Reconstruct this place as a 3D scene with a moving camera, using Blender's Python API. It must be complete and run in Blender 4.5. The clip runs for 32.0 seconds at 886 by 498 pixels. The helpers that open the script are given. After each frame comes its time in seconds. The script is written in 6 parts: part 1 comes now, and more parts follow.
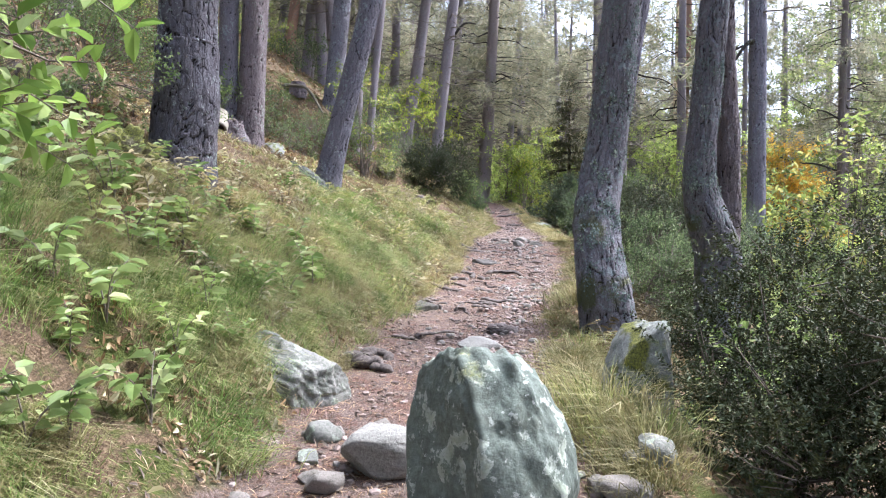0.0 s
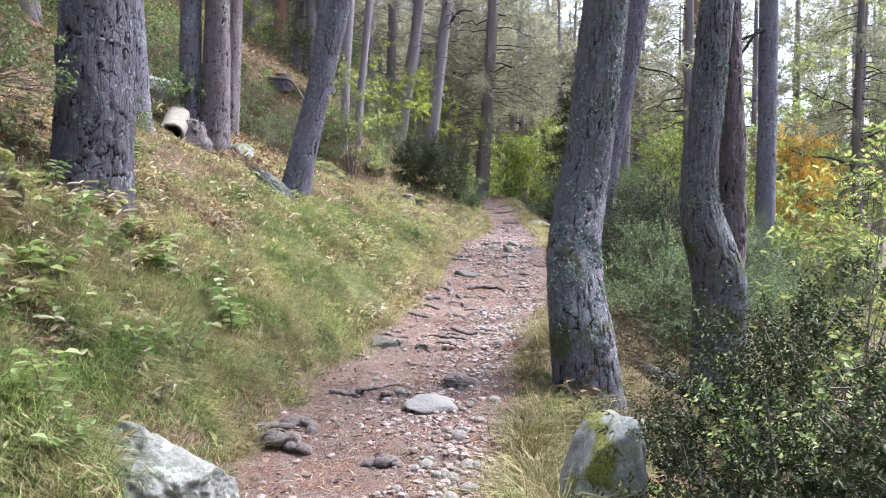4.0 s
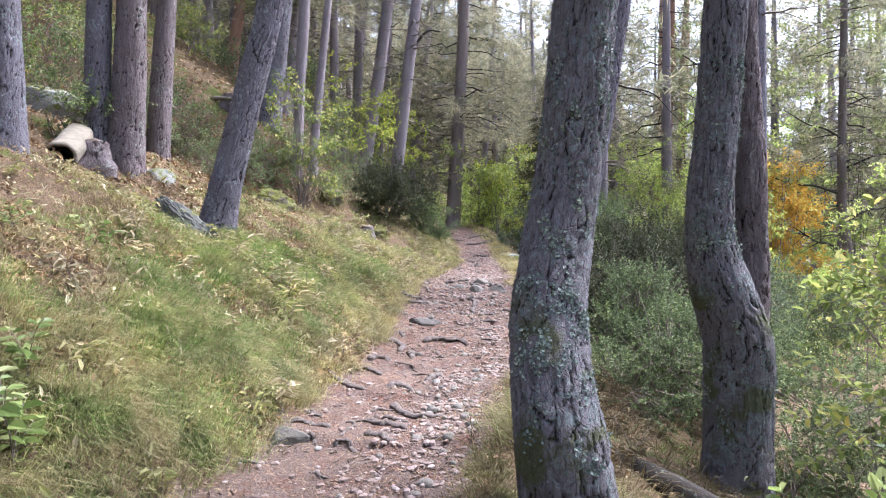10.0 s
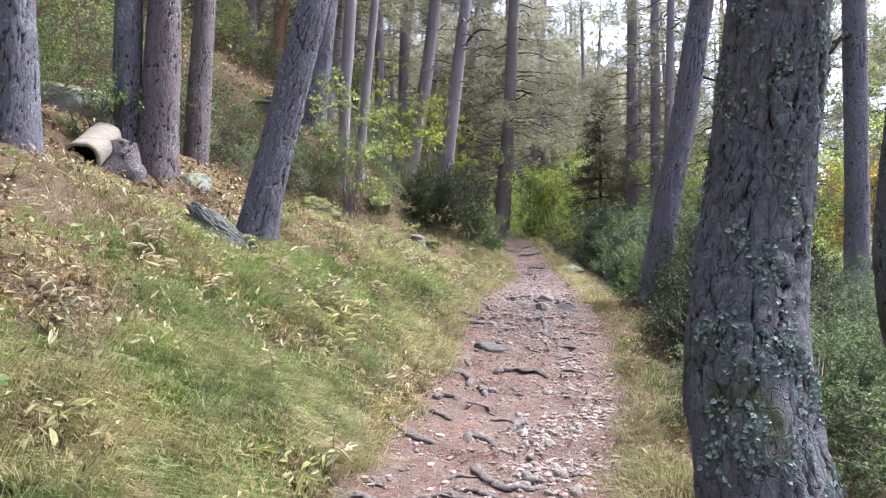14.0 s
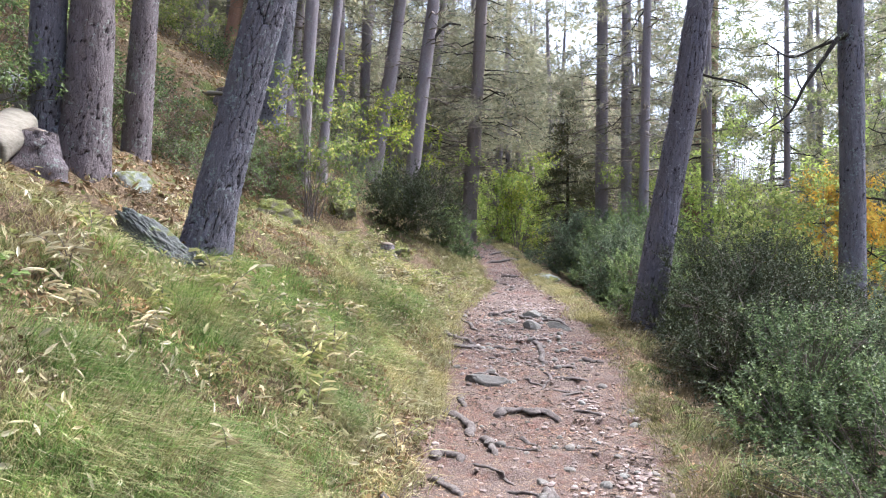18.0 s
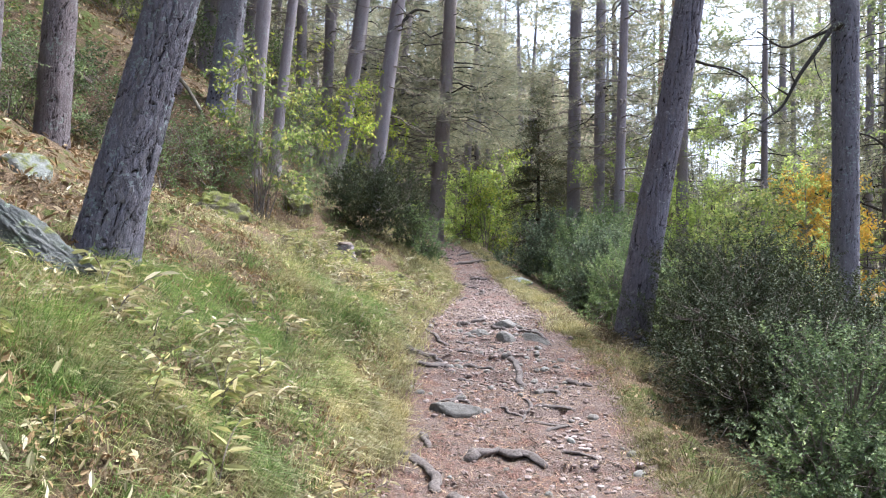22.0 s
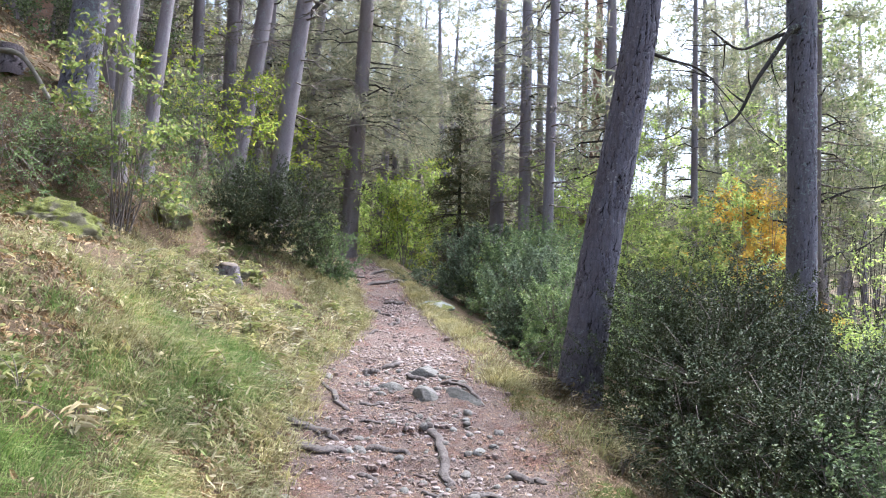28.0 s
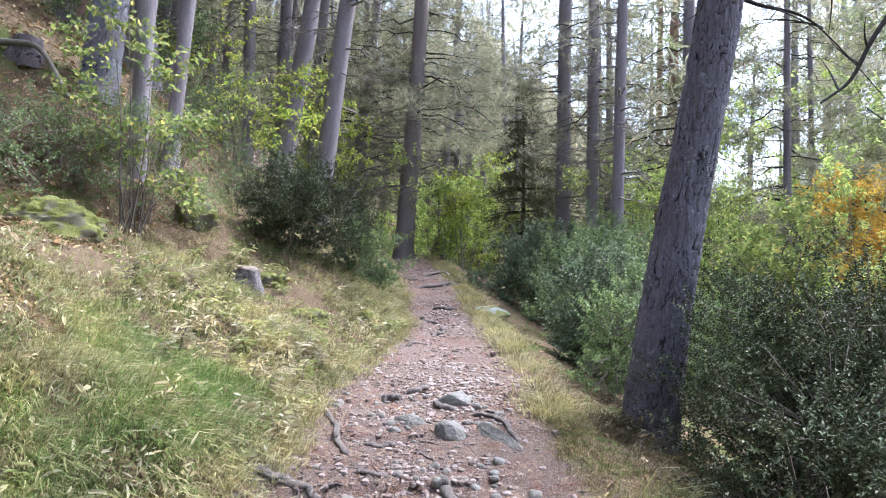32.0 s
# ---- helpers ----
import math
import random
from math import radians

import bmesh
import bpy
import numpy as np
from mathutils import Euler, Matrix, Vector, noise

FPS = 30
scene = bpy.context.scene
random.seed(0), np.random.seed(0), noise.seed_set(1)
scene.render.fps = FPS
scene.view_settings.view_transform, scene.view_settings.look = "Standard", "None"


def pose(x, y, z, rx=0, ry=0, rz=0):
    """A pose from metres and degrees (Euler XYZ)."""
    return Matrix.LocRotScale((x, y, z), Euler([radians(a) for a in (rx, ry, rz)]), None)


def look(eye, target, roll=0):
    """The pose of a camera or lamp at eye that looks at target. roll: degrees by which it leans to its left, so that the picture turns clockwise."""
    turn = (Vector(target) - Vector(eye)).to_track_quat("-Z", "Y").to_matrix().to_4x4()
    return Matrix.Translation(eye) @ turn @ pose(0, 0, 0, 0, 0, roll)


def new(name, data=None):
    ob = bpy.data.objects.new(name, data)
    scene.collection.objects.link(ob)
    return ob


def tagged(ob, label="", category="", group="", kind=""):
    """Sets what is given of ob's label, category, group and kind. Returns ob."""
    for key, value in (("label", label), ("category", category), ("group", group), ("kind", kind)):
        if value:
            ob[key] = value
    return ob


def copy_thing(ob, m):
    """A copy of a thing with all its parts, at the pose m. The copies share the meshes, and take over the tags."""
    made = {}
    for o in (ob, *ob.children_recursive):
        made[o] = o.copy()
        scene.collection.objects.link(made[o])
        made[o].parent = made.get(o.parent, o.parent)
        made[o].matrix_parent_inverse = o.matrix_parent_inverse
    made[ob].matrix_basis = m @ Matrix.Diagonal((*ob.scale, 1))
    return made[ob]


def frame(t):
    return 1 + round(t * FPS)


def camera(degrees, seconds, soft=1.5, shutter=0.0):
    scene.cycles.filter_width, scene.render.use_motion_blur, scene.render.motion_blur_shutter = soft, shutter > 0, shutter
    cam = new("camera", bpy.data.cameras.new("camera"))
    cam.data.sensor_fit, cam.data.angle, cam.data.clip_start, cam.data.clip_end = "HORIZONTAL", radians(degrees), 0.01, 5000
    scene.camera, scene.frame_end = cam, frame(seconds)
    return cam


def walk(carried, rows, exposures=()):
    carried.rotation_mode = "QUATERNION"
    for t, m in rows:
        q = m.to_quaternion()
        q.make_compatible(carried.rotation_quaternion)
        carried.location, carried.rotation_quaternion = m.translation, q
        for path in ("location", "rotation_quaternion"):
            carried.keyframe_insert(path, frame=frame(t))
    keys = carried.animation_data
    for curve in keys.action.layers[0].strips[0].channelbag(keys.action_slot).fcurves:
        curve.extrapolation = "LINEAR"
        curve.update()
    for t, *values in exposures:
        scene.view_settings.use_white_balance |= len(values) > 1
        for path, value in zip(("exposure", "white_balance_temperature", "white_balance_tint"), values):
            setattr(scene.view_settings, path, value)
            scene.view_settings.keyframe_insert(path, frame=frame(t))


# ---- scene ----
cam = camera(68.1, 32.0, 1.1)
PATH = [
    (0, (0.012, -0.002, 1.407), (0.009, 1.997, 1.351), -0.2),
    (0.5, (-0.002, 0.135, 1.465), (-0.007, 2.134, 1.402), -0.2),
    (1, (0.013, 0.234, 1.493), (0.007, 2.232, 1.429), -0.2),
    (1.5, (0.104, 0.371, 1.499), (0.099, 2.37, 1.434), -0.3),
    (2, (0.238, 0.504, 1.603), (0.235, 2.503, 1.539), -0.5),
    (2.5, (0.31, 0.552, 1.702), (0.306, 2.551, 1.63), -0.5),
    (3, (0.362, 0.617, 1.739), (0.351, 2.615, 1.649), -0.4),
    (3.5, (0.424, 0.769, 1.761), (0.404, 2.766, 1.665), -0.3),
    (5.5, (0.505, 1.343, 1.781), (0.471, 3.341, 1.699), -0.3),
    (6, (0.516, 1.519, 1.842), (0.505, 3.518, 1.796), -0.3),
    (6.5, (0.516, 1.633, 1.888), (0.525, 3.633, 1.874), -0.4),
    (7, (0.535, 1.781, 1.895), (0.558, 3.78, 1.882), -0.4),
    (7.5, (0.544, 1.928, 1.895), (0.58, 3.927, 1.88), -0.3),
    (8, (0.562, 2.034, 1.912), (0.607, 4.034, 1.898), -0.3),
    (8.5, (0.626, 2.129, 1.911), (0.682, 4.128, 1.9), -0.4),
    (9, (0.7, 2.278, 1.913), (0.761, 4.277, 1.901), -0.5),
    (9.5, (0.753, 2.406, 1.912), (0.813, 4.405, 1.9), -0.4),
    (10, (0.776, 2.533, 1.9), (0.821, 4.533, 1.889), -0.4),
    (10.5, (0.77, 2.73, 1.916), (0.783, 4.73, 1.905), -0.4),
    (11, (0.741, 2.882, 1.9), (0.723, 4.882, 1.891), -0.4),
    (11.5, (0.708, 2.978, 1.903), (0.673, 4.978, 1.898), -0.5),
    (12, (0.638, 3.13, 1.9), (0.587, 5.13, 1.895), -0.4),
    (12.5, (0.586, 3.34, 1.924), (0.525, 5.339, 1.924), -0.4),
    (13, (0.553, 3.47, 1.942), (0.484, 5.469, 1.958), -0.4),
    (13.5, (0.506, 3.604, 1.938), (0.429, 5.603, 1.957), -0.4),
    (15.5, (0.263, 4.217, 2.03), (0.191, 6.215, 2.049), -0.4),
    (16, (0.221, 4.396, 2.064), (0.169, 6.395, 2.081), -0.3),
    (16.5, (0.18, 4.525, 2.126), (0.156, 6.525, 2.143), -0.2),
    (17, (0.166, 4.639, 2.144), (0.163, 6.638, 2.164), -0.2),
    (17.5, (0.115, 4.785, 2.132), (0.137, 6.784, 2.154), -0.1),
    (18, (0.08, 4.904, 2.107), (0.14, 6.903, 2.129), -0.1),
    (18.5, (0.079, 5.027, 2.076), (0.18, 7.024, 2.1), -0.1),
    (19, (0.094, 5.19, 2.077), (0.228, 7.185, 2.099), 0.0),
    (19.5, (0.106, 5.321, 2.096), (0.268, 7.314, 2.118), 0.1),
    (20, (0.121, 5.413, 2.133), (0.289, 7.406, 2.153), 0.2),
    (20.5, (0.139, 5.561, 2.119), (0.307, 7.554, 2.139), 0.3),
    (21, (0.159, 5.744, 2.12), (0.325, 7.737, 2.139), 0.3),
    (21.5, (0.164, 5.885, 2.149), (0.325, 7.879, 2.167), 0.4),
    (22, (0.158, 6.025, 2.155), (0.319, 8.019, 2.174), 0.4),
    (22.5, (0.166, 6.217, 2.172), (0.329, 8.21, 2.189), 0.4),
    (23, (0.185, 6.399, 2.202), (0.347, 8.392, 2.221), 0.4),
    (23.5, (0.218, 6.531, 2.207), (0.38, 8.524, 2.229), 0.4),
    (24, (0.257, 6.678, 2.214), (0.417, 8.671, 2.251), 0.5),
    (24.5, (0.279, 6.841, 2.23), (0.442, 8.833, 2.285), 0.5),
    (25, (0.309, 6.975, 2.244), (0.488, 8.966, 2.306), 0.4),
    (25.5, (0.342, 7.134, 2.254), (0.563, 9.121, 2.316), 0.6),
    (27.5, (0.477, 7.785, 2.321), (0.784, 9.76, 2.375), 0.8),
    (28, (0.465, 7.915, 2.368), (0.872, 9.872, 2.423), 0.9),
    (28.5, (0.547, 8.082, 2.373), (0.999, 10.03, 2.428), 1.0),
    (29, (0.661, 8.255, 2.38), (1.102, 10.206, 2.433), 1.0),
    (29.5, (0.758, 8.422, 2.365), (1.145, 10.383, 2.417), 0.9),
    (30, (0.824, 8.607, 2.362), (1.193, 10.573, 2.416), 1.0),
    (30.5, (0.884, 8.757, 2.382), (1.237, 10.724, 2.435), 1.0),
    (31, (0.952, 8.896, 2.396), (1.291, 10.866, 2.449), 0.9),
    (31.5, (1.036, 9.031, 2.41), (1.336, 11.007, 2.462), 0.7),
    (32, (1.088, 9.158, 2.409), (1.276, 11.148, 2.461), 0.5),
]
walk(cam, [(t, look(eye, target, roll)) for t, eye, target, roll in PATH], [(0.0, 2.72, 5650, 14), (9.0, 2.7, 5680, 18), (22.0, 2.6, 5650, 11), (32.0, 2.76, 5420, 12)])

# ---- world and light: a bright overcast sky over the valley side ----
world = bpy.data.worlds.new("overcast_sky")
scene.world = world
world.use_nodes = True
wt = world.node_tree
for n in list(wt.nodes):
    wt.nodes.remove(n)
sky = wt.nodes.new("ShaderNodeTexSky")
sky.sky_type, sky.sun_disc = "NISHITA", False
sky.sun_elevation, sky.sun_rotation = radians(60), radians(62)
sky.air_density, sky.dust_density, sky.ozone_density = 1.0, 5.0, 1.0
hue = wt.nodes.new("ShaderNodeHueSaturation")
hue.inputs["Saturation"].default_value = 0.75
back = wt.nodes.new("ShaderNodeBackground")
back.inputs["Strength"].default_value = 0.1
wout = wt.nodes.new("ShaderNodeOutputWorld")
wt.links.new(sky.outputs[0], hue.inputs["Color"])
wt.links.new(hue.outputs[0], back.inputs[0])
wt.links.new(back.outputs[0], wout.inputs[0])

sun = new("sun", bpy.data.lights.new("sun", "SUN"))
sun.data.energy, sun.data.angle, sun.data.color = 1.5, radians(14), (1.0, 0.96, 0.88)
sun.matrix_world = look((0, 0, 60), (-17.7, -9.4, 25.4))


# ---- small numeric tools ----
rng = np.random.default_rng(7)


def hash01(ix, iy, iz=0):
    n = (np.asarray(ix, np.int64) * 374761393 + np.asarray(iy, np.int64) * 668265263 + np.asarray(iz, np.int64) * 1440662683) & 0xFFFFFFFF
    n = ((n ^ (n >> 13)) * 1274126177) & 0xFFFFFFFF
    n = ((n ^ (n >> 16)) * 2246822519) & 0xFFFFFFFF
    return ((n ^ (n >> 15)) & 0xFFFFFF) / float(0x1000000)


def vnoise(x, y, z=0.0):
    """Smooth value noise, -1 to 1."""
    x, y, z = np.broadcast_arrays(np.asarray(x, float), np.asarray(y, float), np.asarray(z, float))
    i, j, k = np.floor(x), np.floor(y), np.floor(z)
    u, v, w = x - i, y - j, z - k
    u, v, w = u * u * (3 - 2 * u), v * v * (3 - 2 * v), w * w * (3 - 2 * w)
    total = 0.0
    for a in (0, 1):
        for b in (0, 1):
            for c in (0, 1):
                total = total + hash01(i + a, j + b, k + c) * (u if a else 1 - u) * (v if b else 1 - v) * (w if c else 1 - w)
    return total * 2 - 1


def fbm(x, y, z=0.0, octaves=4):
    total, amp = 0.0, 1.0
    for o in range(octaves):
        total = total + amp * vnoise(x * 2 ** o + 17 * o, y * 2 ** o - 9 * o, z * 2 ** o)
        amp *= 0.5
    return total / 1.9


def cells(u, v, wrap):
    """Distance to the nearest cell edge and the cell's own random number, on a sheet that closes after `wrap` cells in u."""
    iu, iv = np.floor(u), np.floor(v)
    f1, f2, own = np.full(u.shape, 9.0), np.full(u.shape, 9.0), np.zeros(u.shape)
    for a in (-1, 0, 1):
        for b in (-1, 0, 1):
            cu, cv = iu + a, iv + b
            key = np.mod(cu, wrap)
            px, py = cu + 0.12 + 0.76 * hash01(key, cv, 3), cv + 0.1 + 0.8 * hash01(key, cv, 5)
            d = np.hypot(u - px, v - py)
            near = d < f1
            f2 = np.where(near, f1, np.minimum(f2, d))
            own = np.where(near, hash01(key, cv, 11), own)
            f1 = np.minimum(f1, d)
    return f2 - f1, own


def mesh_np(name, verts, faces, smooth=False):
    """A mesh from an (n, 3) array of corners and an (m, 3 or 4) array of faces."""
    faces = np.asarray(faces, np.int32)
    me = bpy.data.meshes.new(name)
    me.vertices.add(len(verts))
    me.vertices.foreach_set("co", np.ascontiguousarray(verts, np.float32).ravel())
    me.loops.add(faces.size)
    me.loops.foreach_set("vertex_index", faces.ravel())
    me.polygons.add(len(faces))
    me.polygons.foreach_set("loop_start", np.arange(len(faces), dtype=np.int32) * faces.shape[1])
    me.polygons.foreach_set("use_smooth", np.full(len(faces), smooth))
    me.update(calc_edges=True)
    return me


def part(name, me, material, parent=None, label=""):
    """Links a mesh as one object, under a thing or a part."""
    if isinstance(me, bmesh.types.BMesh):
        bm, me = me, bpy.data.meshes.new(name)
        bm.to_mesh(me)
        bm.free()
    if material and not me.materials:
        me.materials.append(material)
    ob = new(name, me)
    if parent:
        ob.parent = parent
    return tagged(ob, label)


def thing(name, label, category, group="", m=None):
    ob = new(name)
    ob.empty_display_size = 0.2
    if m is not None:
        ob.matrix_world = m
    return tagged(ob, label, category, group)


def unit(a):
    return a / np.maximum(np.linalg.norm(a, axis=-1, keepdims=True), 1e-9)


def tubes(lines, sides=5):
    """One mesh's corners and quads for many tapering tubes: lines of (points (n, 3), radii (n,))."""
    vs, fs, base = [], [], 0
    ang = np.linspace(0, 2 * np.pi, sides, endpoint=False)
    for pts, rad in lines:
        pts, rad = np.asarray(pts, float), np.asarray(rad, float)
        t = unit(np.gradient(pts, axis=0))
        ref = np.where(np.abs(t[:, 2:3]) > 0.9, np.array([[1.0, 0, 0]]), np.array([[0, 0, 1.0]]))
        a = unit(np.cross(t, ref))
        b = np.cross(t, a)
        ring = pts[:, None] + rad[:, None, None] * (np.cos(ang)[None, :, None] * a[:, None] + np.sin(ang)[None, :, None] * b[:, None])
        vs.append(ring.reshape(-1, 3))
        n = len(pts)
        i, j = np.meshgrid(np.arange(n - 1), np.arange(sides), indexing="ij")
        k = (j + 1) % sides
        fs.append((base + np.stack([i * sides + j, i * sides + k, (i + 1) * sides + k, (i + 1) * sides + j], -1)).reshape(-1, 4))
        base += n * sides
    return np.concatenate(vs), np.concatenate(fs)


def smooth_line(pts, n):
    """A smooth line through the points, by Catmull and Rom."""
    p = np.asarray(pts, float)
    p = np.vstack([2 * p[0] - p[1], p, 2 * p[-1] - p[-2]])
    s = np.linspace(0, len(p) - 3 - 1e-6, n)
    i = np.floor(s).astype(int)
    f = (s - i)[:, None]
    a, b, c, d = p[i], p[i + 1], p[i + 2], p[i + 3]
    return 0.5 * (2 * b + (c - a) * f + (2 * a - 5 * b + 4 * c - d) * f ** 2 + (3 * b - a - 3 * c + d) * f ** 3)


def leaf_mesh(base, along, up, length, width, oval=True, fold=0.25, curl=0.15):
    """Leaves as folded blades: base points, directions, upper sides, lengths and widths."""
    n = len(base)
    along = unit(along)
    side = unit(np.cross(along, up))
    up = np.cross(side, along)
    L, W = np.broadcast_to(length, (n,))[:, None], np.broadcast_to(width, (n,))[:, None]
    tip = base + along * L - up * L * curl
    if not oval:
        mid = base + along * L * 0.45
        v = np.stack([base, mid + side * W / 2 + up * W * fold, tip, mid - side * W / 2 + up * W * fold], 1)
        f = np.arange(n)[:, None] * 4 + np.array([[0, 1, 2, 3]])
        return v.reshape(-1, 3), f
    m1, m2 = base + along * L * 0.3, base + along * L * 0.72 - up * L * curl * 0.4
    v = np.stack([base, m1 + side * W * 0.46 + up * W * fold, m2 + side * W * 0.36 + up * W * fold, tip,
                  m2 - side * W * 0.36 + up * W * fold, m1 - side * W * 0.46 + up * W * fold], 1)
    f = np.concatenate([np.arange(n)[:, None] * 6 + np.array([[0, 1, 2, 3]]), np.arange(n)[:, None] * 6 + np.array([[0, 3, 4, 5]])])
    return v.reshape(-1, 3), f


def blades(base, lean, height, width, droop):
    """Grass blades, three triangles each: rise along `lean`, then bend over by `droop` (a vector)."""
    n = len(base)
    side = rng.normal(size=(n, 3)) * np.array([1, 1, 0.15])
    side = unit(side) * np.broadcast_to(width, (n,))[:, None] * 0.5
    h = np.broadcast_to(height, (n,))[:, None]
    mid = base + lean * h * 0.55 + droop * h * 0.16
    tip = base + lean * h * 0.95 + droop * h * 0.62
    v = np.stack([base - side, base + side, mid - side * 0.8, mid + side * 0.8, tip], 1)
    k = np.arange(n)[:, None] * 5
    f = np.concatenate([k + np.array([[0, 1, 3]]), k + np.array([[0, 3, 2]]), k + np.array([[2, 3, 4]])])
    return v.reshape(-1, 3), f


# ---- the lie of the land ----
def curve(y, ys, vs):
    return np.interp(y, ys, vs)


def trail_height(y):
    return curve(y, [-8, 0, 5.25, 6.4, 7.3, 10.6, 11.6, 12.1, 14.2, 15, 20.3, 22, 23, 27, 29, 32, 60, 200],
                 [0.0, 0.22, 0.46, 0.55, 0.605, 0.74, 0.85, 0.93, 1.12, 1.18, 1.47, 1.6, 1.78, 2.36, 2.62, 2.72, 3.2, 6])


def trail_left(y):
    return curve(y, [-8, 1, 2.7, 5.2, 6.3, 7, 8.3, 9.2, 11.2, 13.4, 15, 17, 20, 23, 27, 30, 36, 60],
                 [-1.6, -1.2, -0.95, -0.72, -0.64, -0.38, -0.22, 0.02, 0.16, 0.37, 0.5, 1.0, 1.5, 1.55, 1.5, 1.0, -1.5, -9])


def trail_right(y):
    return curve(y, [-8, 1, 3, 5.5, 6.5, 8, 9.2, 11.1, 12.6, 13.5, 15.7, 19.4, 23, 27, 30, 36, 60],
                 [0.6, 0.7, 0.72, 0.9, 1.06, 1.44, 1.76, 2.1, 2.36, 2.44, 2.58, 2.82, 2.9, 2.75, 2.3, 0.2, -7])


def bank_rise(y):
    return curve(y, [-8, 6, 8, 11, 15, 16.8, 18.6, 19.8, 24, 40], [1.2, 1.22, 1.05, 0.95, 0.82, 0.68, 0.68, 0.92, 1.1, 1.05])


def ground(x, y, fine=True):
    x, y = np.asarray(x, float), np.asarray(y, float)
    h, xl, xr = trail_height(y), trail_left(y), trail_right(y)
    wob = 0.1 * vnoise(y * 1.7, 3.3) + 0.05 * vnoise(y * 5.1, 8.8)
    dl, dr = np.maximum(xl + wob - x, 0), np.maximum(x - xr - wob * 0.6, 0)
    up = np.interp(dl, [0, 0.12, 0.4, 1, 2, 3, 4, 6, 10, 20, 40, 100, 400], [0, 0.1, 0.33, 0.76, 1.34, 1.87, 2.42, 3.7, 6.5, 13, 24, 45, 70]) * bank_rise(y)
    down = np.interp(dr, [0, 0.15, 0.4, 0.77, 1.3, 2.5, 4, 7, 12, 25, 60, 120, 220, 380, 900],
                     [0, 0.03, -0.03, -0.18, -0.45, -1.0, -1.55, -2.35, -3.4, -5, -6, -2, 22, 60, 90])
    z = h + up + down
    brow = np.clip((dl - 2.9) / 1.5, 0, 1) * np.clip((y - 17.6) / 1.7, 0, 1) * np.clip((26 - y) / 4, 0, 1)
    z = z + 1.05 * brow * brow * (3 - 2 * brow)
    out = np.clip((dl + dr) * 3, 0, 1)
    z = z + out * (0.09 * vnoise(x * 1.3, y * 1.3) + 0.055 * vnoise(x * 3.6, y * 3.6, 4) + 0.05 * np.clip(vnoise(x * 5.2, y * 4.6, 24), -0.3, 1) * (dl > 0))
    far = np.clip((np.hypot(x, y - 12) - 25) / 60, 0, 1)
    z = z + far * 2.0 * vnoise(x / 18, y / 18, 7)
    ahead = np.clip((y - 36) / 70, 0, 1) * np.clip((0.42 * (y - 6) - x) / 14, 0, 1) * np.clip((x + 90) / 60, 0, 1)
    z = z + 29 * ahead * ahead * (3 - 2 * ahead)
    mid = 1 - out
    ys = np.array([1.0, 3.6, 4.7, 5.75, 7.15, 8.35, 9.5, 10.45, 11.6, 12.65, 13.4, 14.35, 15.4, 17.2, 19.3, 20.6, 21.9, 23.4, 24.7, 26.2, 28.5, 60.0])
    yw = y + 0.22 * vnoise(x * 1.6, y * 0.4, 21) + 0.06 * vnoise(x * 6, y * 1.0, 22)
    k = np.clip(np.searchsorted(ys, yw, side="right") - 1, 0, len(ys) - 2)
    u = np.clip((yw - ys[k]) / (ys[k + 1] - ys[k]), 0, 1)
    z = z + mid * np.where((yw > 1) & (yw < 29), 0.05 * (0.5 - u) * (0.6 + 0.6 * vnoise(x * 2.3, k * 3.7, 23)), 0)
    z = z - mid * 0.045 * np.sin(np.clip((x - xl) / np.maximum(xr - xl, 0.1), 0, 1) * np.pi)
    if fine:
        near = np.clip(1.5 - np.hypot(x, y - 12) / 22, 0, 1)
        z = z + near * (mid * (0.022 * fbm(x * 3.1, y * 3.1, 1) + 0.011 * vnoise(x * 11, y * 11, 2)) + out * 0.02 * vnoise(x * 12, y * 12, 5))
    return z


def gz(x, y):
    return float(ground(np.array([x]), np.array([y]))[0])


def on_trail(x, y):
    return (x > trail_left(y)) & (x < trail_right(y))


# ---- materials ----
def nodes_of(name):
    m = bpy.data.materials.new(name)
    m.use_nodes = True
    return m, m.node_tree.nodes, m.node_tree.links, m.node_tree.nodes["Principled BSDF"]


def tex(nt, kind, vector=None, **values):
    n = nt.nodes.new(kind)
    for k, v in values.items():
        n.inputs[k.replace("_", " ")].default_value = v
    if vector is not None:
        nt.links.new(vector, n.inputs["Vector"])
    return n


def ramp(nt, fac, stops):
    r = nt.nodes.new("ShaderNodeValToRGB")
    e = r.color_ramp.elements
    while len(e) < len(stops):
        e.new(0.5)
    for el, (p, c) in zip(e, stops):
        el.position, el.color = p, (*c, 1)
    nt.links.new(fac, r.inputs[0])
    return r.outputs[0]


def mix(nt, fac, a, b):
    m = nt.nodes.new("ShaderNodeMix")
    m.data_type = "RGBA"
    for sock, val in ((m.inputs[0], fac), (m.inputs[6], a), (m.inputs[7], b)):
        if isinstance(val, (int, float)):
            sock.default_value = val
        elif isinstance(val, tuple):
            sock.default_value = (*val, 1)
        else:
            nt.links.new(val, sock)
    return m.outputs[2]


def math_node(nt, op, a, b=0.0):
    m = nt.nodes.new("ShaderNodeMath")
    m.operation = op
    for sock, val in zip(m.inputs, (a, b)):
        if isinstance(val, (int, float)):
            sock.default_value = val
        else:
            nt.links.new(val, sock)
    return m.outputs[0]


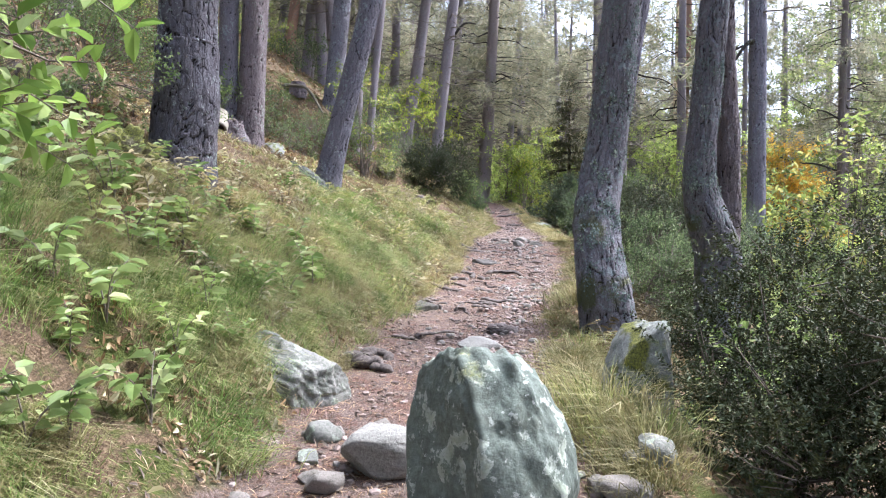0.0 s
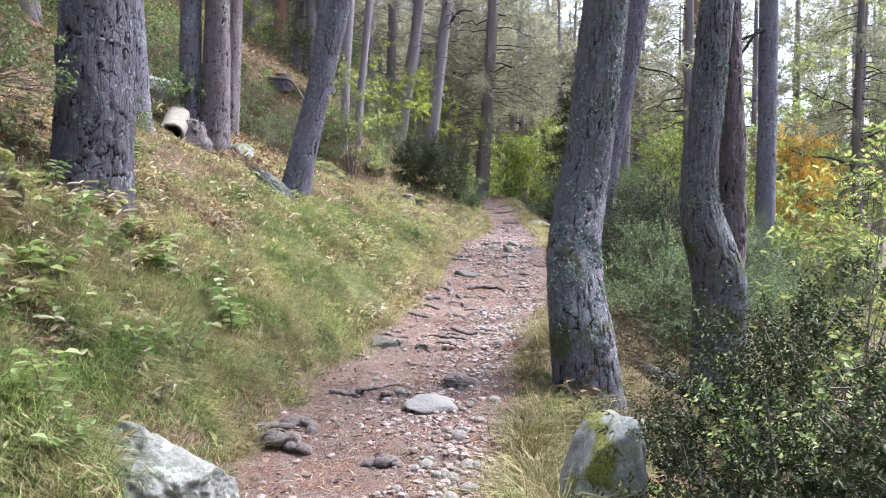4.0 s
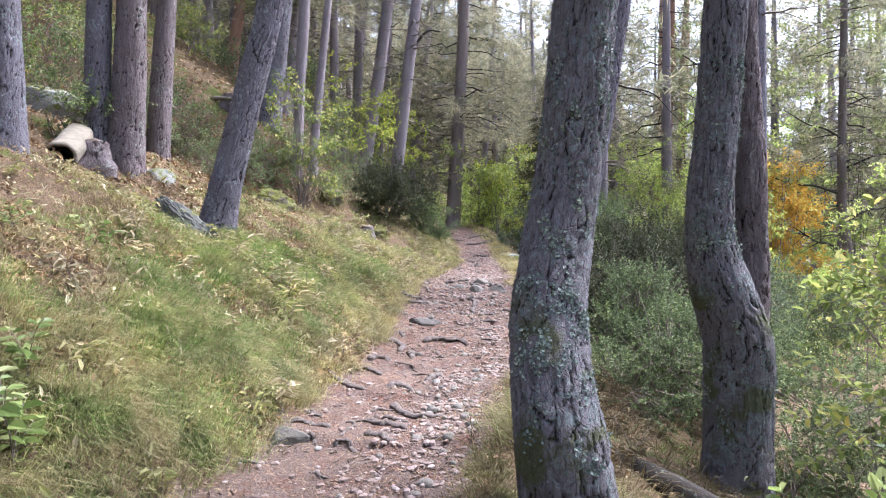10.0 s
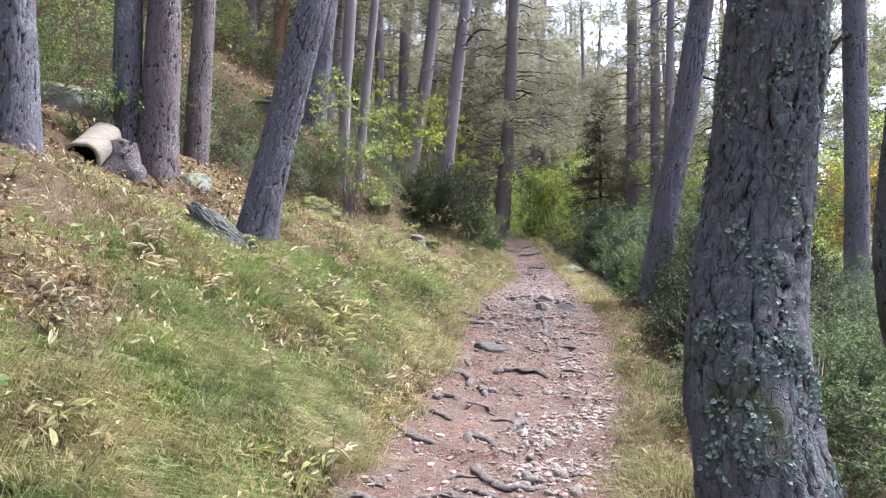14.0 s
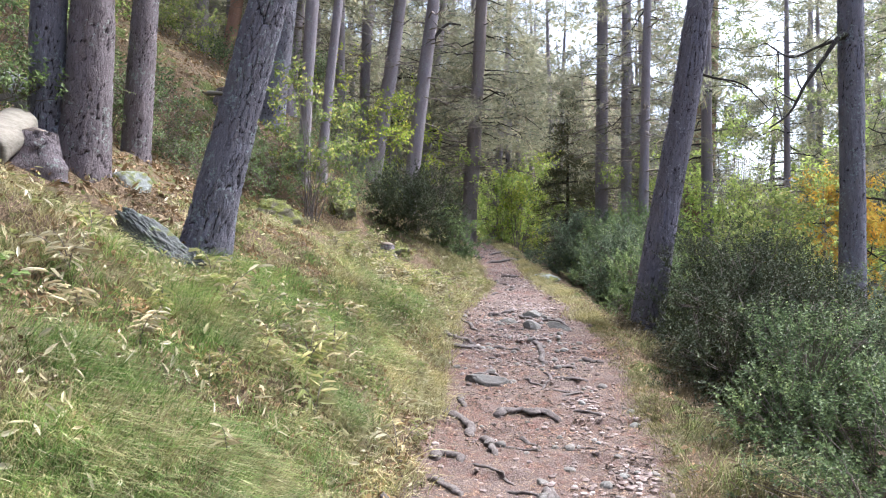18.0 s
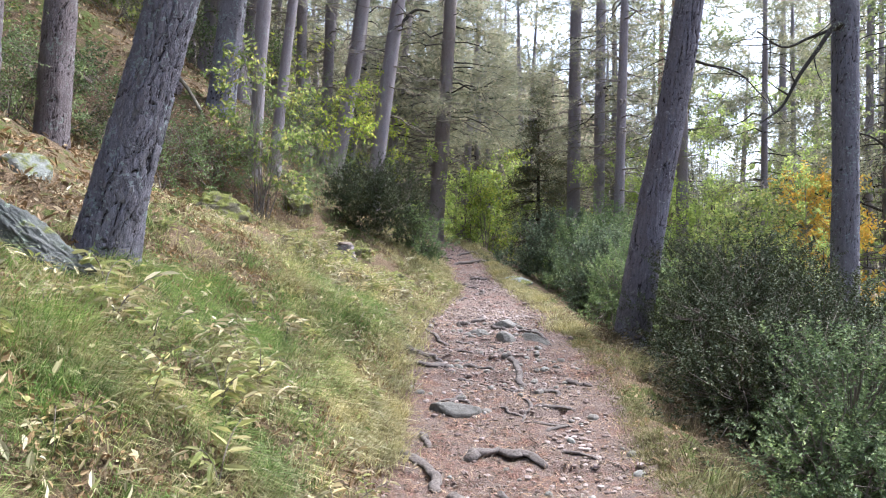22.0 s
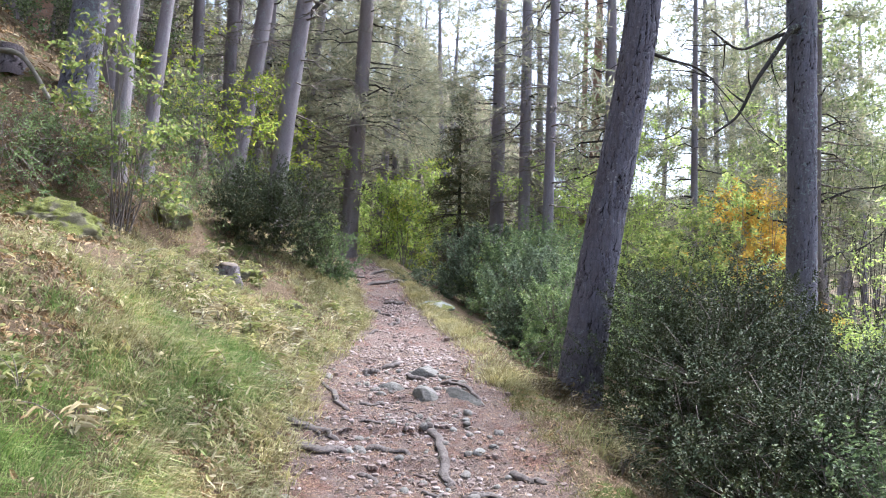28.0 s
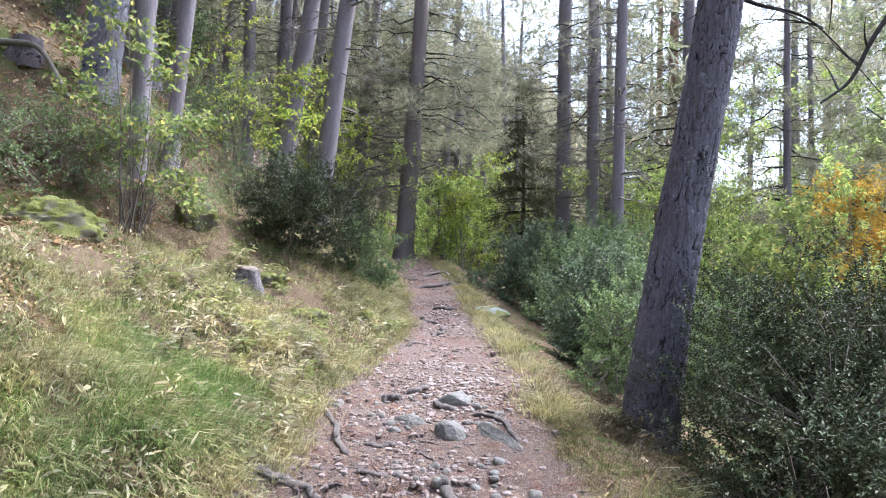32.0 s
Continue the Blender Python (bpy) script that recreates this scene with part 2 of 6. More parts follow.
def bump(nt, height, normal_to, strength=0.5, distance=0.02):
    b = nt.nodes.new("ShaderNodeBump")
    b.inputs["Strength"].default_value, b.inputs["Distance"].default_value = strength, distance
    nt.links.new(height, b.inputs["Height"])
    nt.links.new(b.outputs[0], normal_to.inputs["Normal"])


def place(nt, scale=(1, 1, 1), world_space=True):
    if world_space:
        src = nt.nodes.new("ShaderNodeNewGeometry").outputs["Position"]
    else:
        src = nt.nodes.new("ShaderNodeTexCoord").outputs["Object"]
    mp = nt.nodes.new("ShaderNodeMapping")
    mp.inputs["Scale"].default_value = scale
    nt.links.new(src, mp.inputs[0])
    return mp.outputs[0]


def leaf_material(name, stops, translucent=0.4, rough=0.55, patches=0.0, tint=(0.3, 0.22, 0.1), gloss=0.22):
    m, ns, ln, b = nodes_of(name)
    nt = m.node_tree
    geo = ns.new("ShaderNodeNewGeometry")
    col = ramp(nt, geo.outputs["Random Per Island"], [(p, tuple(0.8 * q for q in c)) for p, c in stops])
    blotch = tex(nt, "ShaderNodeTexNoise", place(nt), Scale=60.0, Detail=2.0)
    col = mix(nt, math_node(nt, "MULTIPLY", blotch.outputs[0], 0.35), col, (0.22, 0.2, 0.08))
    drift = tex(nt, "ShaderNodeTexNoise", place(nt), Scale=2.3, Detail=3.0, Roughness=0.6)
    shade = mix(nt, 1.0, col, ramp(nt, drift.outputs[0], [(0.34, (0.74, 0.77, 0.78)), (0.52, (1.02, 1.02, 1)), (0.68, (1.32, 1.27, 1.08))]))
    shade.node.blend_type = "MULTIPLY"
    col = shade
    if patches:
        clump = tex(nt, "ShaderNodeTexNoise", place(nt), Scale=3.2, Detail=4.0, Roughness=0.65)
        col = mix(nt, ramp(nt, clump.outputs[0], [(0.42, (0, 0, 0)), (0.62, (patches,) * 3)]), col, tint)
        clump2 = tex(nt, "ShaderNodeTexNoise", place(nt), Scale=7.0, Detail=2.0)
        dark = mix(nt, 1.0, col, (0.55, 0.55, 0.5))
        dark.node.blend_type = "MULTIPLY"
        col = mix(nt, ramp(nt, clump2.outputs[0], [(0.36, (0.7, 0.7, 0.7)), (0.5, (0, 0, 0))]), col, dark)
    ln.new(col, b.inputs["Base Color"])
    b.inputs["Roughness"].default_value = rough
    b.inputs["Specular IOR Level"].default_value = gloss
    tr = ns.new("ShaderNodeBsdfTranslucent")
    ln.new(col, tr.inputs[0])
    mx = ns.new("ShaderNodeMixShader")
    mx.inputs[0].default_value = translucent
    ln.new(b.outputs[0], mx.inputs[1])
    ln.new(tr.outputs[0], mx.inputs[2])
    ln.new(mx.outputs[0], ns["Material Output"].inputs[0])
    return m


def bark_material(name, plate, fissure, lichen, amount=0.5, moss=0.0, scale=1.0, relief=1.0):
    """Plated pine bark: scales that follow the trunk's own plates, shaded cracks, thin flakes, crusts of lichen."""
    m, ns, ln, b = nodes_of(name)
    nt = m.node_tree
    pos = place(nt)
    stretched = place(nt, (1, 1, 0.32), False)
    gap, own = ns.new("ShaderNodeAttribute"), ns.new("ShaderNodeAttribute")
    gap.attribute_name, own.attribute_name = "bark_gap", "bark_plate"
    warp = tex(nt, "ShaderNodeTexNoise", stretched, Scale=9.0 * scale, Detail=4.0)
    shift = ns.new("ShaderNodeVectorMath")
    shift.operation = "MULTIPLY_ADD"
    shift.inputs[1].default_value = (0.05 / scale,) * 3
    ln.new(warp.outputs["Color"], shift.inputs[0])
    ln.new(stretched, shift.inputs[2])
    fine = tex(nt, "ShaderNodeTexVoronoi", shift.outputs[0], Scale=30.0 * scale)
    fine.feature = "DISTANCE_TO_EDGE"
    broken = tex(nt, "ShaderNodeTexNoise", stretched, Scale=26.0 * scale, Detail=5.0, Roughness=0.7)
    streak = tex(nt, "ShaderNodeTexNoise", place(nt, (1, 1, 0.1), False), Scale=60.0 * scale, Detail=5.0, Roughness=0.7)
    flake = ramp(nt, math_node(nt, "ADD", fine.outputs["Distance"], math_node(nt, "MULTIPLY", broken.outputs[0], 0.2)), [(0.085, (0.55, 0.55, 0.55)), (0.15, (1, 1, 1))])
    crack = ramp(nt, math_node(nt, "ADD", gap.outputs["Fac"], math_node(nt, "MULTIPLY", math_node(nt, "SUBTRACT", broken.outputs[0], 0.5), 0.9)), [(0.18, (0, 0, 0)), (0.75, (1, 1, 1))])
    n1 = tex(nt, "ShaderNodeTexNoise", pos, Scale=2.6, Detail=5.0, Roughness=0.65)
    n2 = tex(nt, "ShaderNodeTexNoise", pos, Scale=85.0, Detail=6.0, Roughness=0.75)
    tone = ramp(nt, math_node(nt, "MULTIPLY", math_node(nt, "ADD", n2.outputs[0], streak.outputs[0]), 0.5), [(0.32, tuple(c * 0.45 for c in plate)), (0.5, plate), (0.68, tuple(min(1, c * 1.5) for c in plate))])
    tone = mix(nt, math_node(nt, "MULTIPLY", n1.outputs[0], 0.6), tone, tuple(c * k for c, k in zip(plate, (0.8, 0.66, 0.62))))
    tone = mix(nt, math_node(nt, "MULTIPLY", own.outputs["Fac"], 0.4), tone, tuple(c * k for c, k in zip(plate, (0.62, 0.55, 0.52))))
    solid = math_node(nt, "MULTIPLY", crack, flake)
    col = mix(nt, solid, fissure, tone)
    if amount:
        n3 = tex(nt, "ShaderNodeTexNoise", pos, Scale=24.0, Detail=6.0, Roughness=0.65)
        n4 = tex(nt, "ShaderNodeTexNoise", pos, Scale=3.2, Detail=3.0)
        spot = ramp(nt, math_node(nt, "ADD", n3.outputs[0], math_node(nt, "MULTIPLY", n4.outputs[0], 0.45)),
                    [(0.87 - 0.13 * amount, (0, 0, 0)), (0.89 - 0.13 * amount, (1, 1, 1))])
        col = mix(nt, math_node(nt, "MULTIPLY", spot, math_node(nt, "ADD", math_node(nt, "MULTIPLY", n2.outputs[0], 0.8), 0.35)), col, lichen)
    if moss:
        n5 = tex(nt, "ShaderNodeTexNoise", pos, Scale=3.4, Detail=5.0)
        n6 = tex(nt, "ShaderNodeTexNoise", pos, Scale=60.0, Detail=3.0)
        patch = ramp(nt, math_node(nt, "ADD", n5.outputs[0], math_node(nt, "MULTIPLY", n6.outputs[0], 0.2)), [(0.72 - 0.1 * moss, (0, 0, 0)), (0.8 - 0.1 * moss, (0.8, 0.8, 0.8))])
        low = ns.new("ShaderNodeSeparateXYZ")
        ln.new(pos, low.inputs[0])
        patch = math_node(nt, "MULTIPLY", patch, ramp(nt, math_node(nt, "MULTIPLY", low.outputs[2], 0.25), [(0.36, (1, 1, 1)), (0.44, (0, 0, 0))]))
        col = mix(nt, patch, col, (0.085, 0.1, 0.035))
    ln.new(col, b.inputs["Base Color"])
    b.inputs["Roughness"].default_value = 0.9
    b.inputs["Specular IOR Level"].default_value = 0.25
    hgt = math_node(nt, "ADD", math_node(nt, "MULTIPLY", solid, 0.8), math_node(nt, "ADD", math_node(nt, "MULTIPLY", n2.outputs[0], 0.5), math_node(nt, "MULTIPLY", streak.outputs[0], 0.5)))
    bump(nt, hgt, b, 1.0 * relief, 0.04)
    return m


def rock_material(name, base, lichen_amount=0.5, moss=0.3, scale=1.0):
    m, ns, ln, b = nodes_of(name)
    nt = m.node_tree
    pos = place(nt)
    base = tuple(0.85 * c for c in base)
    n1 = tex(nt, "ShaderNodeTexNoise", pos, Scale=5.0 * scale, Detail=8.0, Roughness=0.7)
    n2 = tex(nt, "ShaderNodeTexNoise", pos, Scale=55.0 * scale, Detail=6.0, Roughness=0.75)
    col = ramp(nt, n2.outputs[0], [(0.28, tuple(c * 0.4 for c in base)), (0.5, base), (0.75, tuple(min(1, c * 1.6) for c in base))])
    col = mix(nt, math_node(nt, "MULTIPLY", n1.outputs[0], 0.55), col, tuple(c * k for c, k in zip(base, (0.62, 0.78, 0.62))))
    if lichen_amount:
        n3 = tex(nt, "ShaderNodeTexNoise", pos, Scale=11.0 * scale, Detail=8.0, Roughness=0.68)
        spot = ramp(nt, n3.outputs[0], [(0.6 - 0.1 * lichen_amount, (0, 0, 0)), (0.62 - 0.1 * lichen_amount, (1, 1, 1))])
        col = mix(nt, math_node(nt, "MULTIPLY", spot, 0.85), col, (0.4, 0.43, 0.39))
        n7 = tex(nt, "ShaderNodeTexNoise", pos, Scale=14.0 * scale, Detail=8.0, Roughness=0.7)
        stain = ramp(nt, n7.outputs[0], [(0.38, (1, 1, 1)), (0.5, (0, 0, 0))])
        col = mix(nt, math_node(nt, "MULTIPLY", stain, 0.7), col, (0.07, 0.08, 0.06))
        n4 = tex(nt, "ShaderNodeTexNoise", pos, Scale=11.0 * scale, Detail=6.0)
        spot2 = ramp(nt, n4.outputs[0], [(0.56, (0, 0, 0)), (0.66, (1, 1, 1))])
        col = mix(nt, math_node(nt, "MULTIPLY", spot2, 0.6), col, (0.17, 0.21, 0.13))
    if moss:
        geo = ns.new("ShaderNodeNewGeometry")
        nz = ns.new("ShaderNodeSeparateXYZ")
        ln.new(geo.outputs["Normal"], nz.inputs[0])
        n5 = tex(nt, "ShaderNodeTexNoise", pos, Scale=5.5 * scale, Detail=6.0)
        f = math_node(nt, "ADD", n5.outputs[0], math_node(nt, "MULTIPLY", nz.outputs[2], 0.12 * moss))
        cover = ramp(nt, f, [(0.72 - 0.22 * moss, (0, 0, 0)), (0.78 - 0.2 * moss, (1, 1, 1))])
        n6 = tex(nt, "ShaderNodeTexNoise", pos, Scale=90.0, Detail=4.0)
        green = ramp(nt, n6.outputs[0], [(0.3, (0.022, 0.027, 0.005)), (0.7, (0.17, 0.175, 0.02))])
        col = mix(nt, cover, col, green)
    ln.new(col, b.inputs["Base Color"])
    b.inputs["Roughness"].default_value = 0.88
    h = math_node(nt, "ADD", n2.outputs[0], math_node(nt, "MULTIPLY", n1.outputs[0], 2.0))
    bump(nt, h, b, 0.6, 0.015)
    return m


def wood_material(name, light, dark, stretch=(30, 30, 3)):
    m, ns, ln, b = nodes_of(name)
    nt = m.node_tree
    n1 = tex(nt, "ShaderNodeTexNoise", place(nt, stretch, False), Scale=1.0, Detail=6.0, Roughness=0.65)
    n2 = tex(nt, "ShaderNodeTexNoise", place(nt), Scale=5.0, Detail=4.0)
    col = ramp(nt, n1.outputs[0], [(0.3, dark), (0.62, light)])
    col = mix(nt, math_node(nt, "MULTIPLY", n2.outputs[0], 0.45), col, tuple(0.5 * (p + q) for p, q in zip(dark, (0.12, 0.1, 0.08))))
    ln.new(col, b.inputs["Base Color"])
    b.inputs["Roughness"].default_value = 0.85
    bump(nt, n1.outputs[0], b, 0.7, 0.012)
    return m


def ground_material():
    """Forest floor: litter, soil and moss; on the trail, red needles, grey dust and grit."""
    m, ns, ln, b = nodes_of("forest_floor")
    nt = m.node_tree
    pos = place(nt)
    at = ns.new("ShaderNodeAttribute")
    at.attribute_name = "trail"
    big = tex(nt, "ShaderNodeTexNoise", pos, Scale=0.9, Detail=5.0, Roughness=0.6)
    mid_n = tex(nt, "ShaderNodeTexNoise", pos, Scale=6.0, Detail=6.0, Roughness=0.7)
    grit = tex(nt, "ShaderNodeTexNoise", pos, Scale=90.0, Detail=6.0, Roughness=0.8)
    speck = tex(nt, "ShaderNodeTexVoronoi", pos, Scale=70.0)
    strand = tex(nt, "ShaderNodeTexNoise", place(nt, (25, 90, 40)), Scale=1.0, Detail=4.0, Roughness=0.7)
    strand2 = tex(nt, "ShaderNodeTexNoise", place(nt, (95, 22, 40)), Scale=1.0, Detail=4.0, Roughness=0.7)
    needles = ramp(nt, math_node(nt, "MULTIPLY", math_node(nt, "ADD", strand.outputs[0], strand2.outputs[0]), 0.5),
                   [(0.38, (0.042, 0.023, 0.017)), (0.5, (0.16, 0.086, 0.062)), (0.62, (0.34, 0.21, 0.16))])
    dust = ramp(nt, grit.outputs[0], [(0.34, (0.065, 0.047, 0.038)), (0.5, (0.175, 0.127, 0.104)), (0.68, (0.34, 0.275, 0.24))])
    patch = ramp(nt, math_node(nt, "ADD", mid_n.outputs[0], math_node(nt, "MULTIPLY", big.outputs[0], 0.5)), [(0.6, (0, 0, 0)), (0.8, (1, 1, 1))])
    trail_col = mix(nt, patch, needles, dust)
    litter = ramp(nt, math_node(nt, "MULTIPLY", math_node(nt, "ADD", strand2.outputs[0], grit.outputs[0]), 0.5),
                  [(0.36, (0.035, 0.026, 0.016)), (0.5, (0.14, 0.095, 0.055)), (0.66, (0.34, 0.25, 0.16))])
    moss_c = ramp(nt, grit.outputs[0], [(0.3, (0.03, 0.045, 0.01)), (0.7, (0.15, 0.17, 0.04))])
    moss_f = ramp(nt, math_node(nt, "ADD", mid_n.outputs[0], math_node(nt, "MULTIPLY", big.outputs[0], 0.8)), [(0.9, (0, 0, 0)), (1.05, (1, 1, 1))])
    wild = mix(nt, moss_f, litter, moss_c)
    edge = math_node(nt, "ADD", at.outputs["Fac"], math_node(nt, "MULTIPLY", math_node(nt, "SUBTRACT", mid_n.outputs[0], 0.5), 0.9))
    edge = ramp(nt, edge, [(0.4, (0, 0, 0)), (0.62, (1, 1, 1))])
    ground_col = mix(nt, 1.0, mix(nt, edge, wild, trail_col), (0.84, 0.84, 0.86))
    ground_col.node.blend_type = "MULTIPLY"
    ln.new(ground_col, b.inputs["Base Color"])
    b.inputs["Roughness"].default_value = 0.95
    b.inputs["Specular IOR Level"].default_value = 0.2
    h = math_node(nt, "ADD", math_node(nt, "ADD", grit.outputs[0], strand.outputs[0]), math_node(nt, "MULTIPLY", speck.outputs[0], 0.6))
    bump(nt, h, b, 0.9, 0.02)
    return m


GREY = (0.19, 0.19, 0.215)
bark_near = bark_material("pine_bark_plated", GREY, (0.022, 0.019, 0.02), (0.2, 0.245, 0.245), 0.55, 0.85, 0.95)
bark_bank = bark_material("pine_bark_grey", (0.205, 0.205, 0.245), (0.03, 0.027, 0.029), (0.28, 0.33, 0.33), 0.4, 0.0, 1.1)
bark_brown = bark_material("pine_bark_brown", (0.2, 0.175, 0.185), (0.027, 0.02, 0.02), (0.27, 0.3, 0.27), 0.25)
# Paler than bark_bank: haze over the farther stems is in the colour.
bark_far = bark_material("pine_bark_far", (0.25, 0.23, 0.25), (0.07, 0.06, 0.062), (0.25, 0.28, 0.26), 0.2, 0.0, 1.3, 0.6)
bark_dark = bark_material("bark_dark", (0.17, 0.15, 0.14), (0.035, 0.03, 0.026), (0.17, 0.19, 0.14), 0.2, 0.0, 1.3, 0.6)
bark_mid = bark_material("pine_bark_shaded", (0.24, 0.21, 0.205), (0.04, 0.034, 0.03), (0.2, 0.22, 0.18), 0.2, 0.0, 1.3, 0.6)
bark_red = bark_material("pine_bark_red", (0.32, 0.2, 0.145), (0.12, 0.065, 0.045), (0.25, 0.25, 0.2), 0.1, 0.0, 1.3, 0.6)
bark_old = bark_material("old_pine_bark", (0.155, 0.152, 0.178), (0.014, 0.012, 0.012), (0.3, 0.34, 0.33), 0.35, 0.0, 0.62, 1.2)
bark_edge = bark_material("violet_pine_bark", (0.185, 0.18, 0.215), (0.022, 0.02, 0.022), (0.33, 0.34, 0.35), 0.15, 0.0, 0.75, 0.9)
twig_mat = wood_material("dead_twigs", (0.2, 0.16, 0.13), (0.06, 0.05, 0.045))
root_mat = wood_material("weathered_root", (0.15, 0.122, 0.108), (0.022, 0.017, 0.015), (60, 60, 60))
stump_mat = wood_material("rotten_wood", (0.22, 0.17, 0.13), (0.04, 0.03, 0.025), (12, 12, 30))
log_mat = wood_material("bleached_wood", (0.23, 0.205, 0.16), (0.1, 0.088, 0.065), (8, 8, 40))
rock_lichen = rock_material("lichen_granite", (0.14, 0.16, 0.14), 0.52, 0.3, 0.8)
rock_grey = rock_material("grey_rock", (0.21, 0.2, 0.185), 0.3, 0.2)
trail_rock = rock_material("brown_grey_rock", (0.2, 0.178, 0.165), 0.0, 0.0)
trail_dark = rock_material("dark_trail_rock", (0.12, 0.105, 0.096), 0.0, 0.0)
rock_slate = rock_material("slate_grey_rock", (0.095, 0.094, 0.092), 0.2, 0.3)
rock_moss = rock_material("mossy_rock", (0.26, 0.26, 0.25), 0.4, 0.75)
moss_mat = rock_material("deep_moss", (0.12, 0.1, 0.06), 0.0, 1.15)
stone_mat = rock_material("trail_stone", (0.215, 0.185, 0.17), 0.0, 0.0, 2.0)
pale_stone = rock_material("pale_stone", (0.27, 0.25, 0.235), 0.0, 0.0, 1.5)
# Dusty needle tones, raised to stand in for hazy mid-distance light.
needle_mat = leaf_material("pine_needles", [(0.0, (0.18, 0.2, 0.135)), (0.5, (0.31, 0.315, 0.225)), (0.85, (0.44, 0.42, 0.31)), (1.0, (0.52, 0.42, 0.32))], 0.58)
spruce_mat = leaf_material("spruce_needles", [(0.0, (0.035, 0.05, 0.025)), (0.6, (0.075, 0.095, 0.045)), (1.0, (0.17, 0.12, 0.07))], 0.3)
box_mat = leaf_material("box_leaves", [(0.0, (0.025, 0.055, 0.03)), (0.5, (0.085, 0.15, 0.07)), (0.85, (0.19, 0.28, 0.12)), (1.0, (0.38, 0.46, 0.25))], 0.4, 0.5)
# Two darker copies of box_mat: shade of dense bushes put into the colour.
deep_shade_mat = leaf_material("deep_shade_box_leaves", [(0.0, (0.007, 0.016, 0.011)), (0.5, (0.016, 0.035, 0.021)), (0.88, (0.038, 0.07, 0.042)), (1.0, (0.12, 0.17, 0.12))], 0.1, 0.5, gloss=0.12)
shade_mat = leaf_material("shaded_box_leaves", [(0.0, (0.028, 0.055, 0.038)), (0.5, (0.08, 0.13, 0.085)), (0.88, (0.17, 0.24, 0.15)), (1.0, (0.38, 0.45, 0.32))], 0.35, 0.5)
pale_bush = leaf_material("pale_green_leaves", [(0.0, (0.3, 0.44, 0.1)), (0.5, (0.48, 0.62, 0.16)), (1.0, (0.68, 0.76, 0.26))], 0.68, 0.5)
box_light = leaf_material("box_leaves_fresh", [(0.0, (0.085, 0.15, 0.06)), (0.6, (0.18, 0.28, 0.11)), (1.0, (0.32, 0.41, 0.2))], 0.4, 0.45)
hazel_mat = leaf_material("hazel_leaves", [(0.0, (0.13, 0.2, 0.05)), (0.5, (0.24, 0.32, 0.09)), (0.85, (0.4, 0.44, 0.15)), (1.0, (0.55, 0.48, 0.16))], 0.56)
canopy_mat = leaf_material("canopy_leaves", [(0.0, (0.15, 0.2, 0.09)), (0.5, (0.27, 0.33, 0.15)), (1.0, (0.42, 0.45, 0.22))], 0.55)
yellow_mat = leaf_material("yellowing_leaves", [(0.0, (0.22, 0.34, 0.05)), (0.5, (0.42, 0.54, 0.08)), (1.0, (0.66, 0.64, 0.13))], 0.66)
orange_mat = leaf_material("autumn_leaves", [(0.0, (0.7, 0.6, 0.12)), (0.45, (0.9, 0.62, 0.11)), (1.0, (0.88, 0.45, 0.07))], 0.65)
pale_leaf = leaf_material("pale_herb_leaves", [(0.0, (0.2, 0.26, 0.08)), (0.35, (0.42, 0.43, 0.17)), (0.8, (0.58, 0.53, 0.28)), (1.0, (0.68, 0.6, 0.4))], 0.4)
bramble_mat = leaf_material("bramble_leaves", [(0.0, (0.14, 0.24, 0.06)), (0.5, (0.28, 0.4, 0.13)), (1.0, (0.5, 0.56, 0.28))], 0.45, 0.4)
sapling_mat = leaf_material("sapling_leaves", [(0.0, (0.16, 0.3, 0.05)), (0.6, (0.28, 0.44, 0.08)), (1.0, (0.5, 0.6, 0.3))], 0.5, 0.45)
litter_mat = leaf_material("dry_leaves", [(0.0, (0.12, 0.065, 0.035)), (0.5, (0.28, 0.165, 0.095)), (0.88, (0.42, 0.29, 0.18)), (1.0, (0.66, 0.56, 0.4))], 0.15, 0.7)
grass_green = leaf_material("green_grass", [(0.0, (0.035, 0.06, 0.013)), (0.35, (0.14, 0.21, 0.05)), (0.75, (0.36, 0.42, 0.15)), (1.0, (0.78, 0.72, 0.46))], 0.42, 0.5, 0.9, (0.36, 0.3, 0.16))
lush_mat = leaf_material("lush_grass", [(0.0, (0.035, 0.085, 0.014)), (0.45, (0.15, 0.29, 0.055)), (0.85, (0.36, 0.5, 0.15)), (1.0, (0.6, 0.62, 0.3))], 0.45, 0.5)
edge_dry = leaf_material("edge_straw", [(0.0, (0.1, 0.1, 0.04)), (0.4, (0.24, 0.22, 0.1)), (0.8, (0.38, 0.33, 0.18)), (1.0, (0.5, 0.44, 0.27))], 0.3, 0.6, 0.7, (0.16, 0.15, 0.06))
dead_mat = leaf_material("dead_fern", [(0.0, (0.05, 0.036, 0.022)), (0.5, (0.14, 0.1, 0.06)), (0.9, (0.24, 0.18, 0.11)), (1.0, (0.4, 0.32, 0.2))], 0.25, 0.6)
grass_dry = leaf_material("dry_grass", [(0.0, (0.13, 0.105, 0.045)), (0.3, (0.4, 0.35, 0.165)), (0.75, (0.7, 0.63, 0.37)), (1.0, (0.88, 0.81, 0.57))], 0.4, 0.6, 0.45, (0.26, 0.24, 0.09))
lichen_mat = leaf_material("lichen_flakes", [(0.0, (0.1, 0.15, 0.155)), (0.6, (0.22, 0.3, 0.305)), (1.0, (0.36, 0.44, 0.43))], 0.1, 0.85)
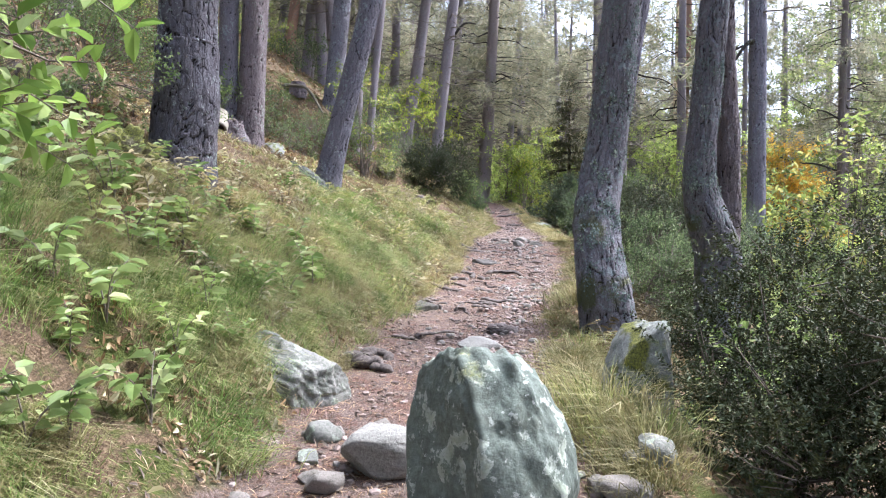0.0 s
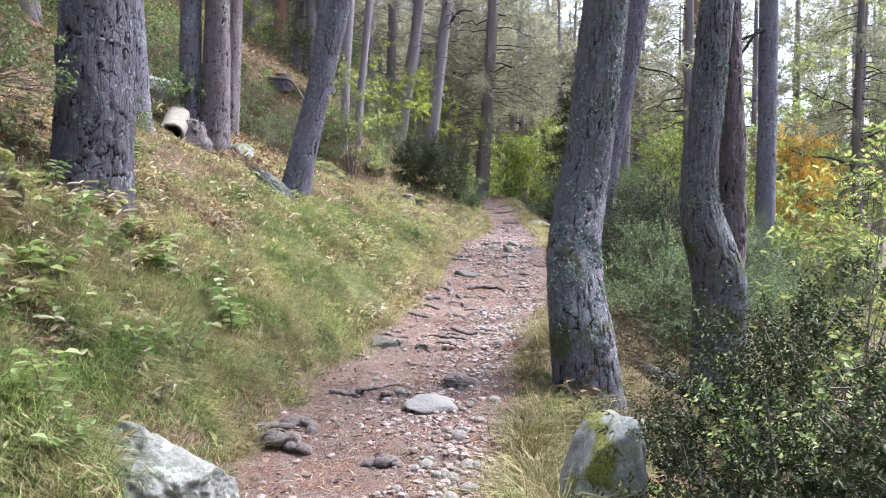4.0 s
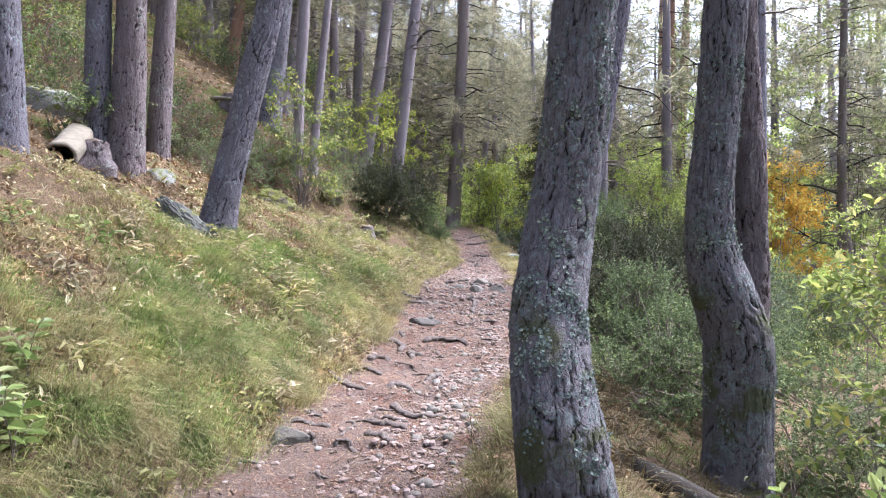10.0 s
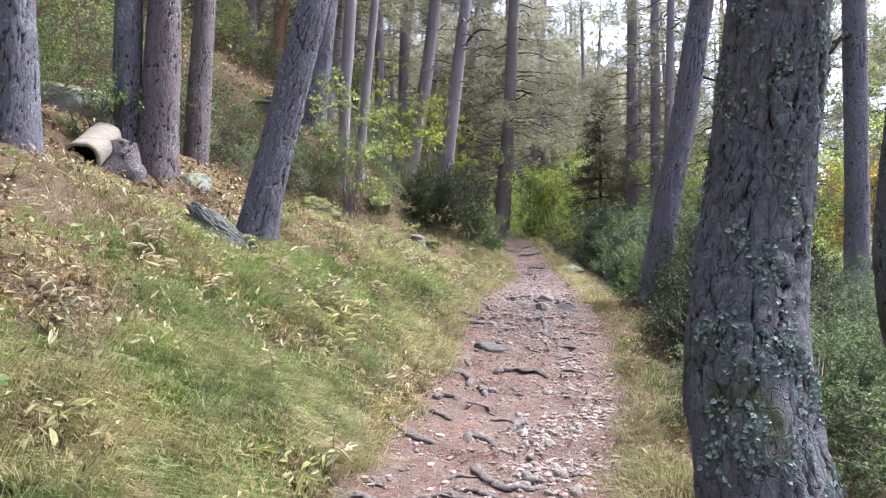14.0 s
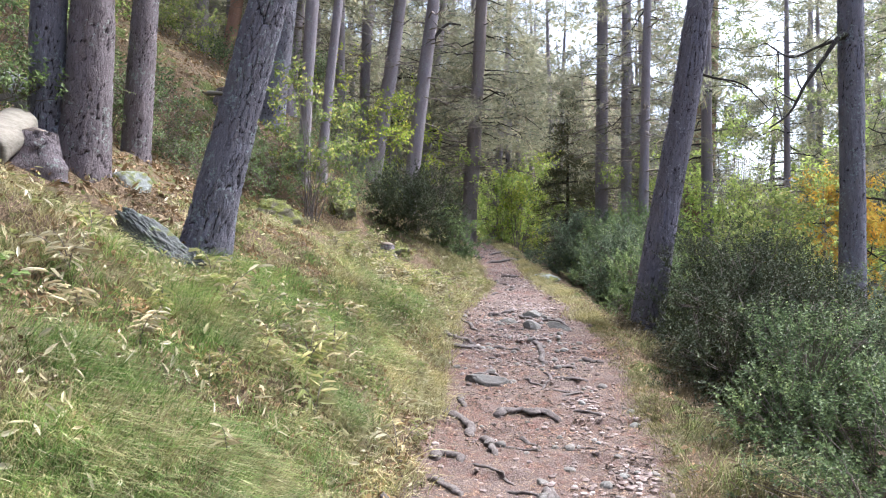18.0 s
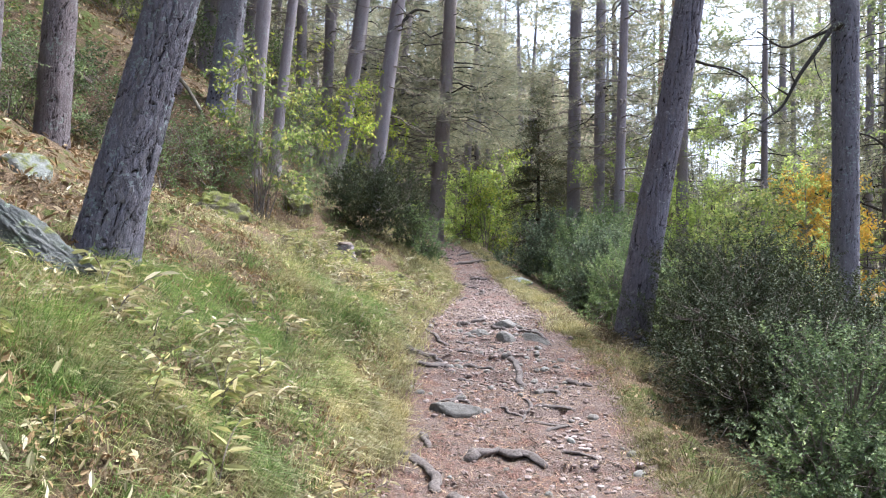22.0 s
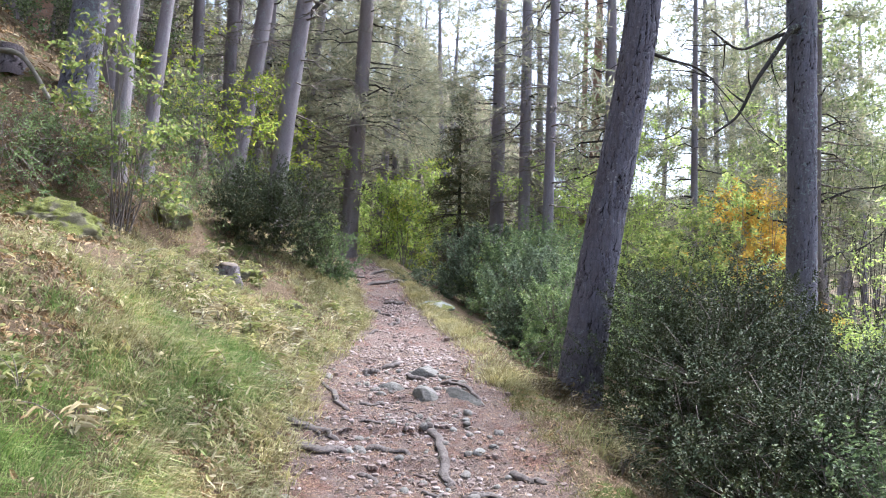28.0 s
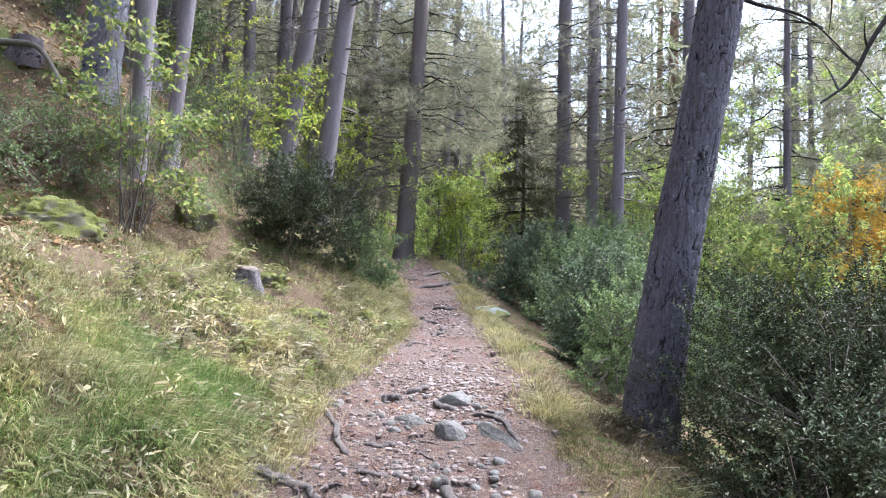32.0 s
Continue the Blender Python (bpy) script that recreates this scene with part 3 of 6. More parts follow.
cream_mat = leaf_material("withered_cream_leaves", [(0.0, (0.36, 0.28, 0.16)), (0.5, (0.6, 0.52, 0.34)), (1.0, (0.8, 0.74, 0.55))], 0.25, 0.65)
needle_litter = leaf_material("fallen_needles", [(0.0, (0.06, 0.032, 0.024)), (0.5, (0.25, 0.135, 0.09)), (0.9, (0.46, 0.3, 0.21)), (1.0, (0.66, 0.5, 0.38))], 0.1, 0.7)


# ---- the ground, one sheet to the horizon ----
def ground_sheet():
    def steps(a, b, s):
        return np.arange(a, b - 1e-6, s)
    xs = np.concatenate([-np.geomspace(420, 14, 34), steps(-13, -5, 0.4), steps(-5, -2.2, 0.1), steps(-2.2, 3.4, 0.052), steps(3.4, 7, 0.12), steps(7, 14, 0.5), np.geomspace(14.5, 620, 44)])
    ys = np.concatenate([-np.geomspace(300, 7, 24), steps(-6, 0.6, 0.25), steps(0.6, 16, 0.052), steps(16, 24, 0.09), steps(24, 34, 0.2), steps(34, 60, 0.8), np.geomspace(61, 640, 40)])
    X, Y = np.meshgrid(xs, ys)
    Z = ground(X, Y)
    nx, ny = len(xs), len(ys)
    i, j = np.meshgrid(np.arange(ny - 1), np.arange(nx - 1), indexing="ij")
    f = np.stack([i * nx + j, i * nx + j + 1, (i + 1) * nx + j + 1, (i + 1) * nx + j], -1).reshape(-1, 4)
    me = mesh_np("ground", np.stack([X, Y, Z], -1).reshape(-1, 3), f, True)
    inside = np.minimum(X - trail_left(Y), trail_right(Y) - X)
    mask = np.clip(0.5 + inside * 3.0, 0, 1)
    a = me.attributes.new("trail", "FLOAT", "POINT")
    a.data.foreach_set("value", mask.ravel().astype(np.float32))
    tagged(part("ground", me, ground_material()), "sloping forest floor of soil, moss and litter crossed by a reddish dirt trail", "ground", kind="structure")


ground_sheet()


# ---- pines ----
def trunk_mesh(name, axis, radii, segs, step, rough, seed, cell=(0.07, 0.16), flare=0.35, top_step=0.35, fine_to=99.0):
    """A trunk about a smooth axis; bark plates stand proud of the fissures."""
    dense = smooth_line(np.column_stack([axis, radii]), 400)
    s = np.concatenate([[0], np.cumsum(np.linalg.norm(np.diff(dense[:, :3], axis=0), axis=1))])
    knots, q = [], 0.0
    while q < s[-1]:
        knots.append(q)
        q += step if q < fine_to else top_step
    knots = np.array(knots + [s[-1]])
    line = np.column_stack([np.interp(knots, s, dense[:, c]) for c in range(4)])
    ang = np.linspace(0, 2 * np.pi, segs, endpoint=False)
    A, S = np.meshgrid(ang, knots)
    R = line[:, 3][:, None] * (1 + flare * np.exp(-np.maximum(S - 0.15, 0) / 0.22) * (1 + 0.55 * np.cos(3 * A + seed) + 0.35 * np.cos(5 * A + 2 * seed)))
    R = R * (1 + 0.05 * vnoise(np.cos(A) * 1.3 + seed, np.sin(A) * 1.3, S * 1.2))
    r0 = float(np.median(radii[: max(2, len(radii) // 2)]))
    wrap = max(5, round(2 * np.pi * r0 / cell[0]))
    ca, sa = np.cos(A) * r0, np.sin(A) * r0
    u = A / (2 * np.pi) * wrap + 0.55 * vnoise(ca * 7, sa * 7 + seed, S * 3) + 0.2 * vnoise(ca * 24, sa * 24 + seed, S * 14)
    v = S / cell[1] + 0.6 * vnoise(ca * 11 + 9, sa * 11, S * 5 + seed) + 0.22 * vnoise(ca * 30, sa * 30 + 4, S * 20) + 37 * seed
    edge, own = cells(u, v, wrap)
    groove = np.clip((edge + 0.06 * (vnoise(ca * 8, sa * 8 + 2, S * 4 + seed) > 0.25) - 0.005) / 0.13, 0, 1) ** 0.7
    grain = fbm(ca * 42, sa * 42, S * 20, 3)
    flake = np.abs(vnoise(ca * 26 + 3, sa * 26, S * 9))
    R = R + rough * (groove - 1) + rough * 0.9 * (own - 0.5) * groove + rough * 0.45 * grain - rough * 0.5 * (flake < 0.1)
    V = np.stack([line[:, 0][:, None] + R * np.cos(A), line[:, 1][:, None] + R * np.sin(A), np.broadcast_to(line[:, 2][:, None], A.shape)], -1).reshape(-1, 3)
    n = len(knots)
    i, j = np.meshgrid(np.arange(n - 1), np.arange(segs), indexing="ij")
    k = (j + 1) % segs
    f = np.stack([i * segs + j, i * segs + k, (i + 1) * segs + k, (i + 1) * segs + j], -1).reshape(-1, 4)
    me = mesh_np(name, V, f, True)
    for key, value in (("bark_gap", np.clip(groove + 0.25 * (grain > 0.35), 0, 1) if segs > 30 else np.full(A.shape, 0.8)), ("bark_plate", own)):
        me.attributes.new(key, "FLOAT", "POINT").data.foreach_set("value", value.ravel().astype(np.float32))
    return me


def limb_lines(r, z0, z1, count, reach, droop, dead):
    """Branches that leave a straight upright axis; with side twigs."""
    lines, tips = [], []
    for k in range(count):
        z = z0 + (z1 - z0) * (k + r.random()) / count
        a = r.random() * 6.283
        f = (z - z0) / max(z1 - z0, 0.1)
        L = reach * (0.45 + 0.55 * r.random()) * (1 if dead else (1.15 - 0.75 * f))
        out = np.array([math.cos(a), math.sin(a), 0.0])
        across = np.array([-out[1], out[0], 0.0])
        n = 7
        t = np.linspace(0, 1, n)[:, None]
        bend = (r.random() - 0.5) * 0.5
        rise = (r.random() - 0.35) * 0.35
        pts = np.array([0, 0, z]) + out * L * t + across * L * bend * t ** 2 + np.array([0, 0, 1]) * L * (rise * t - droop * (0.6 + 0.8 * r.random()) * t ** 2)
        pts[1:] += r.normal(size=(n - 1, 3)) * 0.03 * L
        r0 = (0.010 + 0.011 * L) * (1.15 if dead else 1.0)
        lines.append((pts, np.linspace(r0, 0.003, n)))
        for q in range(int((5 if dead else 7) * L / 1.5) + 2):
            i = r.integers(2, n)
            d = unit(out * (0.5 + r.random()) + across * r.normal() * 0.9 + np.array([0, 0, r.normal() * 0.3 - droop * 0.5]))
            l2 = L * (0.16 + 0.28 * r.random())
            tw = pts[i] + d * l2 * np.linspace(0, 1, 4)[:, None] + np.array([0, 0, -1]) * l2 * 0.18 * np.linspace(0, 1, 4)[:, None] ** 2
            lines.append((tw, np.linspace(r0 * 0.4, 0.002, 4)))
            tips += [tw[-1], tw[-2], tw[1] * 0.5 + tw[2] * 0.5]
        tips += [pts[-1], pts[-2]]
    return lines, np.array(tips)


def tuft_mesh(tips, r, per, length, width, spread=0.06):
    """Needle sprays: narrow blades that fan out of each twig tip."""
    base = np.repeat(tips, per, axis=0) + r.normal(size=(len(tips) * per, 3)) * spread
    out = base * np.array([1, 1, 0])
    d = unit(r.normal(size=(len(base), 3)) * 0.75 + unit(out) * 0.7 + np.array([0, 0, -0.05]))
    return leaf_mesh(base, d, unit(r.normal(size=(len(base), 3))), length * (0.6 + 0.8 * r.random(len(base))), width, False, 0.1, 0.2)


def crown_set(seed, height, dead_from, live_from, dead_n, live_n, reach, per=8):
    r = np.random.default_rng(seed)
    dl, _ = limb_lines(r, dead_from, live_from + 2, dead_n, reach * 0.8, 0.25, True)
    ll, tips = limb_lines(r, live_from, height - 0.3, live_n, reach, 0.22, False)
    ll = [q for q in ll if len(q[0]) == 7 or r.random() < 0.45]
    return (mesh_np("deadwood", *tubes(dl, 3), True), mesh_np("branchwork", *tubes(ll, 3), True),
            mesh_np("crown", *tuft_mesh(tips, r, per, 0.26, 0.022, 0.09)))


CROWNS = [crown_set(11, 17, 3.0, 8.5, 34, 26, 2.3), crown_set(12, 18, 2.2, 6.0, 46, 32, 2.5, 9), crown_set(13, 16, 2.6, 4.6, 40, 44, 2.5, 11), crown_set(14, 19, 6.5, 11.0, 5, 14, 2.4, 6)]
CROWNS.append(crown_set(15, 16, 2.2, 4.4, 34, 52, 3.4, 11))
TALL = [17, 18, 16, 19, 16]


def pine(y, rings, label, kind=0, near=0, bark=None, height=None, turn=0.0, crown=True, sink=0.25, plates=None):
    """A standing pine from rings (x, z, radius) seen along its stem; the rest of the stem goes on to the top."""
    rings = [q if len(q) == 4 else (*q, y) for q in sorted(rings, key=lambda q: q[1])]
    (x0, z0, r0, y0), (x1, z1, r1, y1) = rings[0], rings[1]
    g = gz(x0, y0)
    slope = max(-0.6, min(0.6, (x1 - x0) / (z1 - z0)))
    pts = [(x0 + slope * (g - sink - z0), y0, g - sink, r0 * 1.04)]
    pts += [(x, yr, z, r) for x, z, r, yr in rings if z > g + 0.08]
    (xa, za, ra, ya), (xb, zb, rb, yb) = rings[-2], rings[-1]
    lean = max(-0.3, min(0.3, (xb - xa) / (zb - za)))
    top = g + (height or TALL[kind])
    for f in (0.25, 0.5, 0.75, 1.0):
        z = zb + (top - zb) * f
        pts.append((xb + lean * (z - zb) * (1 - 0.3 * f), yb, z, rb + (0.03 - rb) * f ** 1.3))
    pts = np.array(pts)
    base = pts[0, :3].copy()
    tree = thing("pine_tree", label, "tree", "pines of the forest", pose(*base))
    local = pts[:, :3] - base
    if near:
        me = trunk_mesh("trunk", local, pts[:, 3], *[(72, 0.036, 0.012), (150, 0.017, 0.014)][near - 1], turn, plates or (0.075, 0.2), 0.1, 0.5, zb - base[2] + 1.0)
    else:
        me = trunk_mesh("trunk", local, pts[:, 3], 14, 0.5, 0.008, turn, flare=0.3)
    part("trunk", me, bark or (bark_far, bark_bank, bark_near)[near], tree)
    if crown:
        ax = local[-1] - local[0]
        dead, limbs, needles = CROWNS[kind]
        m = Vector((0, 0, 1)).rotation_difference(Vector(ax)).to_matrix().to_4x4() @ pose(0, 0, 0, 0, 0, turn * 57)
        s = np.linalg.norm(ax) / TALL[kind]
        for nm, mesh, mat in (("deadwood", dead, twig_mat), ("branchwork", limbs, bark_dark), ("crown", needles, needle_mat)):
            ob = tagged(part(nm, mesh, mat, tree), kind="stuff")
            ob.matrix_local = m @ Matrix.Diagonal((s, s, s, 1))
    return tree


BANK = "straight grey-barked pine standing on the grassy bank"
FARL = "slender grey pine with dead side branches in the forest"
near_pine = pine(5.95, [(1.488, 0.597, 0.249, 5.9), (1.453, 0.939, 0.237, 5.92), (1.432, 1.21, 0.218, 6.01), (1.438, 1.522, 0.208, 6.14), (1.526, 1.954, 0.2, 6.3), (1.603, 2.374, 0.193, 6.35), (1.661, 2.906, 0.19, 6.36), (1.716, 3.438, 0.183, 6.36)],
                 "curved pine with lichen-covered grey bark and moss at its foot", 3, 2, turn=1.0, plates=(0.085, 0.21))
twin = pine(7.55, [(3.16, 0.213, 0.25), (3.17, 0.668, 0.25), (3.17, 1.135, 0.258), (3.06, 1.504, 0.245), (2.962, 1.873, 0.193), (2.95, 2.23, 0.17), (3.0, 2.734, 0.16), (3.05, 3.336, 0.156), (3.1, 3.878, 0.16)],
            "forked pine with a swollen bent trunk and grey bark", 3, 2, turn=2.2)
fork = np.array([(3.24, 7.64, 1.036, 0.172), (3.346, 7.74, 1.407, 0.153), (3.368, 7.77, 1.91, 0.138), (3.368, 7.77, 2.534, 0.131), (3.331, 7.77, 3.244, 0.12), (3.318, 7.78, 3.966, 0.11), (3.34, 7.8, 8, 0.07), (3.4, 7.8, 13, 0.02)])
part("second_stem", trunk_mesh("second_stem", fork[:, :3] - np.array(twin.location), fork[:, 3], 90, 0.022, 0.014, 3.1, (0.06, 0.15), 0.0, 0.5, 3.6), bark_brown, twin, "darker brown second stem")
pine(6.27, [(-2.47, 2.29, 0.301), (-2.43, 2.67, 0.296), (-2.42, 3.15, 0.285), (-2.4, 3.63, 0.264)], "massive old pine with deep plated bark on the bank", 3, 2, bark_old, turn=4.0, plates=(0.1, 0.15))
pine(9.7, [(-3.75, 2.98, 0.194), (-3.76, 3.86, 0.172), (-3.79, 4.67, 0.163)], BANK, 0, 1, turn=0.4)
pine(11.9, [(-3.88, 3.54, 0.171), (-3.86, 4.52, 0.171), (-3.84, 5.49, 0.165)], BANK, 3, 1, turn=1.4)
pine(12.0, [(-3.55, 2.98, 0.256), (-3.47, 4.3, 0.223), (-3.42, 5.53, 0.198)], BANK, 0, 1, bark_brown, turn=2.6)
pine(15.1, [(-4.34, 3.59, 0.207), (-4.25, 5.16, 0.202), (-4.14, 6.69, 0.174)], BANK, 3, 1, bark_brown, turn=3.9)
pine(11.15, [(-1.97, 2.23, 0.227), (-1.7, 3.33, 0.197), (-1.46, 4.24, 0.189), (-1.21, 5.22, 0.174)], "leaning pine with grey plated bark rooted in the bank", 3, 2, bark_bank, turn=5.1, plates=(0.07, 0.19))
edge_pine = pine(14.9, [(3.484, 0.885, 0.247), (3.766, 2.613, 0.219), (4.06, 4.13, 0.205), (4.318, 5.658, 0.198)], "leaning pine with fissured grey-violet bark at the trail edge", 3, 2, bark_edge, turn=0.9, plates=(0.06, 0.26))
right_pine = pine(16.7, [(7.94, 1.24, 0.225), (7.96, 3.68, 0.212), (7.95, 6.51, 0.207)], "straight grey pine rising out of the box shrubs", 3, 1, turn=2.9)
pine(25.0, [(-6.04, 6.9, 0.242), (-5.66, 9.44, 0.198)], FARL, 0, bark=bark_red, turn=1.0)
pine(26.0, [(-5.47, 6.92, 0.206), (-5.09, 10.83, 0.185)], FARL, 3, turn=2.0)
pine(19.8, [(-3.32, 5.3, 0.282), (-3.2, 6.38, 0.266), (-3.1, 7.29, 0.26)], "stout grey pine above the mossy rocks", 3, 1, turn=3.0)
pine(19.2, [(-2.48, 4.91, 0.13), (-2.43, 5.99, 0.13), (-2.36, 7.09, 0.141)], FARL, 3, turn=4.0)
pine(19.75, [(-2.18, 4.47, 0.119), (-2.04, 5.95, 0.108), (-1.89, 7.32, 0.102)], "thin tree stem spotted with white lichen", 3, turn=5.0, height=12)
pine(30.0, [(-3.1, 6.62, 0.181), (-3.08, 10.86, 0.181)], FARL, 0, turn=0.3)
pine(32.0, [(-2.39, 6.8, 0.219), (-2.24, 12.07, 0.197)], FARL, 0, turn=1.3)
pine(27.0, [(-1.67, 4.32, 0.246), (-1.08, 7.87, 0.238), (-0.75, 10.18, 0.212)], "leaning grey pine with dead branches above the trail", 0, turn=2.3)
bent_pine = pine(24.5, [(-0.26, 4.4, 0.218), (0.03, 6.9, 0.21), (0.34, 9.25, 0.187)], "leaning grey pine with dead branches behind a dark bush", 0, turn=3.3)
pine(33.0, [(0.16, 6.12, 0.183), (0.77, 11.19, 0.161)], FARL, 4, turn=4.3)
pine(30.5, [(1.85, 3.28, 0.312), (2.13, 7.47, 0.271), (2.37, 11.67, 0.23)], "grey-brown pine with dense drooping needle sprays", 4, bark=bark_mid, turn=5.3)
pine(30.2, [(7.02, 4.48, 0.251), (7.09, 11.73, 0.21)], FARL, 1, turn=0.7)
pine(28.5, [(7.45, 3.84, 0.195), (7.5, 11.09, 0.166)], FARL, 1, turn=1.7)
pine(23.7, [(6.44, 2.73, 0.145), (6.6, 9.18, 0.115)], FARL, 0, turn=2.7)
dark_tree = pine(23.5, [(14.31, -1.3, 0.17), (14.45, 1.0, 0.155), (14.2, 3.4, 0.14), (14.27, 8.57, 0.11)], "dark branched tree with twisting limbs in the valley", 1, bark=bark_dark, turn=3.7)
pine(34.0, [(12.29, 2.76, 0.193), (12.57, 11.04, 0.179)], "reddish-barked pine on the valley side", 1, bark=bark_red, turn=4.7)
pine(35.0, [(13.29, 2.78, 0.214), (13.64, 11.32, 0.199)], "reddish-barked pine on the valley side", 1, bark=bark_red, turn=5.7)
pine(34.5, [(12.07, 2.76, 0.138), (12.2, 9.66, 0.124)], "reddish-barked pine on the valley side", 1, bark=bark_red, turn=0.2)
pine(25.0, [(11.42, 2.64, 0.109), (11.44, 7.51, 0.084)], "thin pine with flat needle layers in the valley", 2, turn=1.2, height=13)
pine(30.0, [(15.62, 3.41, 0.107), (15.54, 9.19, 0.086)], "thin pine with flat needle layers in the valley", 2, turn=2.2, height=14)
pine(36.0, [(27.99, 4.79, 0.143), (27.85, 11.68, 0.129)], FARL, 1, turn=3.2)
pine(28.0, [(17.07, 4.0, 0.138), (17.16, 10.38, 0.119)], FARL, 2, turn=4.2)


def branch(tree, r0, pts, twigs=4):
    """One bare limb of a tree, with a few side twigs."""
    line = smooth_line(np.array(pts) - np.array(tree.location), 26)
    r = np.random.default_rng(int(r0 * 1e4))
    limb = part("branch", mesh_np("branch", *tubes([(line, np.linspace(r0, r0 * 0.3, 26))], 9), True), bark_dark, tree, "bare curved branch")
    for k in range(twigs):
        i = r.integers(6, 25)
        d = unit(r.normal(size=3) + np.array([-0.3, 0, -0.2]))
        t = np.linspace(0, 1, 7)[:, None]
        side = unit(r.normal(size=3))
        twig = line[i] + (d * t + side * 0.25 * t ** 2) * (0.4 + 0.5 * r.random())
        part("twig", mesh_np("twig", *tubes([(twig, np.linspace(r0 * 0.35, 0.003, 7))], 5), True), bark_dark, limb)


branch(right_pine, 0.05, [(7.9,16.65,6.15),(7.61,16.5,6.07),(7.32,16.5,5.67),(6.98,16.5,5.2),(6.69,16.5,4.69),(6.31,16.5,4.4)])
branch(right_pine, 0.04, [(7.9,16.65,6.1),(7.68,16.6,6.06),(7.25,16.6,5.9),(6.77,16.6,5.72),(6.31,16.6,5.97)])
branch(edge_pine, 0.028, [(4.15, 14.9, 4.9), (4.32, 14.9, 4.93), (4.6, 14.9, 4.86), (4.94, 14.9, 4.8), (5.2, 14.9, 4.67)])
branch(bent_pine, 0.07, [(0.14,24.5,8.2),(0.53,24.5,8.79),(0.84,24.5,9.08),(1.23,24.5,9.05)])
for zz, dx, dy in ((1.5, -1.8, -0.8), (2.6, 2.0, 0.3), (3.4, -2.2, 0.4), (4.3, 1.8, -0.9), (5.2, -1.9, -0.5), (6.3, 2.1, 0.5)):
    branch(dark_tree, 0.055 - 0.004 * zz, [(14.3, 23.5, zz), (14.3 + dx * 0.4, 23.5 + dy * 0.4, zz + 0.35), (14.3 + dx * 0.75, 23.5 + dy * 0.8, zz + 0.45), (14.3 + dx * 1.2, 23.5 + dy, zz + 0.9)], 6)


def lichen(tree, seed, patches, high):
    """Curled grey-green lichen flakes in patches over a trunk's bark."""
    r = np.random.default_rng(seed)
    me = next(c for c in tree.children if c.name.startswith("trunk")).data
    co = np.array([v.co[:] for v in me.vertices])
    nr = np.array([v.normal[:] for v in me.vertices])
    low = np.flatnonzero((co[:, 2] > 0.7) & (co[:, 2] < high))
    co, nr = co[low], nr[low]
    base, out = [], []
    for q in r.choice(len(co), patches):
        near = np.flatnonzero(np.linalg.norm((co - co[q]) * np.array([1, 1, 0.6]), axis=1) < r.uniform(0.025, 0.075))
        pick = r.choice(near, min(len(near), r.integers(14, 50)))
        base.append(co[pick] + r.normal(size=(len(pick), 3)) * 0.004)
        out.append(nr[pick])
    base, out = np.concatenate(base), np.concatenate(out)
    d = unit(np.cross(out, r.normal(size=out.shape)) + out * 0.5)
    size = 0.012 + 0.014 * r.random(len(base)) ** 2
    tagged(part("lichen", mesh_np("lichen", *leaf_mesh(base + out * 0.002, d, out, size, size * 0.9, True, 0.2, 0.3)), lichen_mat, tree, "pale grey-green lichen flakes"), kind="stuff")


lichen(near_pine, 3, 120, 3.6)
lichen(twin, 4, 95, 3.6)


# the rest of the wood: whole pines copied over the slope
def plain_pine(kind, live_from, h, blade):
    r = np.random.default_rng(500 + kind)
    tree = thing("pine_tree", FARL, "tree", "pines of the forest")
    axis = np.array([(0, 0, -0.4), (0.05, 0, h * 0.3), (-0.04, 0.05, h * 0.65), (0, 0, h)])
    part("trunk", trunk_mesh("trunk", axis, np.array([0.19, 0.16, 0.11, 0.03]), 9, 1.6, 0.006, kind, flare=0.25), bark_far, tree)
    dl, _ = limb_lines(r, 1.8, live_from + 1.5, 16, 1.6, 0.2, True)
    ll, tips = limb_lines(r, live_from, h - 0.3, 30, 2.5, 0.2, False)
    dl = [q for q in dl if len(q[0]) == 7 or r.random() < 0.5]
    ll = [q for q in ll if len(q[0]) == 7]
    tips = tips[r.random(len(tips)) < 0.5]
    for nm, mesh, mat in (("deadwood", mesh_np("deadwood", *tubes(dl, 3), True), twig_mat), ("branchwork", mesh_np("branchwork", *tubes(ll, 3), True), bark_dark),
                          ("crown", mesh_np("crown", *tuft_mesh(tips, r, 6, 0.48 * blade, 0.042 * blade, 0.14)), needle_mat)):
        tagged(part(nm, mesh, mat, tree), kind="stuff")
    return tree


models = [plain_pine(0, 6.5, 17, 0.8), plain_pine(1, 3.6, 15, 1.0), plain_pine(2, 2.6, 14, 1.0), plain_pine(3, 4.6, 16, 1.0)]
spots = []
wood = np.random.default_rng(21)
taken = [(-4, 20), (-2, 19), (7, 30), (7, 28), (6, 24), (2, 30), (0, 24), (-2, 27), (8, 17), (12, 24)]
tries = 0
while len(spots) < 140 and tries < 30000:
    tries += 1
    y = 33 + 50 * wood.random() ** 1.5
    x = wood.uniform(-0.75, 1.0) * y
    if wood.random() < 0.28:
        x, y = wood.uniform(-24, -7), wood.uniform(9, 36)
    if trail_left(y) - 1.5 < x < trail_right(y) + 1.5 and y < 40:
        continue
    ang = math.degrees(math.atan2(x - 0.5, y - 6))
    if y < 34 and -10 < ang:
        continue
    if 15 < ang < 36 and wood.random() < 0.62:
        continue
    if min(math.hypot(x - a, y - b) for a, b in taken + spots) < 2.1:
        continue
    spots.append((x, y))
more = np.random.default_rng(88)
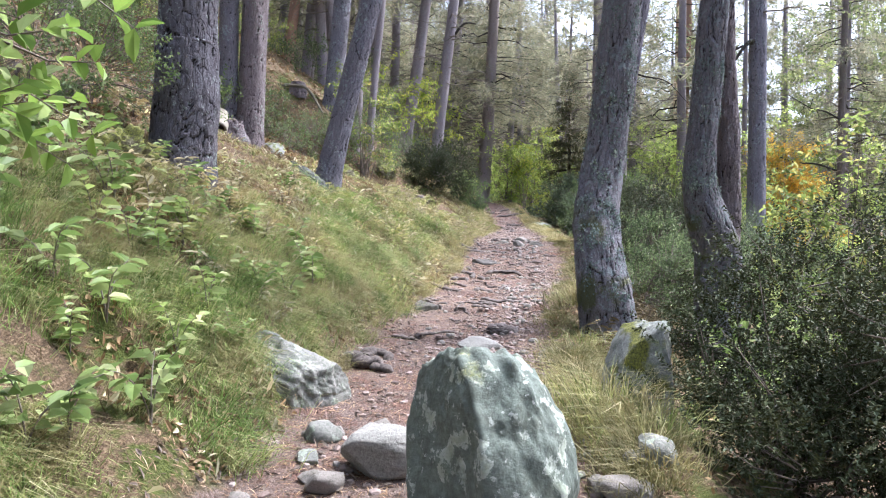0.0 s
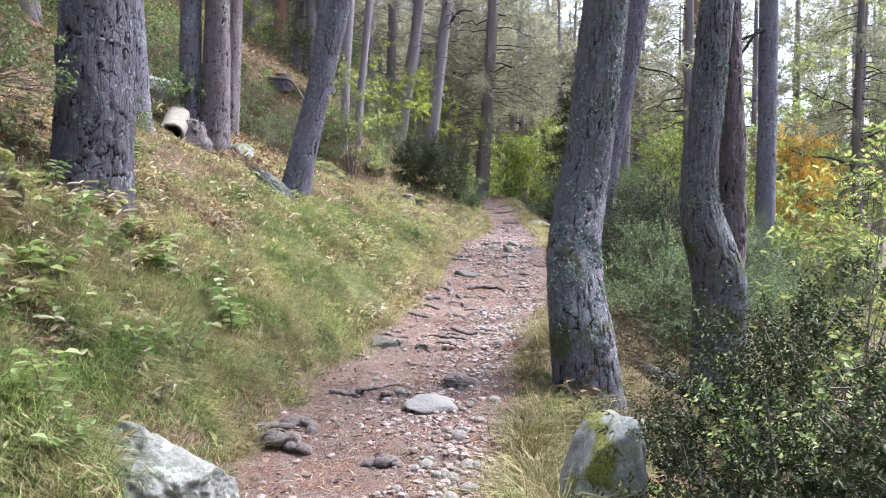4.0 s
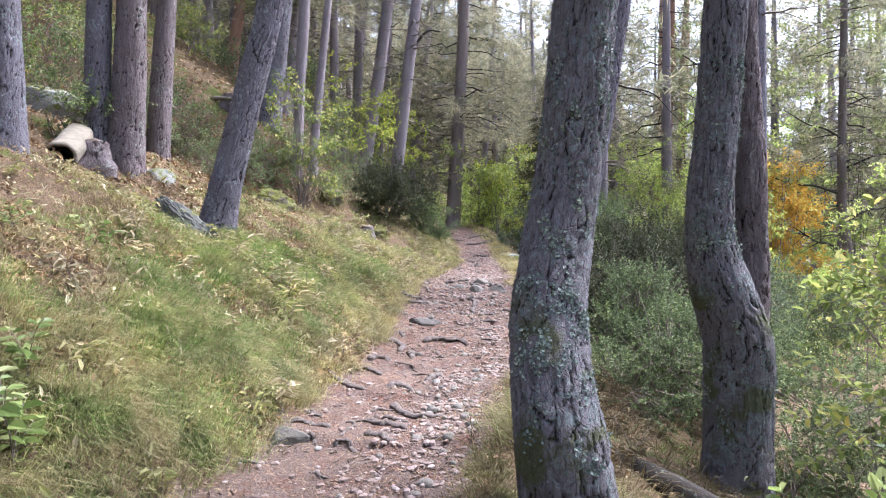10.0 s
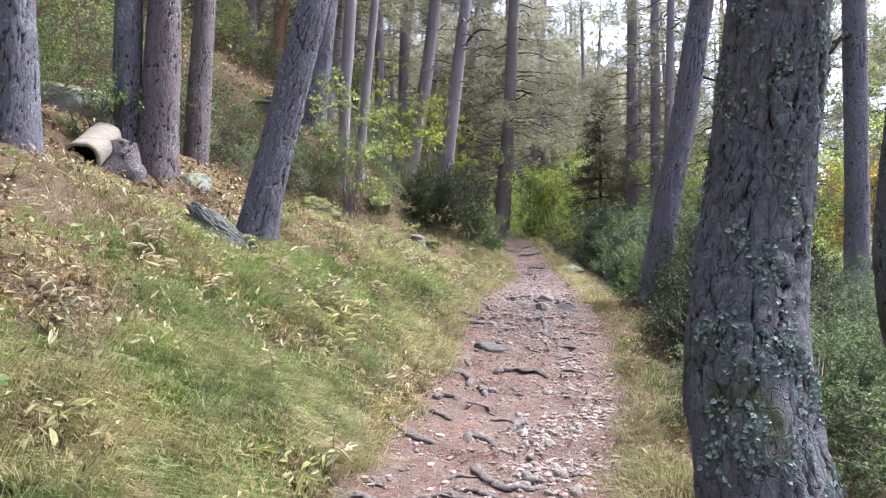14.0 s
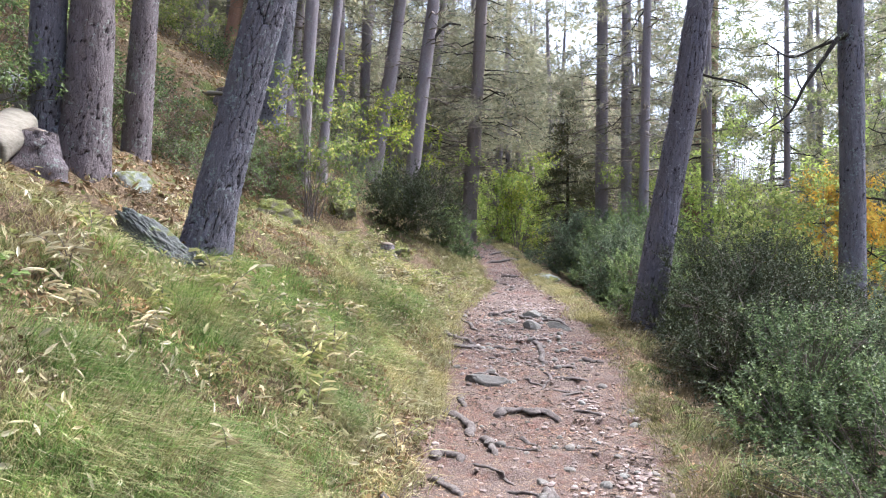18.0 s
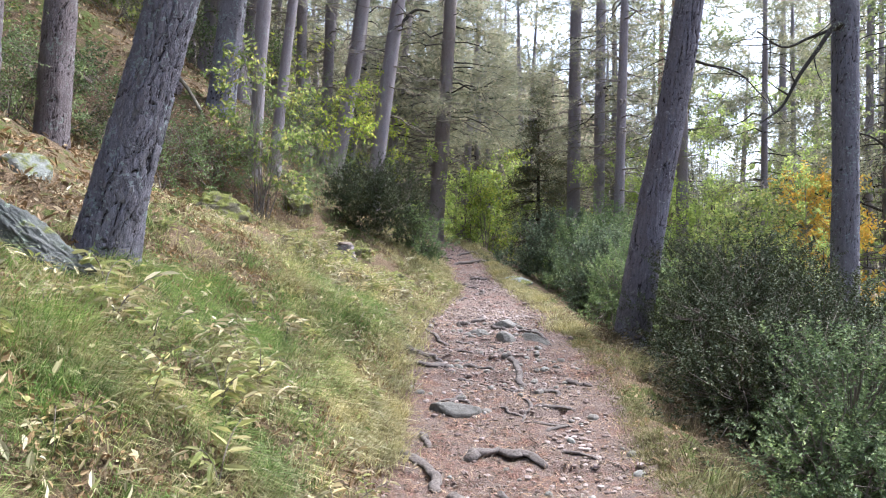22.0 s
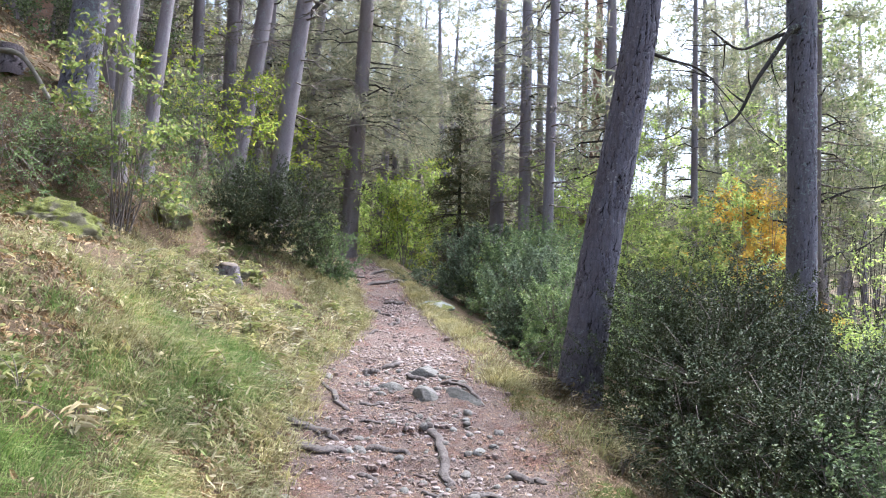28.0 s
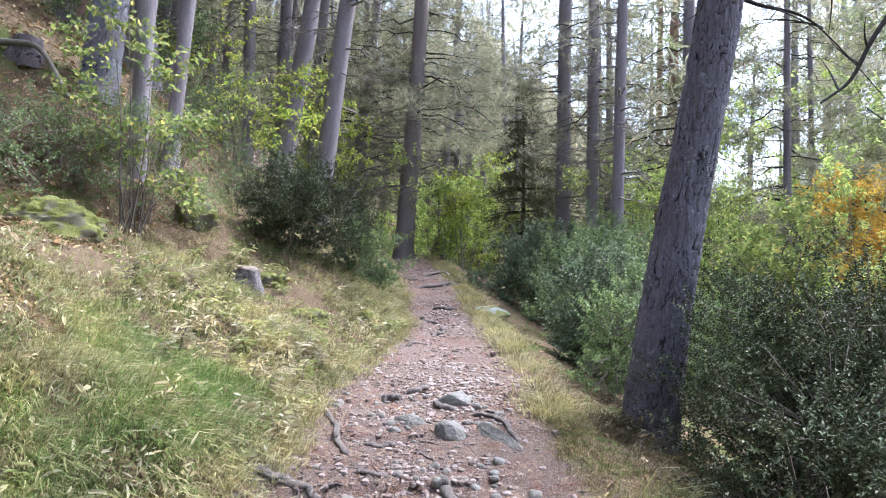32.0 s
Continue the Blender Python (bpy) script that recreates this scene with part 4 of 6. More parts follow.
for k in range(400):
    y = 38 + 26 * more.random()
    x = math.tan(math.radians(more.uniform(-27, 8))) * (y - 6)
    if min(math.hypot(x - a, y - b) for a, b in spots) > 1.7 and not on_trail(x, y) and len(spots) < 172:
        spots.append((x, y))
for k in range(500):
    y = 25 + 36 * more.random()
    x = math.tan(math.radians(more.uniform(-40, -11))) * (y - 6)
    if min(math.hypot(x - a, y - b) for a, b in spots) > 1.9 and x < trail_left(y) - 4 and len(spots) < 245:
        spots.append((x, y))
spots = spots[:4] + [(3.4, 37.5), (0.4, 35.5), (-1.6, 31.0), (9.2, 31.5), (9.8, 27.0), (-4.4, 26.5), (10.5, 36.0), (-3.6, 22.8), (5.4, 40.5), (1.9, 41.5), (-1.0, 38.5), (7.6, 42.5), (3.3, 44.0), (-3.5, 37.0), (9.6, 45.0)] + spots[4:]
# Pines out of view behind the start, added to shade the foreground.
behind = np.random.default_rng(131)
for k in range(600):
    x, y = behind.uniform(-15, 17), behind.uniform(-26, 0.4)
    if not trail_left(y) - 2.4 < x < trail_right(y) + 1.9 and min(math.hypot(x - a, y - b) for a, b in spots) > 2.5 and len(spots) < 300:
        spots.append((x, y))
for i, (x, y) in enumerate(spots):
    k = ((0, 2, 3)[i % 3] if x < -6 and y < 36 else 1 + i % 3) if i > 3 else i
    tall = 1.25 if x > 0.5 * y else 1.0
    m = pose(x, y, gz(x, y), wood.normal() * 2.5, wood.normal() * 2.5 + 2, wood.uniform(0, 360))
    ob = models[k] if i < 4 else copy_thing(models[k], m)
    ob.matrix_basis = m @ Matrix.Scale(wood.uniform(0.85, 1.2) * tall, 4)


# ---- leafy things ----
def sprigs(r, origin, direction, length, pairs, leaf, leaf_w, oval=False):
    """Leaves set in pairs along short twigs."""
    n = len(origin)
    f = np.repeat(np.linspace(0.2, 1.0, pairs)[None], n, 0).reshape(-1)
    base = np.repeat(origin, pairs, 0) + np.repeat(direction * np.broadcast_to(length, (n,))[:, None], pairs, 0) * f[:, None]
    d = np.repeat(direction, pairs, 0)
    side = unit(np.cross(d, r.normal(size=d.shape)))
    out = []
    for sgn in (1, -1):
        along = unit(d * 0.55 + sgn * side * 0.85 + r.normal(size=d.shape) * 0.2)
        out.append(leaf_mesh(base, along, unit(np.array([0, 0, 1.0]) + r.normal(size=d.shape) * 0.45 + d * 0.2), leaf * (0.7 + 0.6 * r.random(len(base))), leaf_w, oval))
    v = np.concatenate([o[0] for o in out])
    return v, np.concatenate([out[0][1], out[1][1] + len(out[0][0])])


def bush(name, x, y, lumps, count, material, label, seed, leaf=0.026, leaf_w=0.015, length=0.16, pairs=7, category="shrub", stem_mat=None, oval=False, up=0.5, hollow=0.55):
    """A shrub: stems from one root, twigs on uneven lumps (dx, dy, z, rx, rz), leaves in pairs on the twigs."""
    r = np.random.default_rng(seed)
    g = gz(x, y)
    ob = thing(name, label, category, "", pose(x, y, g))
    lumps = np.array(lumps, float)
    w = lumps[:, 3] ** 2 * lumps[:, 4]
    heads = max(8, count // 13)
    pick = r.choice(len(lumps), heads, p=w / w.sum())
    d = unit(r.normal(size=(heads, 3)))
    rad = np.where(r.random(heads) < 0.75, 1.06 - 0.3 * r.random(heads), hollow * r.random(heads) + 0.25)
    rad = rad * (1 + 0.22 * vnoise(d[:, 0] * 3 + pick * 5, d[:, 1] * 3, d[:, 2] * 3 + seed))
    c = lumps[pick]
    P = np.stack([c[:, 0] + d[:, 0] * rad * c[:, 3], c[:, 1] + d[:, 1] * rad * c[:, 3], c[:, 2] + d[:, 2] * rad * c[:, 4]], -1)
    own = r.integers(heads, size=count)
    P, d = P[own], d[own]
    P = P + (r.normal(size=P.shape) * np.array([1, 1, 0.75]) + d * 0.5) * length * 0.62
    keep = P[:, 2] > ground(P[:, 0] + x, P[:, 1] + y, False) - g + 0.02
    P, d = P[keep], d[keep]
    twig = unit(d * 0.7 + np.array([0, 0, up]) + r.normal(size=P.shape) * 0.45)
    tagged(part("foliage", mesh_np("foliage", *sprigs(r, P, twig, length * (0.6 + 0.8 * r.random(len(P))), pairs, leaf, leaf_w, oval)), material, ob), kind="stuff")
    lines = []
    for q in lumps:
        for k in range(3):
            end = np.array([q[0], q[1], q[2]]) + r.normal(size=3) * np.array([q[3], q[3], q[4]]) * 0.45
            start = np.array([r.normal() * 0.08, r.normal() * 0.08, -0.08])
            midp = start * 0.5 + end * 0.5 + r.normal(size=3) * 0.1
            rr = 0.008 + 0.012 * r.random()
            lines.append((smooth_line([start, midp, end], 7), np.linspace(rr, 0.003, 7)))
    sel = r.choice(len(P), min(len(P), 260), replace=False)
    for i in sel:
        q = lumps[np.argmin(np.linalg.norm(lumps[:, :3] - P[i], axis=1))]
        lines.append((np.stack([P[i] * 0.55 + q[:3] * 0.45, P[i], P[i] + twig[i] * length]), np.array([0.005, 0.003, 0.0015])))
    tagged(part("stemwork", mesh_np("stemwork", *tubes(lines, 3), True), stem_mat or twig_mat, ob), kind="stuff")
    return ob


bush("box_bush", 1.8, 3.5, [(0, 0, 0.6, 0.5, 0.5), (0.35, 0.1, 0.9, 0.4, 0.45), (-0.3, 0.05, 0.4, 0.38, 0.36), (0.5, -0.2, 0.55, 0.45, 0.5), (-0.05, -0.35, 0.35, 0.5, 0.4), (0.05, 0.1, 1.0, 0.28, 0.32), (0.45, -0.6, 0.35, 0.45, 0.4), (-0.1, -0.75, 0.22, 0.42, 0.34), (0.45, -0.95, 0.45, 0.45, 0.45), (0.25, -0.8, 0.85, 0.4, 0.4)], 3300, deep_shade_mat, "dense dark green box shrub by the trail", 31, 0.024, 0.0145, 0.13, oval=True)
bush("box_bush", 2.85, 3.7, [(0, 0, 1.0, 0.5, 0.8), (0.3, 0.1, 1.7, 0.35, 0.5), (-0.2, -0.2, 0.6, 0.45, 0.5), (0.1, -0.5, 0.5, 0.5, 0.5), (0.1, -0.6, 1.3, 0.4, 0.5), (-0.1, -1.0, 0.9, 0.4, 0.5)], 1900, deep_shade_mat, "loose tall box shrub with bare stems below", 32, 0.026, 0.0155, 0.18)
bush("box_bush", 4.6, 14.1, [(0, 0, 1.05, 1.0, 0.95), (-0.35, -0.1, 1.6, 0.6, 0.5), (0.5, 0.1, 1.25, 0.7, 0.6), (-0.3, -0.5, 0.8, 0.8, 0.7), (0.4, -0.6, 0.7, 0.8, 0.6)], 4300, deep_shade_mat, "large dense dark green box shrub on the valley side", 33, 0.031, 0.019, 0.17)
bush("box_bush", 6.2, 14.3, [(0, 0, 0.95, 0.9, 0.8), (0.5, 0, 1.2, 0.6, 0.6), (-0.4, -0.5, 0.8, 0.8, 0.8)], 1872, box_mat, "dense dark green box shrub on the valley side", 34, 0.039, 0.024, 0.2)
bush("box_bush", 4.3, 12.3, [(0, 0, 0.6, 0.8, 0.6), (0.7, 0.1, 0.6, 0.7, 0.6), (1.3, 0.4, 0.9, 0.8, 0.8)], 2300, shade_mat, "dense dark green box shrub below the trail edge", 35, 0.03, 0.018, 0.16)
bush("box_bush", 3.6, 10.3, [(0, 0, 0.45, 0.7, 0.5), (0.8, 0.2, 0.5, 0.7, 0.5)], 1368, box_mat, "low box shrub with dull green leaves below the trail", 36, 0.034, 0.020, 0.16)
bush("box_bush", 4.0, 8.4, [(0, 0, 0.45, 0.8, 0.55), (0.6, 0.4, 0.6, 0.7, 0.55)], 1296, box_mat, "dense fresh green box shrub behind the forked pine", 37, 0.034, 0.020, 0.18)
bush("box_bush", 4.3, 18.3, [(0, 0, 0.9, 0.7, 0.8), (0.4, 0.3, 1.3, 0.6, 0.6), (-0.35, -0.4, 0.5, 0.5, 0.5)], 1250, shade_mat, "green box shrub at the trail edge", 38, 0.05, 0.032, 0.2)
bush("box_bush", 5.0, 21.0, [(0, 0, 1.2, 0.9, 1.0), (0.6, 0.2, 1.6, 0.7, 0.7), (-0.5, -0.3, 0.8, 0.7, 0.7)], 1224, box_mat, "dense green box shrub at the trail edge", 39, 0.058, 0.038, 0.24)
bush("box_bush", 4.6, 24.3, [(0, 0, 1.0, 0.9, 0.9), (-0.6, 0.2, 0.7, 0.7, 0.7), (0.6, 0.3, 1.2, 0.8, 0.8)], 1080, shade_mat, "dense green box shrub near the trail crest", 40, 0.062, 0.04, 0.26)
bush("box_bush", 6.6, 19.5, [(0, 0, 1.1, 1.0, 0.9), (0.8, 0.4, 1.2, 0.8, 0.7)], 1080, box_light, "fresh green shrub on the valley side", 41, 0.049, 0.030, 0.24)
bush("box_bush", -0.15, 20.4, [(0, 0, 0.75, 0.85, 0.75), (-0.5, 0.1, 0.65, 0.6, 0.65), (0.5, -0.2, 0.5, 0.6, 0.55), (-0.1, 0.1, 1.15, 0.5, 0.45)], 2300, deep_shade_mat, "rounded dark green box shrub on the grassy bank", 42, 0.038, 0.024, 0.18)
bush("box_bush", 0.9, 21.0, [(0, 0, 0.4, 0.55, 0.4), (-0.3, 0.3, 0.6, 0.5, 0.5)], 432, box_light, "thin leafy shrub beside the trail", 43, 0.052, 0.032, 0.2)
bush("box_bush", 3.15, 9.3, [(0, 0, 0.35, 0.55, 0.45), (0.6, 0.2, 0.5, 0.6, 0.5)], 900, box_mat, "low dull green box shrub below the trail", 53, 0.03, 0.019, 0.16)
bush("box_bush", 3.5, 11.3, [(0, 0, 0.5, 0.55, 0.55), (0.5, 0.3, 0.9, 0.6, 0.6)], 1100, deep_shade_mat, "dense dark green box shrub below the trail edge", 54, 0.032, 0.02, 0.17)
bush("box_bush", 3.9, 13.1, [(0, 0, 0.6, 0.6, 0.6), (0.4, 0.2, 1.1, 0.6, 0.6)], 1300, deep_shade_mat, "dense dark green box shrub beside a leaning pine", 55, 0.034, 0.021, 0.18)
bush("box_bush", 3.75, 16.2, [(0, 0, 0.6, 0.5, 0.6), (0.4, 0.4, 0.9, 0.5, 0.6)], 700, box_light, "fresh green shrub with pale sprigs at the trail edge", 56, 0.04, 0.026, 0.2)
bush("box_bush", 6.0, 23.5, [(0, 0, 1.6, 1.0, 1.2), (0.7, 0.3, 2.2, 0.7, 0.8), (-0.6, 0, 1.2, 0.8, 0.9)], 900, box_light, "tall fresh green shrub on the valley side", 57, 0.055, 0.036, 0.26)
bush("box_bush", 8.0, 15.2, [(0, 0, 0.9, 0.9, 0.8), (0.7, 0.4, 1.1, 0.9, 0.7)], 1000, box_mat, "dense dark green box shrub on the valley side", 58, 0.045, 0.029, 0.22)
bush("box_bush", 2.85, 9.9, [(0, 0, 0.3, 0.45, 0.4), (0.4, 0.3, 0.5, 0.5, 0.5)], 800, box_mat, "low box shrub at the trail edge", 171, 0.03, 0.019, 0.16)
bush("box_bush", 3.05, 11.2, [(0, 0, 0.35, 0.45, 0.45), (0.4, 0.3, 0.7, 0.5, 0.5)], 850, deep_shade_mat, "dark green box shrub at the trail edge", 172, 0.031, 0.02, 0.16)
bush("box_bush", 3.3, 12.4, [(0, 0, 0.4, 0.42, 0.5), (0.3, 0.2, 0.8, 0.5, 0.5)], 850, deep_shade_mat, "dark green box shrub at the trail edge", 173, 0.032, 0.02, 0.17)
bush("box_bush", 2.5, 8.4, [(0, 0, 0.25, 0.4, 0.3), (0.45, 0.2, 0.35, 0.45, 0.4)], 600, box_mat, "low dull green shrub below the trail edge", 174, 0.028, 0.018, 0.15)
for sx, sy, sz, sd in ((9.5, 24.5, 1.2, 181), (11.0, 27.5, 1.5, 182), (8.6, 28.5, 1.3, 183), (13.6, 27.0, 1.6, 184), (10.2, 31.0, 1.6, 185), (17.0, 31.5, 1.8, 186), (13.8, 33.5, 1.9, 187), (20.5, 34.0, 2.0, 188), (10.5, 21.0, 1.1, 189), (14.2, 20.0, 1.2, 190), (8.6, 19.0, 0.62, 191), (10.4, 18.6, 0.65, 192), (7.4, 22.2, 0.6, 193), (9.4, 25.6, 0.8, 195)):
    bush("leafy_shrub", sx, sy, [(0, 0, 1.6 * sz, 1.2 * sz, 1.2 * sz), (1.1 * sz, 0.3, 1.1 * sz, 1.0 * sz, 0.9 * sz), (-1.1 * sz, 0, 1.3 * sz, 1.0 * sz, 1.0 * sz), (0.3, 0.2, 2.7 * sz, 0.9 * sz, 0.8 * sz), (-0.4, 0.1, 3.9 * sz, 0.8 * sz, 0.8 * sz), (0.4, 0, 5.0 * sz, 0.6 * sz, 0.7 * sz)], 520, pale_bush, "tall sunlit pale green shrub on the valley side", sd, 0.085 * sz, 0.055 * sz, 0.35, 4, up=0.1)
for sx, sy, sz, sd in ((-3.5, 16.6, 0.8, 202), (-3.2, 18.4, 0.8, 204), (-4.2, 18.0, 0.9, 205), (-1.4, 21.6, 0.9, 206), (-2.4, 21.4, 0.9, 207), (-3.0, 24.5, 1.2, 208), (-1.0, 25.8, 1.1, 209), (-4.9, 15.2, 0.9, 210), (-5.8, 14.2, 1.0, 211)):
    bush("undergrowth", sx, sy, [(0, 0, 0.5 * sz, 0.6 * sz, 0.5 * sz), (0.4 * sz, 0.2, 0.9 * sz, 0.45 * sz, 0.5 * sz), (-0.5 * sz, 0.1, 0.7 * sz, 0.5 * sz, 0.5 * sz)], 210, (box_light, box_mat)[sd % 2], "thin tangled shrub with small leaves under the pines", sd, 0.045, 0.028, 0.3, 5, up=0.3)
TALLG = "tall broadleaf tree with thin light green foliage in the valley"
for bx, by, bs, sd in ((15.2, 24.5, 1.1, 152), (19.5, 27.0, 1.3, 153), (12.5, 31.0, 1.3, 154), (24.0, 31.0, 1.4, 155)):
    bush("broadleaf_tree", bx, by, [(0, 0, 4.5 * bs, 1.6, 0.9), (1.0, 0.3, 6.2 * bs, 1.7, 1.0), (-1.1, 0, 6.0 * bs, 1.5, 0.9), (0.2, 0.5, 8.0 * bs, 1.9, 1.1), (-0.8, -0.3, 9.6 * bs, 1.7, 1.0), (1.2, 0, 10.5 * bs, 1.6, 1.0)], 520, canopy_mat, TALLG, sd, 0.11 * bs, 0.08 * bs, 0.5, 4, "tree", stem_mat=bark_dark, up=0.0)
for sx, sy, sm, sd in ((3.2, 30.6, 1, 168), (3.7, 29.6, 0, 169), (7.8, 31.5, 1, 170), (-1.5, 30.2, 0, 175), (0.2, 34.0, 0, 176), (4.6, 34.6, 0, 177), (-0.6, 28.5, 0, 161), (1.0, 31.8, 1, 162), (2.9, 30.0, 1, 163), (3.4, 31.4, 1, 164), (8.8, 33.0, 0, 165), (-2.6, 33.0, 1, 166), (6.9, 36.0, 1, 167)):
    bush("sapling", sx, sy, [(0, 0, 0.9, 0.9, 0.5), (0.5, 0.2, 1.9, 0.8, 0.5), (-0.5, 0, 2.6, 0.7, 0.5), (0.1, 0, 3.4, 0.5, 0.4)], 150, (yellow_mat, pale_bush)[sm], "slender sapling with light yellow-green leaves", sd, 0.1, 0.07, 0.4, 4, "tree", oval=True, up=0.0)
HZ = "hazel shrub with yellow-green leaves on thin stems"
bush("hazel_shrub", 2.8, 5.2, [(0, 0, 0.35, 0.4, 0.25), (0.35, 0.1, 0.5, 0.4, 0.25), (-0.1, -0.2, 0.2, 0.4, 0.2)], 120, bramble_mat, "low shrub with broad pale green leaves", 44, 0.075, 0.055, 0.26, 4, oval=True, up=0.2)
bush("hazel_shrub", 4.1, 6.9, [(0, 0, 1.3, 0.6, 0.35), (0.4, 0.2, 1.9, 0.6, 0.4), (0.2, 0, 0.8, 0.6, 0.3), (0.5, 0.3, 2.6, 0.5, 0.3)], 240, hazel_mat, HZ, 45, 0.075, 0.045, 0.28, 4, oval=True, up=0.1)
bush("hazel_shrub", -2.3, 18.7, [(0, 0, 0.7, 0.7, 0.6), (-0.6, 0.2, 0.9, 0.6, 0.6), (0.4, 0.1, 0.4, 0.5, 0.4)], 576, box_light, "tangled green undergrowth below the pines", 46, 0.04, 0.024, 0.25, 5)
bush("hazel_shrub", -2.1, 17.9, [(0.1, 0.2, 1.2, 0.5, 0.5), (-0.1, 0.4, 2.1, 0.5, 0.6), (-0.4, 0.3, 2.9, 0.45, 0.5), (0.3, 0.4, 1.7, 0.4, 0.3)], 130, hazel_mat, HZ, 47, 0.085, 0.06, 0.3, 4, oval=True, up=0.1)
bush("maple_shrub", -2.1, 23.5, [(0, 0, 1.5, 0.9, 0.16), (0.5, 0, 2.1, 0.9, 0.16), (-0.3, 0, 2.8, 0.8, 0.2), (0.9, 0.2, 1.1, 0.7, 0.16), (0.2, 0.2, 0.6, 0.8, 0.25)], 230, yellow_mat, "young maple with layers of bright yellow-green leaves", 48, 0.08, 0.058, 0.35, 4, "tree", oval=True, up=0.0)
bush("maple_shrub", 3.2, 33.5, [(0, 0, 1.6, 1.4, 0.9), (0.9, 0.3, 2.8, 1.2, 0.9), (-0.9, 0, 1.2, 1.2, 0.8), (1.6, 0.3, 1.5, 1.2, 0.9)], 150, pale_bush, "bright yellow-green saplings beyond the crest", 49, 0.13, 0.095, 0.4, 4, "tree", oval=True, up=0.0)
bush("maple_shrub", 4.6, 38, [(0, 0, 2.6, 1.6, 1.4), (1.2, 0.3, 4.2, 1.3, 1.2), (-1.2, 0, 2.0, 1.4, 1.3), (0.2, 0, 5.5, 1.1, 1.0)], 420, pale_bush, "tall pale green saplings in the forest", 50, 0.15, 0.1, 0.45, 4, "tree", oval=True, up=0.0)
bush("rowan_tree", 12.0, 23.5, [(0, 0, 3.2, 1.0, 0.9), (0.6, 0.2, 4.4, 0.8, 0.8), (-0.7, 0, 2.4, 0.9, 0.8), (0.9, 0, 2.3, 0.9, 0.8), (0, 0, 5.2, 0.5, 0.5)], 620, orange_mat, "small tree with orange autumn leaves in the valley", 51, 0.12, 0.07, 0.4, 5, "tree", oval=True, up=0.1)
bush("birch_shrub", 8.6, 21.5, [(0, 0, 2.0, 1.1, 1.2), (0.8, 0.4, 3.2, 0.9, 0.9), (-0.7, 0.2, 1.4, 1.0, 1.0)], 900, hazel_mat, "pale green sapling lit through its leaves", 52, 0.085, 0.06, 0.3, 4, "tree", oval=True, up=0.1)


# ---- rocks ----
def rock_mesh(name, size, seed, level=4, lump=0.0, ridge=0.0, cant=0.0):
    """A weathered stone: a ball pressed to size, cut by random planes and roughened."""
    bm = bmesh.new()
    bmesh.ops.create_icosphere(bm, subdivisions=level, radius=1.0)
    co = np.array([v.co for v in bm.verts])
    r = np.random.default_rng(seed)
    co = np.sign(co) * np.abs(co) ** 0.72
    for k in range(11):
        n = unit(r.normal(size=3))
        h = 0.66 + 0.3 * r.random()
        over = np.maximum(co @ n - h, 0)
        co = co - over[:, None] * n * 0.93
    co = co * (1 + 0.10 * fbm(co[:, 0] * 1.6 + seed, co[:, 1] * 1.6, co[:, 2] * 1.6, 3))[:, None]
    co = co * (1 + 0.055 * np.abs(fbm(co[:, 0] * 3.5 + seed, co[:, 1] * 3.5, co[:, 2] * 3.5, 3)))[:, None]
    co = co * (1 + 0.03 * fbm(co[:, 0] * 8 + seed, co[:, 1] * 8, co[:, 2] * 8, 3))[:, None]
    if lump:
        co = co * (1 + lump * np.abs(fbm(co[:, 0] * 3 + seed, co[:, 1] * 3, co[:, 2] * 3, 3)) + 0.3 * lump * fbm(co[:, 0] * 14, co[:, 1] * 14 + seed, co[:, 2] * 14, 2))[:, None]
    if ridge:
        co[:, 0] *= 1 - ridge * np.clip(co[:, 2], 0, 1)
        co[:, 0] += cant * np.clip(co[:, 2], -0.3, 1)
    co = co * np.array(size) / np.abs(co).max(axis=0)
    for v, c in zip(bm.verts, co):
        v.co = c
    for f in bm.faces:
        f.smooth = True
    me = bpy.data.meshes.new(name)
    bm.to_mesh(me)
    bm.free()
    return me


def rock(name, x, y, z, size, material, label, seed, turn=0, tilt=(0, 0), level=5, ridge=0.0, category="rock", lump=0.0, cant=0.0):
    ob = part(name, rock_mesh(name, size, seed, level, lump, ridge, cant), material)
    ob.matrix_world = pose(x, y, z, tilt[0], tilt[1], turn)
    return tagged(ob, label, category)


rock("boulder", 0.14, 2.2, 0.54, (0.33, 0.42, 0.5), rock_lichen, "upright grey-green boulder mottled with pale lichen on the trail", 161, 4, (-8, 2), 6, 0.26, lump=0.07, cant=-0.12)
rock("boulder", -0.9, 3.95, 0.5, (0.43, 0.3, 0.26), rock_grey, "slanting blue-grey boulder at the foot of the bank", 262, -8, (4, 22), 6, lump=0.15)
rock("stone", -0.27, 2.95, 0.41, (0.19, 0.15, 0.125), pale_stone, "rounded pale grey stone half sunk in the trail", 63, 10)
rock("flat_stone", 0.31, 5.5, 0.455, (0.2, 0.17, 0.05), pale_stone, "flat pale stone set in the trail", 64, 12, (4, 2), 4)
rock("mossy_rock", 1.18, 3.82, 0.53, (0.2, 0.25, 0.36), rock_moss, "upright grey rock topped with yellow-green moss", 65, 20, (-6, 8))
rock("stone", 0.72, 2.62, 0.36, (0.09, 0.07, 0.05), stone_mat, "small grey stone at the trail edge", 66, 0, level=3)
rock("stone", 0.95, 2.85, 0.42, (0.13, 0.1, 0.08), rock_grey, "angular dark grey stone at the trail edge", 67, 30, (10, 20), 3)
rock("stone", -0.62, 3.35, 0.37, (0.1, 0.08, 0.06), rock_grey, "small grey stone beside the boulder", 68, 20, level=3)
